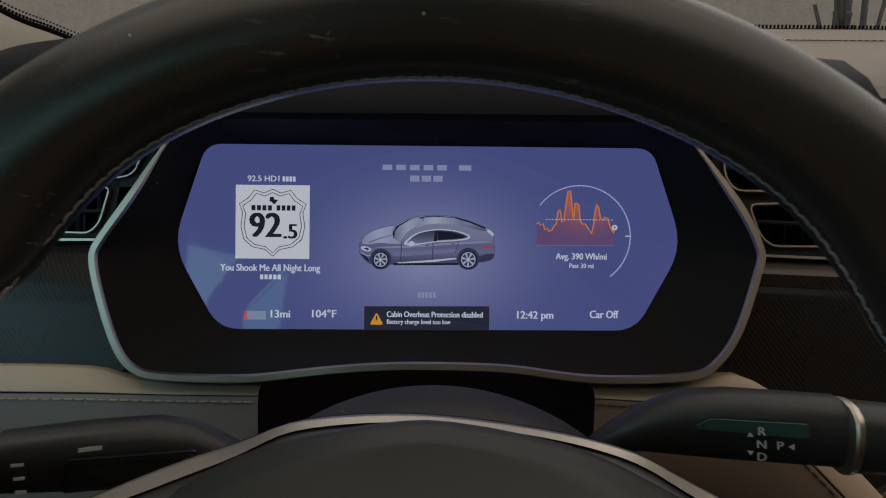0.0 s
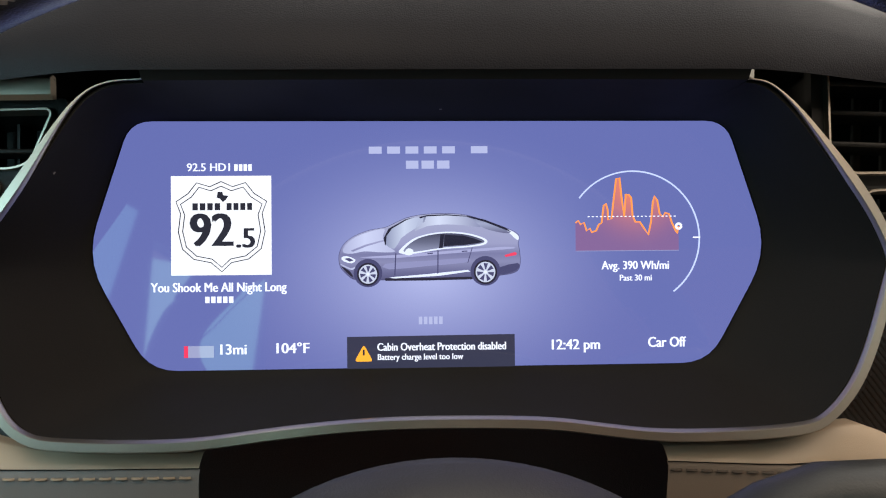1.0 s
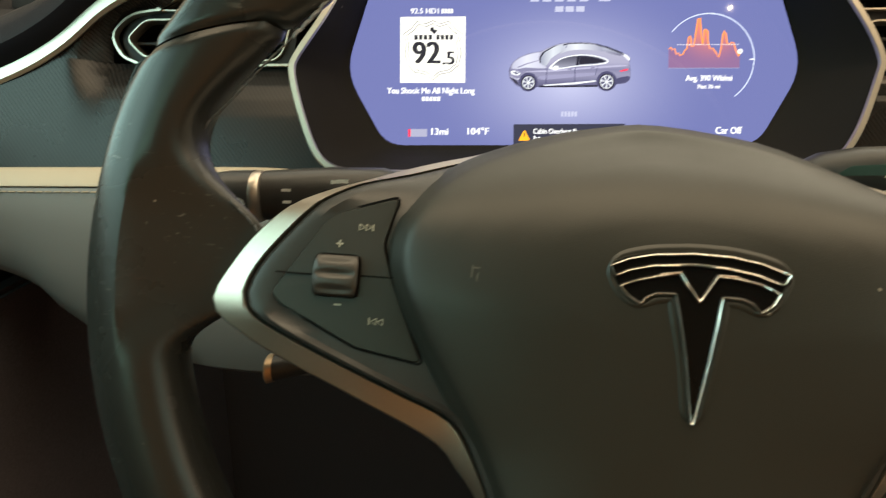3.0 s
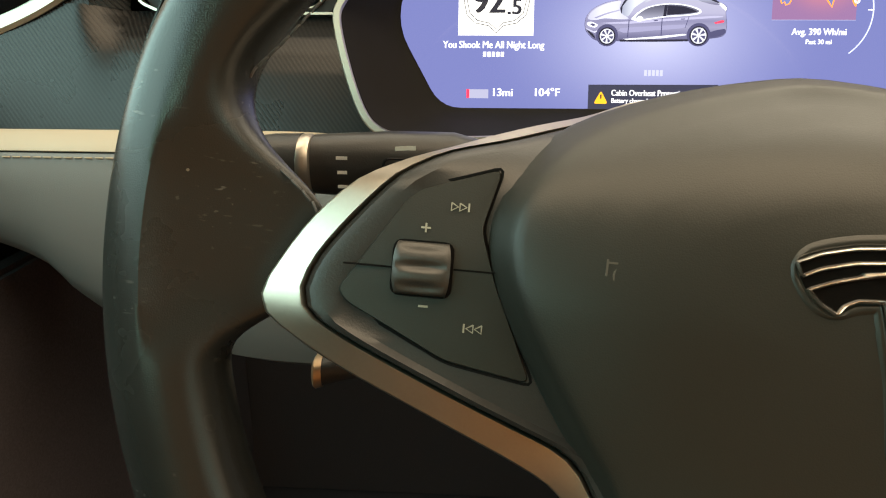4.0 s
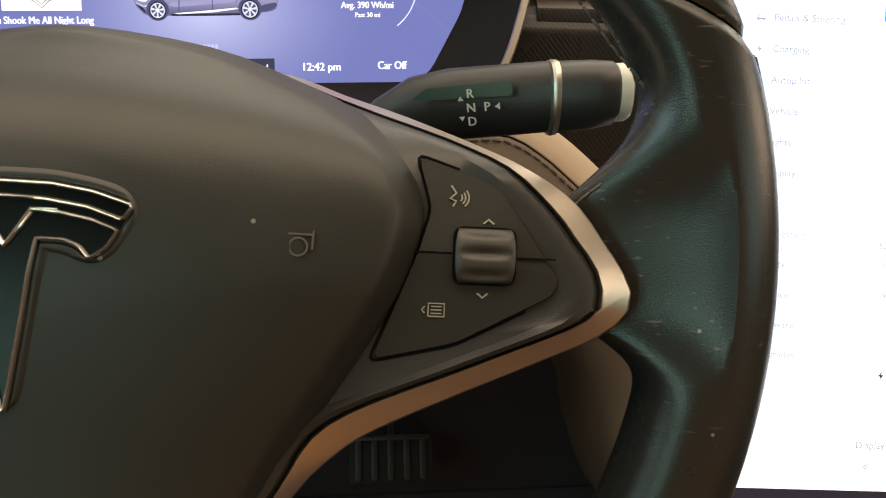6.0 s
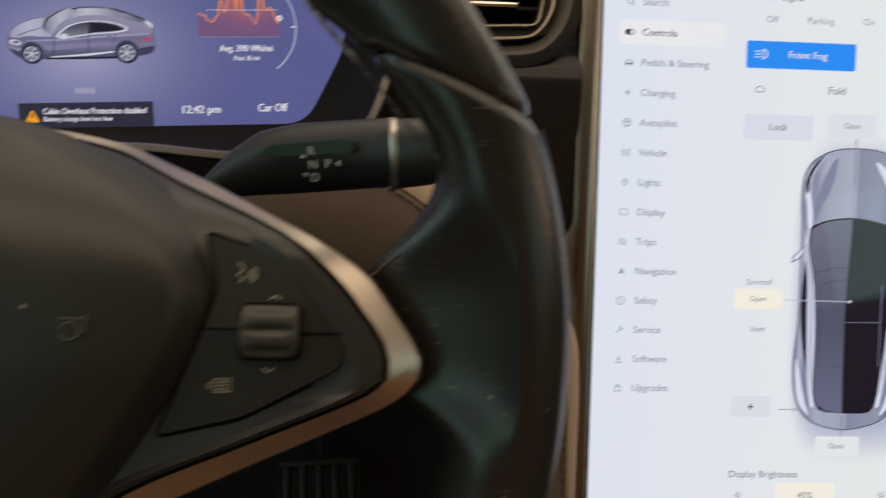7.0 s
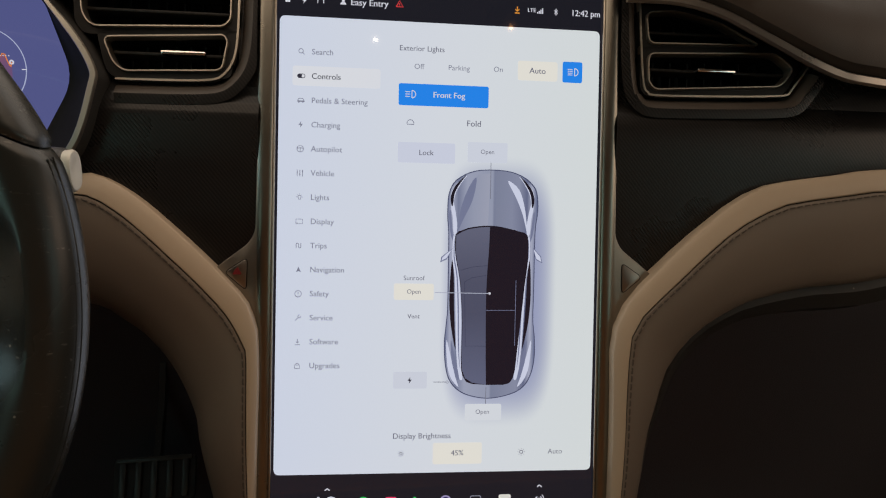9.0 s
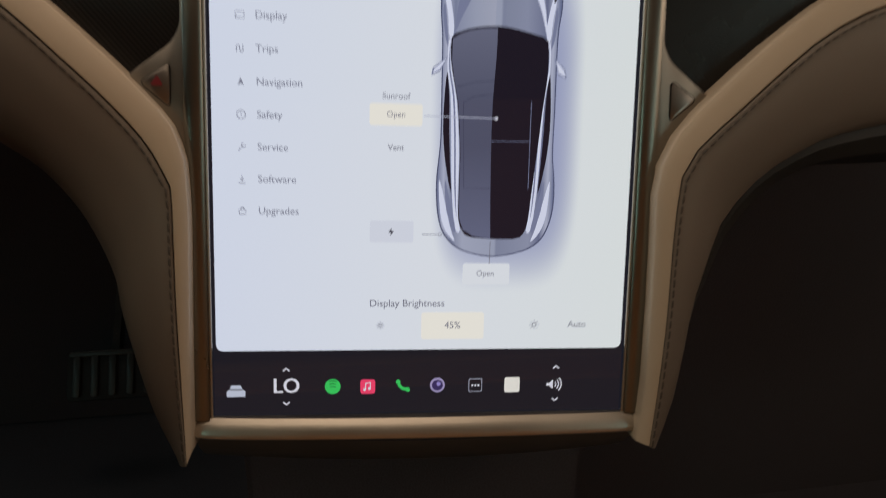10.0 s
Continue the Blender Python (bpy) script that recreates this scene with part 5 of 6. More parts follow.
# far top of the dashboard up to the windscreen, with its demister slot
TOPLINE = ((.500, .988), (.550, 1.004), (.600, 1.0191), (.625, 1.0265), (.640, 1.0306), (.646, 1.0300), (.700, 1.026), (.860, 1.010))
part("dash_top", loft([[(x, y, z) for x in np.linspace(.245, 1.18, 16)] for y, z in TOPLINE]), TAUPE, dash, "taupe leather top under the windscreen")
stitches([(x, .600, 1.0196) for x in np.linspace(.245, 1.0, 60)], .0052, .0040, .0004, dash, GAP, (0, -.25, 1), "top_stitching")
part("demister_slot", box(.245, 1.00, .642, .672, 1.0300, 1.0314), GAP, dash, "black demister slot")
bm = bmesh.new()
for k in range(150):
    x = .250 + k * .0030
    sweep([(x, .641, 1.0300), (x, .641, 1.0338)], [(-.0006, -.0006), (.0006, -.0006), (.0006, .0006), (-.0006, .0006)], up=(0, 1, 0), bm=bm)
tagged(part("demister_comb", bm, GAP, dash), kind="stuff")
strip_l = curve([(-.1500, .0640, .018), (-.2000, .0625, .020), (-.2450, .0560, .022), (-.2720, .0455, .022), (-.2971, .0320, .022), (-.3271, .0080, .022), (-.3650, -.0110, .022), (-.4500, -.0400, .02)], 5)
part("bright_strip", sweep([at(CLUSTER, *p) for p in strip_l], [(-.0044, -.0025), (.0044, -.0025), (.0050, .0), (.0032, .0024), (-.0032, .0024), (-.0050, .0)], up=CLUSTER.col[2].to_3d()), SATIN, dash, "satin metal strip")
rows = []
for dv, w in ((.003, -.002), (.006, .008), (.013, .013), (.024, .010), (.038, -.004), (.058, -.04), (.072, -.12), (.070, -.40)):
    rows.append([at(CLUSTER, p.x, p.y + dv + (.042 * max(0.0, min(1.0, (-.390 - p.x) / .035)) if dv > .03 else 0.0), p.z + w) for p in strip_l])
part("upper_leather", loft(rows), HOOD, dash, "black leather dashboard top")

# carbon face between the outer vent and the bright strip
low_line = [(-.345, -.010, .0209), (-.330, .0008, .0199), (-.315, .0008, .0182), (-.2990, .0010, .003), (-.2975, .0170, .004), (-.2930, .0265, .004), (-.2820, .0330, .004), (-.2640, .0365, .004), (-.2400, .0520, .004)]
high_line = [(-.345, -.0030, .018), (-.330, .0060, .018), (-.315, .0175, .018), (-.3050, .0250, .018), (-.2971, .0300, .018), (-.2860, .0370, .018), (-.2720, .0435, .018), (-.2580, .0500, .018), (-.2400, .0560, .018)]
part("carbon_panel", loft([[at(CLUSTER, *(Vector(a).lerp(Vector(b), k))) for a, b in zip(low_line, high_line)] for k in (0, .3, .7, 1)]), CARBON, dash, "dark carbon weave corner")

# leather band and lower panels

def panel(name, m, top, inner, low, label, thread=THREAD, hide=PADHIDE, fold=0.0):
    """A padded panel: cream edge from top to inner line, then a leaning skin down to its lower edge."""
    ob = thing(name, Matrix.Identity(4), label, "dashboard panel")
    n = 40
    a, b, c = [even(curve(q, 10), n) for q in (top, inner, low)]
    rows = []
    for s, w in ((.0, -.030), (.0, -.006), (.0, -.0022), (.012, -.0007), (.035, -.0001), (.07, .0002), (.30, .0007), (.60, .0008), (.90, .0004), (.955, .0001), (.985, -.0005), (1.0, -.0016)):
        rows.append([at(m, *(p.lerp(q, s) + Vector((0, 0, w)))) for p, q in zip(a, b)])
    part("edge_band", loft(rows), CREAM, ob, "smooth cream leather edge")
    under = ((1.0, -.014), (1.06, -.035), (1.12, -.08), (1.15, -.14))
    front = ((0.0, -.0016), (.02, .0002), (.05, .0010), (.30, .002), (.60, .0005))
    folds = [(front + ((.85, -.004),) + under, "padded_skin", hide, "smooth leather skin")]
    # below the fold a black material paints the shade on the pad's underside
    if fold:
        folds = [(front + ((fold - .06, -.0022), (fold - .015, -.0050), (fold, -.0090), (fold + .005, -.016)), "padded_skin", hide, "smooth leather skin"),
                 (((fold - .02, -.0120), (.86, -.0090)) + under, "lower_panel", MATT, "underside of the pad, its shade painted black")]
    for outline, part_name, skin, words in folds:
        part(part_name, loft([[at(m, *(p.lerp(q, s) + Vector((0, 0, w)))) for p, q in zip(b, c)] for s, w in outline]), skin, ob, words)
    if thread:
        seam = [at(m, *(p + (q - p).normalized() * .0030 + Vector((0, 0, .0011)))) for p, q in zip(b, c)]
        part("seam_line", sweep([at(m, *(p + Vector((0, 0, -.0008)))) for p in b], ring(.00030, 6), up=m.col[2].to_3d()), GAP, ob)
        stitches(seam, .0058, .0040, .00055, ob, thread, m.col[2].to_3d())
    return ob


panel("lower_dash_panel", CLUSTER,
      [(-.46, -.0690, .030), (-.30, -.0685, .031), (-.185, -.0685, .032), (-.155, -.0745, .032), (-.130, -.0770, .032), (-.0870, -.0775, .032)],
      [(-.46, -.0815, .038), (-.30, -.0812, .038), (-.185, -.0812, .038), (-.155, -.0815, .038), (-.130, -.0818, .038), (-.0870, -.0820, .038)],
      [(-.46, -.110, .026), (-.36, -.140, .026), (-.333, -.160, .026), (-.302, -.179, .026), (-.262, -.192, .026), (-.224, -.198, .028), (-.190, -.200, .028), (-.152, -.200, .028), (-.0870, -.198, .028)],
      "cream-edged grey leather lower dashboard panel beside the steering column", THREAD, GREYHIDE)
TO_STACK = STACK.inverted() @ CLUSTER


def over(u, v, w):
    """A place on the cluster's face, told in the touchscreen's frame."""
    return tuple(TO_STACK @ Vector((u, v, w)))


panel("lower_dash_panel", STACK,
      [over(.0875, -.0775, .032), over(.130, -.0770, .032), (-0.2348, 0.0463, 0.012), (-0.2164, 0.0405, 0.012), (-0.1986, 0.0288, 0.012), (-0.1806, 0.0132, 0.012), (-0.1623, -0.0040, 0.012), (-0.1439, -0.0225, 0.012), (-0.1308, -0.0374, 0.012), (-0.1255, -0.0506, 0.012), (-0.1240, -0.0553, 0.012), (-0.1228, -0.0722, 0.012), (-0.1224, -0.0894, 0.012), (-0.1228, -0.1184, 0.012), (-0.1233, -0.1631, 0.012), (-0.1236, -0.2093, 0.012)],
      [over(.0875, -.0820, .038), over(.130, -.0840, .038), (-0.2345, 0.0314, 0.015), (-0.2153, 0.0220, 0.015), (-0.1975, 0.0077, 0.015), (-0.1795, -0.0090, 0.015), (-0.1614, -0.0262, 0.015), (-0.1430, -0.0466, 0.015), (-0.1333, -0.0635, 0.015), (-0.1300, -0.0722, 0.015), (-0.1295, -0.1034, 0.015), (-0.1290, -0.1354, 0.015), (-0.1277, -0.1712, 0.015), (-0.1259, -0.2158, 0.015)],
      [over(.0875, -.150, .020), over(.120, -.150, .020), (-0.2338, -0.0436, -0.004), (-0.2209, -0.0512, -0.004), (-0.2024, -0.0645, -0.004), (-0.1836, -0.0877, -0.004), (-0.1696, -0.1184, -0.004), (-0.1661, -0.1397, -0.004), (-0.1586, -0.1707, -0.004), (-0.1506, -0.1962, -0.004), (-0.1365, -0.2231, -0.004)],
      "cream-edged taupe leather pad sweeping down beside the touchscreen", DARKTHREAD)
panel("lower_dash_panel", STACK,
      [(0.6200, 0.0600, -0.006), (0.4500, 0.0660, 0.008), (0.3279, 0.0643, 0.012), (0.2976, 0.0601, 0.012), (0.2538, 0.0539, 0.012), (0.2323, 0.0485, 0.012), (0.2111, 0.0366, 0.012), (0.1903, 0.0199, 0.012), (0.1696, 0.0014, 0.012), (0.1512, -0.0170, 0.012), (0.1410, -0.0272, 0.012), (0.1322, -0.0393, 0.012), (0.1275, -0.0513, 0.012), (0.1237, -0.0591, 0.012), (0.1239, -0.0867, 0.012), (0.1243, -0.1181, 0.012), (0.1241, -0.1501, 0.012), (0.1235, -0.1828, 0.012), (0.1201, -0.2094, 0.012)],
      [(0.6200, 0.0450, -0.002), (0.4500, 0.0500, 0.011), (0.3261, 0.0474, 0.015), (0.2960, 0.0434, 0.015), (0.2524, 0.0366, 0.015), (0.2311, 0.0280, 0.015), (0.2101, 0.0154, 0.015), (0.1894, -0.0023, 0.015), (0.1688, -0.0218, 0.015), (0.1485, -0.0408, 0.015), (0.1384, -0.0529, 0.015), (0.1360, -0.0618, 0.015), (0.1344, -0.0801, 0.015), (0.1335, -0.1049, 0.015), (0.1330, -0.1365, 0.015), (0.1312, -0.1688, 0.015), (0.1274, -0.2117, 0.015)],
      [(0.6200, -0.0200, -0.024), (0.4500, -0.0140, -0.012), (0.3431, -0.0370, -0.004), (0.2890, -0.0420, -0.004), (0.2440, -0.0485, -0.004), (0.2221, -0.0565, -0.004), (0.2006, -0.0700, -0.004), (0.1795, -0.0971, -0.004), (0.1737, -0.1143, -0.004), (0.1636, -0.1411, -0.004), (0.1586, -0.1683, -0.004), (0.1520, -0.1993, -0.004), (0.1412, -0.2219, -0.004)],
      "cream-edged taupe leather pad sweeping down beside the touchscreen", DARKTHREAD, fold=.78)
# plain dark panels added to give the darkness under the dashboard
slab("wall_footwell", 0.50, 1.20, 0.60, 0.62, 0.24, 0.80, CARPET, "black carpeted passenger footwell bulkhead")
slab("wall_kick_panel", -0.425, -0.405, 0.15, 0.86, 0.26, 0.74, CARPET, "black panel added beside the pedals to darken the footwell")
slab("console_panel", 0.27, 0.51, 0.42, 0.46, 0.24, 0.58, CARPET, "black carpeted panel under the touchscreen")

# ---- vents ----


def vent(m, outline, tab, label, slats, upper=False):
    ob = thing("air_vent", m, label, "air vent", "dashboard air vents")
    o = rounded(outline, .005, 4)
    cu, cv = sum(p[0] for p in o) / len(o), sum(p[1] for p in o) / len(o)
    part("frame", sweep([(*p, .004) for p in o], [(-.0006, -.010), (.0006, -.010), (.0007, .0), (.0004, .0007), (-.0004, .0007), (-.0007, .0)], closed=True), SATIN, ob)
    wide = [(cu + (p[0] - cu) * (1 + .0055 / max(.012, abs(p[0] - cu))), cv + (p[1] - cv) * (1 + .0050 / max(.008, abs(p[1] - cv)))) for p in o]
    part("face", frame_ring(wide, o, -.004, .0015), VENTBLACK, ob, "black vent face")
    wall_in = [Vector((*p, .003)) for p in o]
    wall_out = [Vector((cu + (p[0] - cu) * .96, cv + (p[1] - cv) * .93, -.0405)) for p in o]
    part("cavity", loft([wall_in, wall_out], closed=True), VENTBLACK, ob)
    part("back", prism([(p.x, p.y) for p in wall_out], -.044, -.040), VENTBLACK, ob)
    left, right = min(p[0] for p in o), max(p[0] for p in o)
    for v in slats:
        cut = []
        for a, b in zip(o, o[1:] + o[:1]):
            if (a[1] - v) * (b[1] - v) < 0:
                cut.append(a[0] + (b[0] - a[0]) * (v - a[1]) / (b[1] - a[1]))
        if len(cut) >= 2:
            part("slat", box(min(cut) + .001, max(cut) - .001, v - .0011, v + .0011, -.020, -.003, .0006), VENTBLACK, ob)
    for k in range(1, 8):
        u = left + (right - left) * k / 8
        cut = []
        for a, b in zip(o, o[1:] + o[:1]):
            if (a[0] - u) * (b[0] - u) < 0:
                cut.append(a[1] + (b[1] - a[1]) * (u - a[0]) / (b[0] - a[0]))
        if len(cut) >= 2:
            part("vane", box(u - .0006, u + .0006, min(cut) + .001, max(cut) - .001, -.036, -.022), VENTBLACK, ob)
    if tab:
        part("tab", box(tab[0] - .0145, tab[0] + .0145, tab[1] - .0013, tab[1] + .0013, -.004, .003, .0006, .001), CHROME, ob, "polished metal tab")
    return ob


vent(STACK, [(-.2265, .1369), (-.1489, .1415), (-.1463, .1376), (-.1499, .1177), (-.2134, .1149), (-.2199, .1205)], (-.1755, .1285), "dark air vent with slanted metal frame between cluster and touchscreen", (.1285,))
vent(STACK, [(-.2420, .1930), (-.1440, .1930), (-.1444, .1520), (-.1490, .1473), (-.2340, .1436), (-.2400, .1519)], (-.1755, .170), "upper dark air vent beside the touchscreen", (.157, .170, .182))
vent(STACK, [(.1478, .1430), (.2445, .1469), (.2591, .1362), (.2484, .1232), (.1531, .1175), (.1483, .1226)], (.2000, .1330), "dark air vent with pointed metal frame on the passenger side", (.1330,))
vent(STACK, [(.1456, .1721), (.1684, .1740), (.1998, .1676), (.2323, .1524), (.1477, .1504)], None, "small leaf-shaped air vent on the passenger side", (.1600,))
vent(CLUSTER, [(-.1830, .0289), (-.2770, .0285), (-.2895, .0165), (-.2780, .0045), (-.1916, .0022), (-.1858, .0081), (-.1805, .0268)], (-.232, .0150), "dark air vent with pointed metal frame beside the door", (.0150,))
vent(CLUSTER, [(-.1592, .0584), (-.2000, .0575), (-.2400, .0490), (-.2720, .0345), (-.1743, .0335), (-.1666, .0361), (-.1578, .0565)], None, "small leaf-shaped air vent beside the cluster", (.0420,))
for m, pts in ((STACK, [(-.2190, .1097, .002), (-.1622, .1107, .002), (-.1490, .1154, .002), (-.1410, .1302, .002), (-.1393, .1660, .002), (-.1390, .2000, .002)]),
               (STACK, [(.1405, .2000, .002), (.1410, .1813, .002), (.1446, .1229, .002), (.1493, .1158, .002), (.1571, .1133, .002), (.2466, .1163, .002), (.2577, .1210, .002), (.2710, .1387, .002)]),
               (CLUSTER, [(-.1740, -.0015, .008), (-.2650, -.0015, .008), (-.2848, .0018, .008), (-.2922, .0072, .008), (-.2962, .0170, .008), (-.2915, .0252, .008), (-.2812, .0316, .008), (-.2644, .0340, .008)])):
    path = curve(pts, 10)
    for _ in range(14 if m is STACK else 3):
        path = [path[0]] + [(a + b * 2 + c) / 4 for a, b, c in zip(path, path[1:], path[2:])] + [path[-1]]
    ob = sweep([at(m, *p) for p in path], [(-.0006, -.006), (.0006, -.006), (.0007, .0006), (-.0007, .0006)], up=m.col[2].to_3d())
    part("vent_strip", ob, SATIN, dash, "thin metal strip round the vents")

# ---- steering column and stalks ----
column = thing("steering_column", WHEEL, "dark steering column shroud behind the wheel", "steering column")
rows = []
for w, r, dv in ((-.185, .068, -.002), (-.155, .073, -.002), (-.128, .0765, -.002), (-.114, .0765, -.002), (-.098, .068, -.003), (-.085, .055, -.004)):
    rows.append([(-.004 + r * 1.25 * math.cos(a), dv + r * math.sin(a), w) for a in np.linspace(0, 2 * math.pi, 81)[:-1]])
part("shroud", loft(rows, closed=True, caps=True), COLUMN, column)
rows = []
for w, r in ((-.075, .058), (-.045, .060), (-.020, .050), (-.010, .030)):
    rows.append([(-.004 + r * 1.2 * math.cos(a), -.002 + r * math.sin(a), w) for a in np.linspace(0, 2 * math.pi, 81)[:-1]])
part("collar", loft(rows, closed=True, caps=True), COLUMN, column)


def tube(stations, n=20):
    """A stalk's body: rounded sections (place, half width along the view, half height)."""
    rows = []
    for (p, b, h) in stations:
        p = Vector(p)
        ring_ = []
        for i in range(n):
            a = 2 * math.pi * i / n
            c, s = math.cos(a), math.sin(a)
            ring_.append(p + Vector((0, 0, 1)) * h * math.copysign(abs(s) ** .8, s) + Vector((0, -1, 0)) * b * math.copysign(abs(c) ** .8, c))
        rows.append(ring_)
    return loft(rows, closed=True, caps=True)


gear = thing("gear_stalk", Matrix.Identity(4), "black gear selector stalk with metal ring and pale end button", "stalk")
G0, G1 = Vector((.048, .360, .842)), Vector((.1615, .3155, .8555))
gd = (G1 - G0).normalized()
gl = (G1 - G0).length
part("body", tube([(G0 + gd * gl * f + Vector((0, .004, z)), b, h) for f, z, b, h in ((.14, -.026, .003, .002), (.22, -.018, .005, .004), (.30, -.011, .007, .0062), (.40, -.005, .009, .0096), (.53, -.001, .011, .0136), (.67, .0, .012, .0146), (.85, .0, .012, .0142), (1.0, .0, .012, .0138))]), BLACK, gear)
part("ring", tube([(G1, .0124, .0142), (G1 + gd * .001, .0128, .0146), (G1 + gd * .0016, .0126, .0144), (G1 + gd * .003, .0124, .0142)]), SATIN, gear, "thin polished metal ring")
part("tip", tube([(G1 + gd * .003, .012, .0138), (G1 + gd * .016, .0118, .0130), (G1 + gd * .0240, .0108, .0118), (G1 + gd * .0255, .0098, .0104)]), BLACK, gear)
btn = part("button", tube([(G1 + gd * .0250, .0098, .0108), (G1 + gd * .0285, .0098, .0108), (G1 + gd * .0302, .0088, .0098), (G1 + gd * .0304, .0074, .0084), (G1 + gd * .0296, .0050, .0060), (G1 + gd * .0292, .0020, .0024)]), surface("pale_button", (0.55, 0.53, 0.47), 0.35), gear, "pale satin park button")
gm = Matrix((gd, Vector((0, 0, 1)) - gd * gd.z, gd.cross(Vector((0, 0, 1))))).transposed().to_4x4()
gm.col[1] = (*(gm.col[1].to_3d().normalized()), 0)
gm.col[2] = (*(gm.col[0].to_3d().cross(gm.col[1].to_3d()).normalized()), 0)
gm.translation = G0 + gd * gl * .790 + gm.col[2].to_3d() * .0123
marks = new("gear_marks")
marks.matrix_world = gm
marks.parent = gear
window = part("dark_window", prism(rounded([(-.0266, .0040), (.0149, .0030), (.0149, .0088), (-.0200, .0084)], .0016), -.0012, -.0004), surface("stalk_window", (0.042, 0.085, 0.072), 0.25), marks, "glossy dark strip")
for word, u, v in (("R", -.0016, .0050), ("N", -.0016, -.0004), ("D", -.0016, -.0056), ("P", .0048, -.0004)):
    text("gear_letter", word, u, v, .0004, .0049, PRINT, marks, bold=.00012)
for pts in ([(-.0068, .0026), (-.0044, .0026), (-.0056, .0044)], [(-.0068, -.0034), (-.0044, -.0034), (-.0056, -.0052)], [(.0098, .0009), (.0098, -.0017), (.0078, -.0004)]):
    part("gear_arrow", prism(pts, .0003, .0004), PRINT, marks)

turn = thing("indicator_stalk", Matrix.Identity(4), "black indicator and wiper stalk with a metal ring", "stalk")
S0, S1 = Vector((-.046, .340, .838)), Vector((-.1580, .3040, .8465))
sd = (S1 - S0).normalized()
sl = (S1 - S0).length
part("body", tube([(S0 + sd * sl * f + Vector((0, .003, z)), b, h) for f, z, b, h in ((.06, -.024, .003, .002), (.15, -.016, .005, .004), (.25, -.009, .007, .0072), (.41, -.002, .0095, .0125), (.53, .0, .011, .0138), (.74, .0, .011, .0136), (1.0, .0, .0106, .0113))]), BLACK, turn)
part("ring", tube([(S1, .0110, .0114), (S1 + sd * .001, .0114, .0119), (S1 + sd * .0036, .0114, .0119), (S1 + sd * .0046, .0110, .0114)]), SATIN, turn, "polished metal ring")
part("knob", tube([(S1 + sd * .0042, .011, .0120), (S1 + sd * .015, .0105, .0115), (S1 + sd * .028, .0090, .0095), (S1 + sd * .032, .0075, .008)]), BLACK, turn)
part("end_button", tube([(S1 + sd * .031, .0060, .0065), (S1 + sd * .0345, .0058, .0062), (S1 + sd * .0355, .004, .0045)]), surface("pale_end_button", (0.66, 0.64, 0.60), 0.35), turn, "pale end button")
tm = Matrix.Identity(4)
tx = -sd
ty = (Vector((0, 0, 1)) - tx * tx.z).normalized()
tz = tx.cross(ty)
for k, c in enumerate((tx, ty, tz)):
    tm.col[k] = (*c, 0)
tm.translation = S0 + sd * sl * .55 + tz * .0108
smark = new("stalk_marks")
smark.matrix_world = tm
smark.parent = turn
part("inset", frame_ring(rounded([(-.030, -.0075), (.016, -.0075), (.018, .0055), (-.028, .0055)], .002), rounded([(-.0294, -.0070), (.0154, -.0070), (.0174, .0050), (-.0274, .0050)], .002), -.001, .0006), GLOSS, smark)
for u, v, l in ((-.0440, .0052, .0042), (-.0436, -.0002, .0036), (-.0432, -.0056, .0036)):
    part("stalk_tick", line([(u - l / 2, v), (u + l / 2, v)], .0012, .0002), PRINT, smark)
part("stalk_arrows", line([(.026, -.0045), (.030, -.0045), (.030, -.0020), (.026, -.0020), (.026, -.0045)], .0005, .0006), PRINT, smark)
for pts in (arc(-.066, -.0030, .0042, 35, 145, 10), [(-.0690, .0000), (-.0660, -.0042)], [(-.0640, .0004), (-.0620, -.0016)], [(-.0700, -.0030), (-.0640, -.0046)]):
    part("wiper_mark", line(pts, .0006, -.0004), PRINT, smark)
part("stalk_symbol", line([(-.024, .0092), (-.019, .0096), (-.016, .0096)], .0016, .0001), PRINT, smark)

cruise = thing("cruise_stalk", Matrix.Identity(4), "short black cruise stalk with a bronze end below the wheel spoke", "stalk")
C0, C1 = Vector((-.060, .330, .775)), Vector((-.1550, .290, .7665))
cd_ = (C1 - C0).normalized()
part("body", tube([(C0, .007, .006), (C0.lerp(C1, .5), .0074, .0066), (C1, .0070, .0062)]), BLACK, cruise)
part("end_cap", tube([(C1, .0074, .0066), (C1 + cd_ * .003, .0074, .0066), (C1 + cd_ * .004, .006, .0054)]), surface("bronze_cap", (0.45, 0.32, 0.20), 0.35, metal=0.8), cruise)
cm = Matrix.Identity(4)
cx_ = -cd_
cz_ = (Vector((0, -1, .55)) - cx_ * Vector((0, -1, .55)).dot(cx_)).normalized()
for k, c in enumerate((cx_, cz_.cross(cx_), cz_)):
    cm.col[k] = (*c, 0)
cm.translation = C1.lerp(C0, .16) + cz_ * .0073
cmark = new("stalk_marks")
cmark.matrix_world = cm
cmark.parent = cruise
for pts in (arc(-.0035, 0, .0013, 60, 320, 8), [(-.0022, -.0002), (.0000, -.0002)], [(.0016, .0002), (.0034, -.0012)], [(.0024, .0010), (.0050, -.0012), (.0056, .0004)]):
    part("cruise_mark", line(pts, .0006, .0001), PRINT, cmark)

# ---- steering wheel ----
wheel = thing("steering_wheel", WHEEL, "black leather steering wheel with satin metal spokes and chrome emblem", "steering wheel")
R0, RH, RD = .1920, .0175, .0178
RIM_C = Vector((-.0075, -.0087, -.0164))
TIP = math.atan(.1670)
RIM_V, RIM_N = Vector((0, math.cos(TIP), math.sin(TIP))), Vector((0, -math.sin(TIP), math.cos(TIP)))


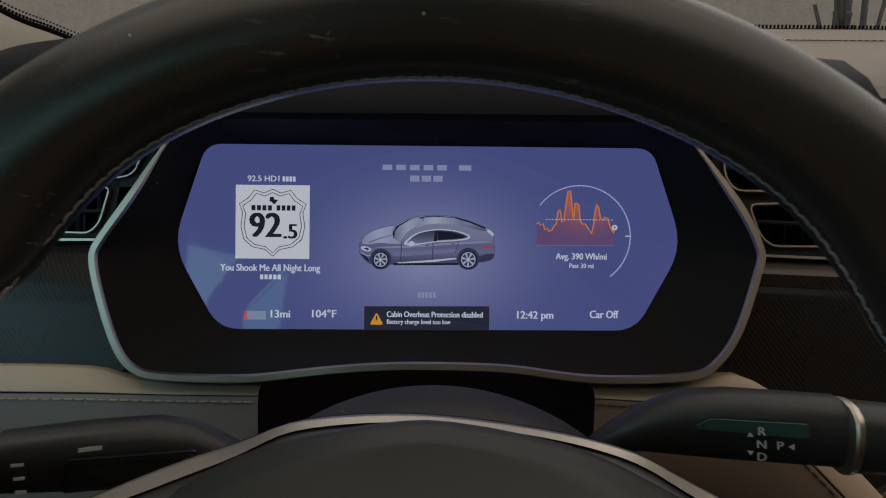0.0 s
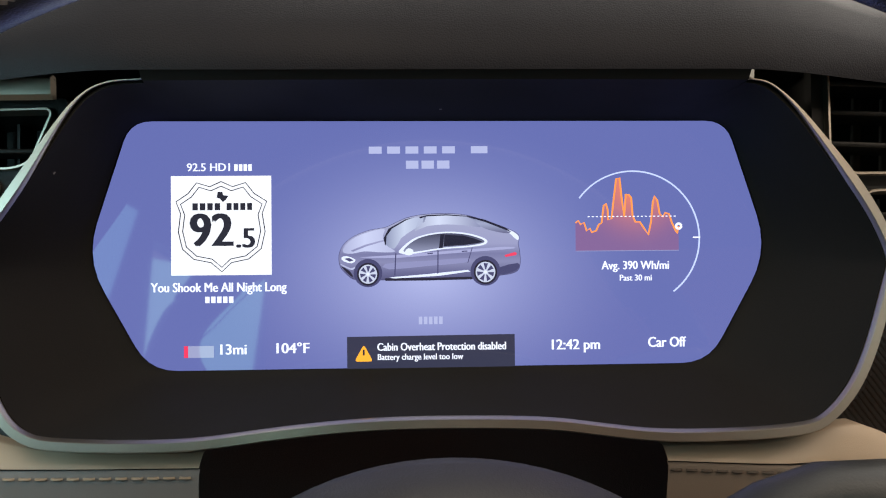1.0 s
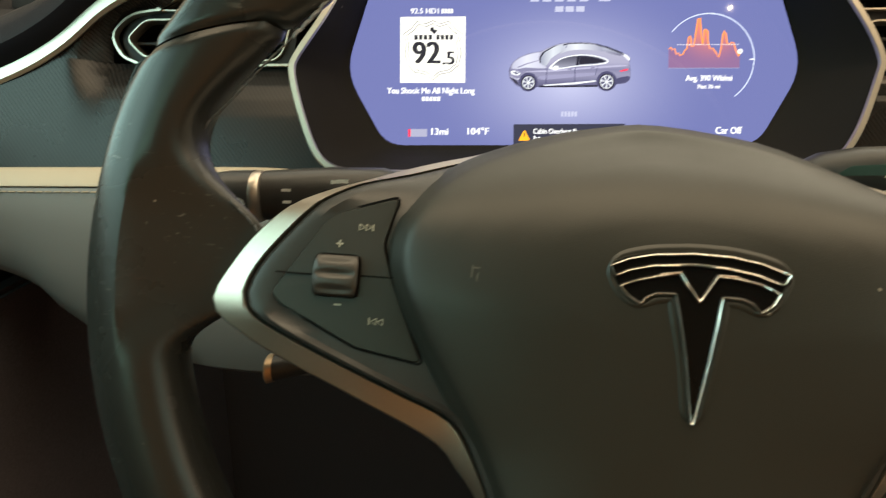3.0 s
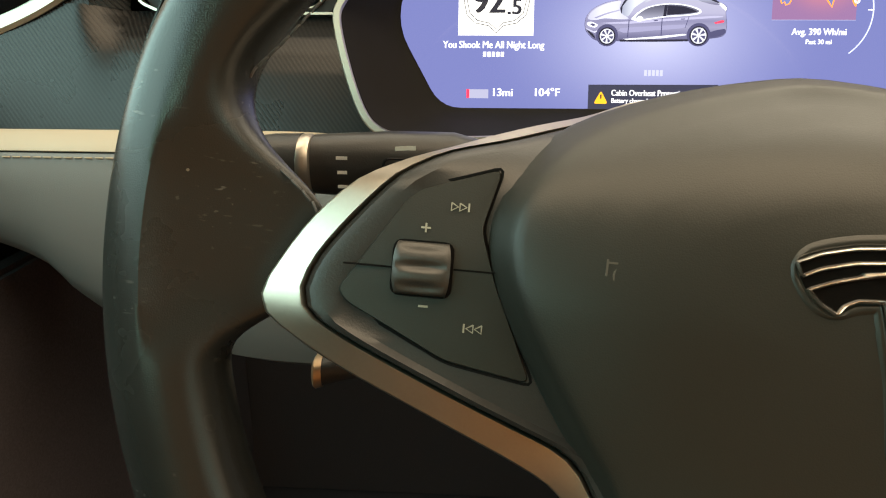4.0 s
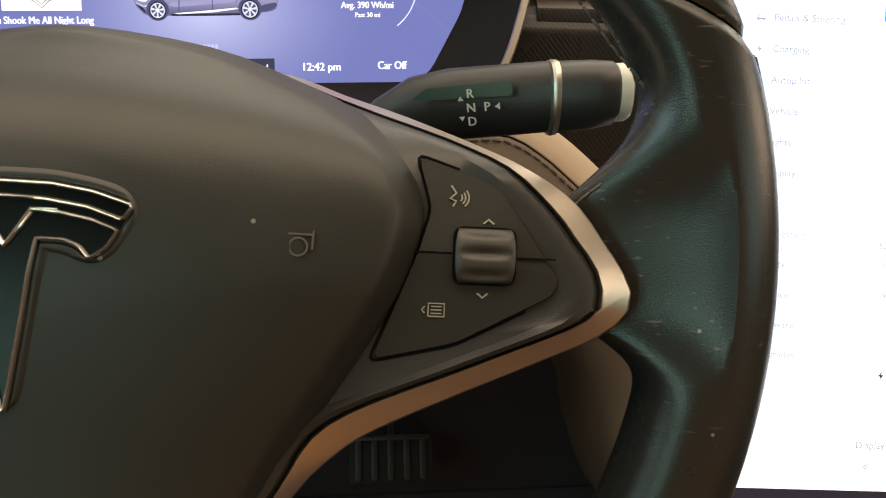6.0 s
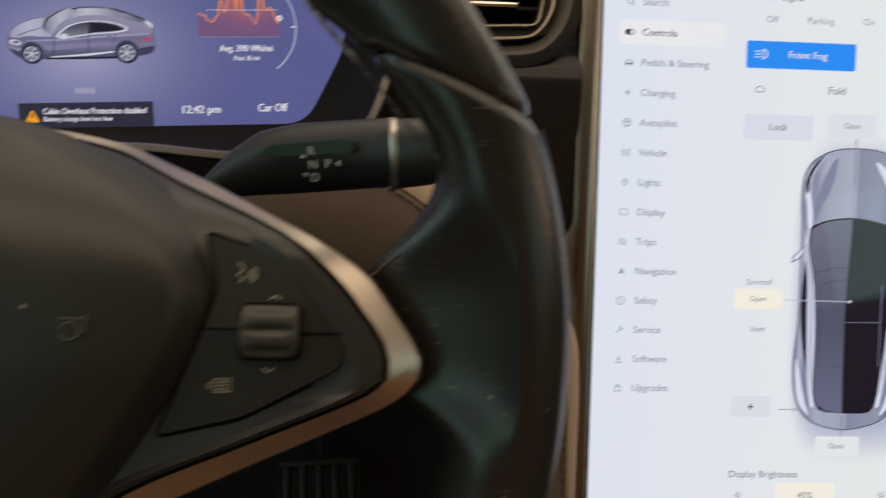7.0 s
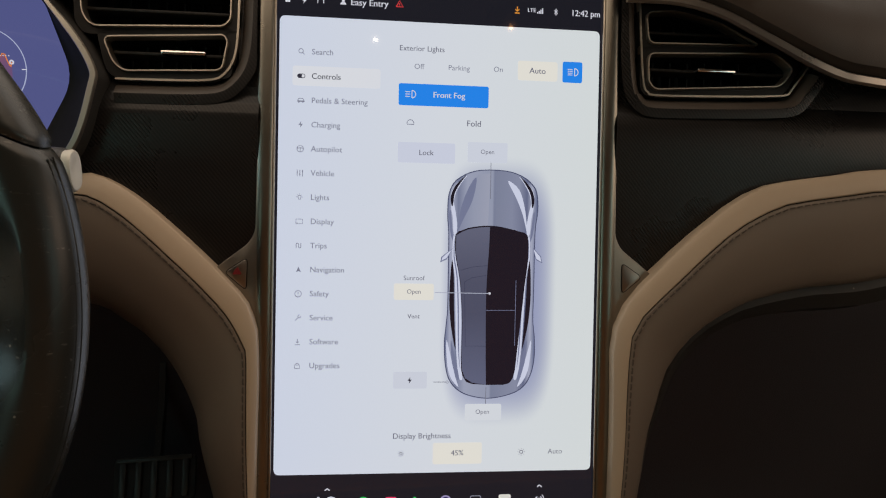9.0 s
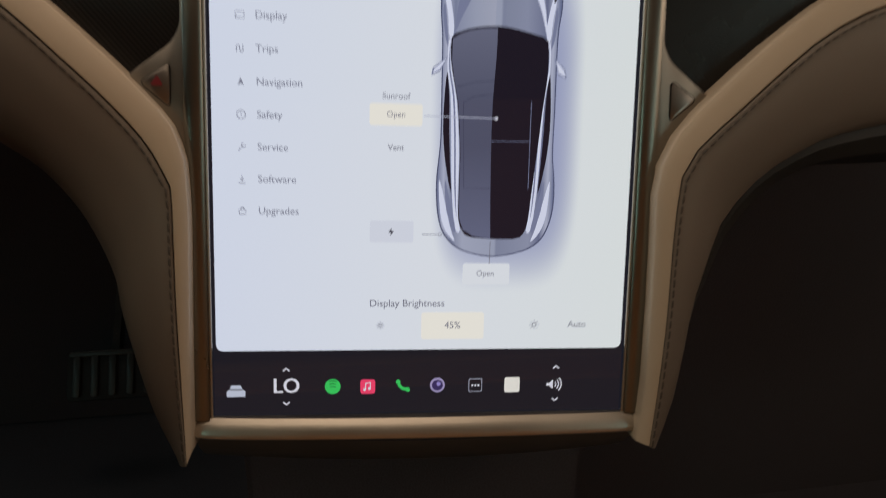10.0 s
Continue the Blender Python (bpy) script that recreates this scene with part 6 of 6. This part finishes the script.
def on_rim(a, r, d):
    """A place at angle a round the rim, at radius r and d in front of its plane."""
    return RIM_C + Vector((r * math.cos(a), 0, 0)) + RIM_V * (r * math.sin(a)) + RIM_N * d


def lift(a):
    """Degrees above the wheel's level axis, the same on both sides."""
    return math.degrees(math.atan2(math.sin(a), abs(math.cos(a))))


def grip_swell(a):
    return math.exp(-((lift(a) - 3.3) / 8.8) ** 4)


def thumb(a):
    return .0105 * math.exp(-((lift(a) - 39.0) / 13.5) ** 2) - .0045 * math.exp(-((lift(a) - 18.5) / 4.0) ** 2)


def flank(a):
    """How far the outer side draws in above the grips."""
    return .0058 * math.exp(-((lift(a) - 36.0) / 7.5) ** 2)


AR, AL = radians(25.6), radians(29.0)
SKEW = radians(5.6)


def skewed(a, rr, ww=0.0):
    """Leans a section near a seam, so that the seam runs level across the rim."""
    x = max(-1.0, min(1.0, (R0 - rr) / RH))
    near_r = math.exp(-((a - AR) / .20) ** 2)
    near_l = math.exp(-((a - math.pi + AL) / .20) ** 2)
    return a + (SKEW * x - .022 * max(0.0, ww / RD)) * (near_r - near_l)


def rim_part(name, a0, a1, n, material, grip, label=""):
    rows = []
    for i in range(n + 1):
        a = a0 + (a1 - a0) * i / n
        # the grip spreads inwards as a thin web beside the spokes
        k = grip_swell(a) if grip else 0.0
        tuck = .0015 * (math.exp(-((a - a0) / .012) ** 2) + math.exp(-((a - a1) / .012) ** 2))
        row = []
        for j in range(96):
            b = 2 * math.pi * j / 96
            cb, sb = math.cos(b), math.sin(b)
            rr = R0 + (RH - tuck) * cb * (1.06 - .06 * cb * cb)
            ww = (RD - tuck) * sb * (1.06 - .06 * sb * sb)
            if cb > 0:
                rr -= flank(a) * cb
            else:
                rr -= (.030 * k + thumb(a)) * cb * cb
                ww *= 1 - .80 * k * -cb
                ww -= .004 * k * -cb
            row.append(on_rim(skewed(a, rr, ww), rr, ww))
        rows.append(row)
    return part(name, loft(rows, closed=True, caps=abs(a1 - a0) < 6.2), material, wheel, label)


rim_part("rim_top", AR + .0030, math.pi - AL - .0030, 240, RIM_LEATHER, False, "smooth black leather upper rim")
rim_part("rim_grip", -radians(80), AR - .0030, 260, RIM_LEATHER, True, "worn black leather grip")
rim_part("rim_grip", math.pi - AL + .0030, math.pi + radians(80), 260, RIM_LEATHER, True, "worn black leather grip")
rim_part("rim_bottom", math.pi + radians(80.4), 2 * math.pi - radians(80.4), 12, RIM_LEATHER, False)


for a0, a1 in ((-radians(78), AR - .004), (math.pi - AL + .004, math.pi + radians(78))):
    for d in (.0046, .0078):
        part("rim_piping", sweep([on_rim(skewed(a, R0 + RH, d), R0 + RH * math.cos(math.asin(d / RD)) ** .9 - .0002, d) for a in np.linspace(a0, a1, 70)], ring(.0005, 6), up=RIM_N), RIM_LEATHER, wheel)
RIMTHREAD = surface("rim_thread", (0.07, 0.07, 0.07), 0.6)
# worn thread of the upper rim, paled for the window light on it
PALETHREAD = surface("worn_rim_thread", (0.24, 0.24, 0.24), 0.45, grain=0.4, scale=1200, blotch=0.5)


def inner_edge(a, grip):
    return on_rim(a, R0 - RH + .0004 - thumb(a) - (.030 * grip_swell(a) if grip else 0), .0015)


stitches([inner_edge(a, False) for a in np.linspace(AR + SKEW, math.pi - AL - SKEW, 90)], .0046, .0041, .0008, wheel, PALETHREAD, (0, 0, 1), "rim_stitching")
for a0, a1 in ((radians(6), AR + SKEW), (math.pi - AL - SKEW, math.pi - radians(6))):
    stitches([inner_edge(a, True) for a in np.linspace(a0, a1, 24)], .0044, .0038, .00045, wheel, RIMTHREAD, (0, 0, 1), "grip_stitching")


def bend(bm):
    """Carries the top of the hub back, away from the driver."""
    for vert in bm.verts:
        k = max(0.0, min(1.0, (vert.co.y - .020) / .032))
        k = k * k * (3 - 2 * k)
        vert.co.z -= .036 * k + .006 * k ** 4
        vert.co.y += .007 * k
    return bm


# satin plate seen round the spokes
lo = [(-.0280, -.1700), (-.0400, -.1300), (-.0590, -.0880), (-.0660, -.0745), (-.0732, -.0660), (-.0815, -.0578), (-.1105, -.0452), (-.1412, -.0322), (-.1565, -.0238), (-.1630, -.0190), (-.1644, -.0130), (-.1598, -.0035), (-.1518, .0088), (-.1400, .0206), (-.1266, .0275), (-.1150, .0318), (-.1013, .0372), (-.0881, .0419), (-.0734, .0466), (-.0566, .0535), (-.0300, .0578), (-.0040, .0588)]
ro = [(.0300, .0566), (.0566, .0522), (.0734, .0458), (.0881, .0404), (.0990, .0360), (.1130, .0303), (.1265, .0243), (.1404, .0153), (.1485, .0048), (.1548, -.0045), (.1566, -.0120), (.1500, -.0198), (.1310, -.0288), (.1090, -.0384), (.0873, -.0484), (.0784, -.0545), (.0690, -.0640), (.0520, -.0900), (.0380, -.1300), (.0300, -.1700)]
li = [(-.0230, -.1700), (-.0350, -.1300), (-.0540, -.0900), (-.0678, -.0607), (-.0757, -.0500), (-.0924, -.0430), (-.1080, -.0370), (-.1322, -.0270), (-.1460, -.0204), (-.1506, -.0162), (-.1516, -.0115), (-.1484, -.0025), (-.1405, .0085), (-.1300, .0206), (-.1236, .0254), (-.1140, .0302), (-.0985, .0344), (-.0854, .0388), (-.0717, .0437), (-.0560, .0508), (-.0300, .0554), (-.0040, .0566)]
ri = [(.0300, .0544), (.0560, .0494), (.0717, .0430), (.0854, .0375), (.0979, .0332), (.1100, .0287), (.1225, .0226), (.1343, .0115), (.1400, .0040), (.1454, -.0033), (.1468, -.0118), (.1413, -.0178), (.1115, -.0303), (.0758, -.0458), (.0635, -.0640), (.0480, -.0900), (.0320, -.1300), (.0230, -.1700)]


def outline(pts):
    return even(curve([(*p, 0) for p in pts], 5), 150)


outer_line, inner_line = outline(lo + ro), outline(li + ri)
rows = []
for s, w in ((-.05, -.0080), (-.05, -.0056), (-.03, -.0034), (.00, -.0020), (.04, -.0012), (.06, -.0009), (.08, -.0008), (.86, .0019), (.88, .0020), (.91, .0021), (.95, .0016), (1.0, -.0004), (1.0, -.0060)):
    rows.append([p.lerp(q, s) + Vector((0, 0, w)) for p, q in zip(outer_line, inner_line)])
part("metal_plate", bend(loft(rows)), SATIN, wheel, "satin metal spoke trim")
heart = Vector((-.003, -.030, 0))
rows = []
for s, w in ((1.0, -.0060), (.998, .0006), (.985, .0032), (.960, .0040), (.925, .0022), (.85, .0018), (.70, .0018), (.50, .0018), (.20, .0018)):
    rows.append([heart + (p - heart) * s + Vector((0, 0, w)) for p in inner_line])
part("spoke_base", bend(loft(rows)), BLACK, wheel, "black spoke base")
rows = []
for s, w in ((1.004, -.0078), (.990, -.0110), (.975, -.030), (.90, -.040), (.50, -.042)):
    rows.append([heart + (p - heart) * s + Vector((0, 0, w)) for p in outer_line])
part("back_cover", bend(loft(rows)), BLACK, wheel)

# airbag cover, domed


def sag(v):
    """The cover falls away towards the driver's lap."""
    return .13 * min(0.0, v + .010) if v > -.06 else .13 * -.05


def sagged(bm):
    for vert in bm.verts:
        vert.co.z += sag(vert.co.y) - vert.co.x ** 2
    return bm



HUB = [(-.0040, .0585), (-.0260, .0565), (-.0528, .0500), (-.0789, .0395), (-.0940, .0270), (-.1005, .0140), (-.1009, .0010), (-.0960, -.0130), (-.0863, -.0303), (-.0760, -.0470), (-.0678, -.0604), (-.0540, -.0900), (-.0400, -.1180), (-.0200, -.1290), (0, -.1310),
       (.0190, -.1290), (.0370, -.1180), (.0500, -.0900), (.0633, -.0626), (.0735, -.0450), (.0840, -.0280), (.0930, -.0120), (.0978, .0010), (.0985, .0130), (.0925, .0262), (.0778, .0372), (.0580, .0458), (.0332, .0540)]
hub = [Vector((p.x, p.y)) for p in curve([(*p, 0) for p in HUB], 3, True)]
hc = Vector((-.002, -.025))
rows = []
for s, w in ((1.0, -.004), (1.0, .0024), (.995, .0042), (.980, .0062), (.955, .0100), (.938, .0124), (.926, .0134), (.905, .0142), (.86, .0150), (.79, .0161), (.68, .0174), (.55, .0184), (.38, .0192), (.20, .0196), (.05, .0198)):
    row = []
    for p in hub:
        q = hc + (p - hc) * s
        k = max(0.0, min(1.0, (q.y - .019 + 1.3 * q.x * q.x) / .034))
        k = k * k * (3 - 2 * k)
        row.append((q.x, q.y + .007 * k * k, w - .024 * k * k - .0025 * k + sag(q.y) * min(1.0, w / .012)))
    rows.append(row)
airbag = part("airbag_cover", loft(rows, closed=True, caps=True), HUB_SKIN, wheel, "soft black airbag cover with worn horn marks")


def groove(pts, width, w, parent, closed=True):
    return part("gap", line(pts + pts[:1] if closed else pts, width, w, .0006), GAP, parent)



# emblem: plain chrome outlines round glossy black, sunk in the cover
CREST = [(-.0269, .0057), (-.0215, .0082), (-.0135, .0101), (-.0011, .0112), (.0108, .0110), (.0205, .0095), (.0298, .0066)]
CREST_IN = [(.0275, .0031), (.0194, .0058), (.0098, .0073), (-.0008, .0077), (-.0132, .0066), (-.0211, .0046), (-.0256, .0024)]
BODY_TOP = [(-.0240, -.0007), (-.0181, .0016), (-.0115, .0034), (-.0051, .0045), (.0013, -.0043), (.0068, .0044), (.0128, .0042), (.0203, .0028), (.0266, .0004)]
BODY_LOW = [(.0244, -.0035), (.0206, -.0064), (.0181, -.0036), (.0146, -.0023), (.0083, -.0022), (.0055, -.0222), (.0021, -.0428), (.0011, -.0428), (-.0019, -.0226), (-.0063, -.0021), (-.0126, -.0025), (-.0156, -.0040), (-.0171, -.0062), (-.0210, -.0039)]
rim_pts = even([Vector((x, y, 0)) for x, y in CREST + CREST_IN[:1] + BODY_TOP[-1:] + BODY_LOW + BODY_TOP[:1] + CREST_IN[-1:] + CREST[:1]], 150)[:-1]
out_dir = []
for k in range(len(rim_pts)):
    d = rim_pts[(k + 1) % len(rim_pts)] - rim_pts[k - 1]
    out_dir.append(Vector((-d.y, d.x, 0)).normalized())
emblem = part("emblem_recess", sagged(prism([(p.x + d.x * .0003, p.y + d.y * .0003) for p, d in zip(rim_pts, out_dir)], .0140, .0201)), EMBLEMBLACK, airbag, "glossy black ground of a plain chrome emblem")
EW = .0204
soft = []
for grow, w in ((.0006, .0186), (.0007, .0196), (.0011, .0201), (.0017, .0203), (.0024, .0201), (.0034, .0194)):
    row = [p + d * grow + Vector((0, 0, w)) for p, d in zip(rim_pts, out_dir)]
    for _ in range(int(grow / .0004)):
        row = [(row[k - 1] + row[k] * 2 + row[(k + 1) % len(row)]) / 4 for k in range(len(row))]
    soft.append(row)
part("recess_edge", sagged(loft(soft, closed=True)), HUB_SKIN, airbag, "soft raised edge round the emblem")
DARKCHROME = surface("emblem_metal", (0.90, 0.89, 0.86), 0.22, metal=1.0, blotch=0.05)


def chrome_line(pts, r, name="emblem_bar", closed=True):
    part(name, sagged(sweep([(*p, EW) for p in pts], [(-r, -.0006), (r, -.0006), (r * .8, .0002), (0, .0008), (-r * .8, .0002)], closed=closed)), DARKCHROME, emblem)


chrome_line([tuple(p.xy) for p in even([Vector((*p, 0)) for p in CREST + CREST_IN + CREST[:1]], 90)[:-1]], .00062)
chrome_line([tuple(p.xy) for p in even([Vector((*p, 0)) for p in BODY_TOP + BODY_LOW + BODY_TOP[:1]], 200)[:-1]], .00062)
chrome_line([(x, y + .0002) for x, y in BODY_TOP[2:7]], .00090, closed=False)

# worn horn marks
for s, u in ((-1, -.0666), (1, .0676)):
    v = -.0004
    for k, pts in enumerate((arc(u + .001 * s, v - .001, .0022, 0, 360, 20), [(u - .0050, v + .0022), (u + .0045, v + .0020)], [(u - .0048, v + .0030), (u - .0050, v - .0012)], [(u + .0046, v + .0030), (u + .0044, v - .0016)])):
        part("horn_mark", line(pts, .00050, .0171, .0003), HORNMARK, airbag)

# switch panels on the spokes
for s, pan, scroll, dome_at in ((-1, [(-.0990, .0262), (-.1235, .0181), (-.1420, -.0110), (-.1393, -.0142), (-.1106, -.0282), (-.0868, -.0322), (-.0985, -.0063), (-.1035, .0088)], (-.1188, -.0035), 0),
                                (1, [(.0967, .0258), (.1188, .0184), (.1356, -.0068), (.1342, -.0108), (.1083, -.0245), (.0863, -.0295), (.0975, -.0009), (.1010, .0113)], (.1152, -.0010), 0)):
    su, sv = scroll
    o = rounded(pan, .0028, 3)
    bm = bmesh.new()
    rows = []
    cu, cv = sum(p[0] for p in o) / len(o), sv
    def peak(u, v):
        return .0046 - .0022 * min(1.0, abs(v - sv) / .026)
    for f, edge in ((1.0, -.0030), (.995, -.0010), (.975, .0), (.60, .0), (.30, .0), (.02, .0)):
        rows.append([(cu + (p[0] - cu) * f, cv + (p[1] - cv) * f, peak(cu + (p[0] - cu) * f, cv + (p[1] - cv) * f) + edge) for p in o])
    sp = part("switch_panel", loft(rows, closed=True), HUB_SKIN, wheel, "black switch panel in two leaning halves")
    groove([(cu + (p[0] - cu) * 1.025, cv + (p[1] - cv) * 1.008) for p in o], .0008, .0013, sp)
    for pts in ([(su - s * .0215 if s > 0 else su + .0215, sv + .0005), (su - s * .0085, sv + .0005)], [(su + s * .0085, sv - .0002), (pan[2][0] - s * .0015, sv - .0002)]):
        part("gap", line(pts, .0005, .0041, .0006), GAP, sp)
    well = rounded([(su - .0084, sv - .0077), (su + .0084, sv - .0077), (su + .0084, sv + .0077), (su - .0084, sv + .0077)], .003)
    part("scroll_well", prism(well, .0020, .0047), GAP, sp)
    rows = []
    for k in range(49):
        a = math.pi * k / 48
        rows.append([(su + x * (1 - .12 * abs(math.cos(a)) ** 3), sv + .0072 * math.cos(a), .0040 + (.0044 * fat - dip * .0014 * (.5 + .5 * math.cos(8 * math.cos(a) - .6)) ** 2) * math.sin(a) ** .6) for x, fat, dip in ((-.0078, .80, 0), (-.0070, .95, 0), (-.0058, 1.0, .3), (-.003, 1.04, 1), (.0, 1.05, 1), (.003, 1.04, 1), (.0058, 1.0, .3), (.0070, .95, 0), (.0078, .80, 0))])
    part("scroll_wheel", loft(rows), SCROLL, sp, "ribbed scroll wheel")
    MW = .0048
    if s < 0:
        for du, dv, d in ((.0089, .0177, 1), (.0149, -.0150, -1)):
            cu, cv = su + du, sv + dv
            for k in (-1, 0):
                x = cu + d * k * .0023 + d * .0009
                part("skip_mark", line([(x - d * .0011, cv + .0011), (x + d * .0008, cv), (x - d * .0011, cv - .0011), (x - d * .0011, cv + .0011)], .0004, MW), SWITCHPRINT, sp)
            part("skip_bar", line([(cu + d * .0023, cv - .0012), (cu + d * .0023, cv + .0012)], .0005, MW), SWITCHPRINT, sp)
        part("plus_mark", line([(su - .0013, sv + .0113), (su + .0013, sv + .0113)], .0005, MW), SWITCHPRINT, sp)
        part("plus_mark", line([(su, sv + .0100), (su, sv + .0126)], .0005, MW), SWITCHPRINT, sp)
        part("minus_mark", line([(su - .0002, sv - .0101), (su + .0024, sv - .0101)], .0006, MW), SWITCHPRINT, sp)
    else:
        for du, dv, d in ((.0009, .0091, 1), (-.0002, -.0102, -1)):
            part("arrow_mark", line([(su + du - .0014, sv + dv - .0005 * d), (su + du, sv + dv + .0007 * d), (su + du + .0014, sv + dv - .0005 * d)], .0005, MW), SWITCHPRINT, sp)
        mu, mv = .1030, -.0155
        part("menu_mark", line([(mu - .0020, mv - .0017), (mu + .0022, mv - .0017), (mu + .0022, mv + .0017), (mu - .0020, mv + .0017), (mu - .0020, mv - .0017)], .0004, MW), SWITCHPRINT, sp)
        for k in range(3):
            part("menu_mark_row", line([(mu - .0013, mv - .0009 + k * .0009), (mu + .0015, mv - .0009 + k * .0009)], .00035, MW), SWITCHPRINT, sp)
        part("menu_mark_arrow", line([(mu - .0029, mv + .0009), (mu - .0037, mv), (mu - .0029, mv - .0009)], .0004, MW), SWITCHPRINT, sp)
        pu, pv = .1085, .0146
        part("voice_mark", line([(pu - .0026, pv + .0030), (pu - .0012, pv + .0010), (pu - .0028, pv - .0006), (pu - .0012, pv - .0012), (pu - .0020, pv - .0026)], .0005, MW), SWITCHPRINT, sp)
        for k in range(3):
            part("voice_wave", line(arc(pu - .0008, pv - .0002, .0012 + k * .0009, -50, 40, 8), .0004, MW), SWITCHPRINT, sp)

    for ob in sp.children:
        if any(k in ob.name for k in ("mark", "skip", "wave")):
            for vert in ob.data.vertices:
                vert.co.z += peak(0, vert.co.y) - .0046

# ---- pedals ----
pedal = thing("brake_pedal", look((.085, .755, .39), (.085, 1.31, -.02)), "black rubber brake pedal with dull steel bars in the footwell", "pedal")
part("pad", box(-.050, .050, -.028, .028, -.012, -.004, .002, .008), RUBBER, pedal)
STEEL = surface("pedal_steel", (0.07, 0.07, 0.066), 0.45, metal=0.5)
for k in range(5):
    u = -.038 + k * .019
    part("steel_bar", box(u - .004, u + .004, -.024, .022, -.004, .001, .001, .003), STEEL, pedal)
part("top_bar", box(-.046, .046, .021, .027, -.004, .001, .001, .002), STEEL, pedal)
part("arm", sweep([(0, .0, -.014), (0, .10, -.03), (0, .24, -.02)], [(-.008, -.004), (.008, -.004), (.008, .004), (-.008, .004)], up=(1, 0, 0)), MATT, pedal)
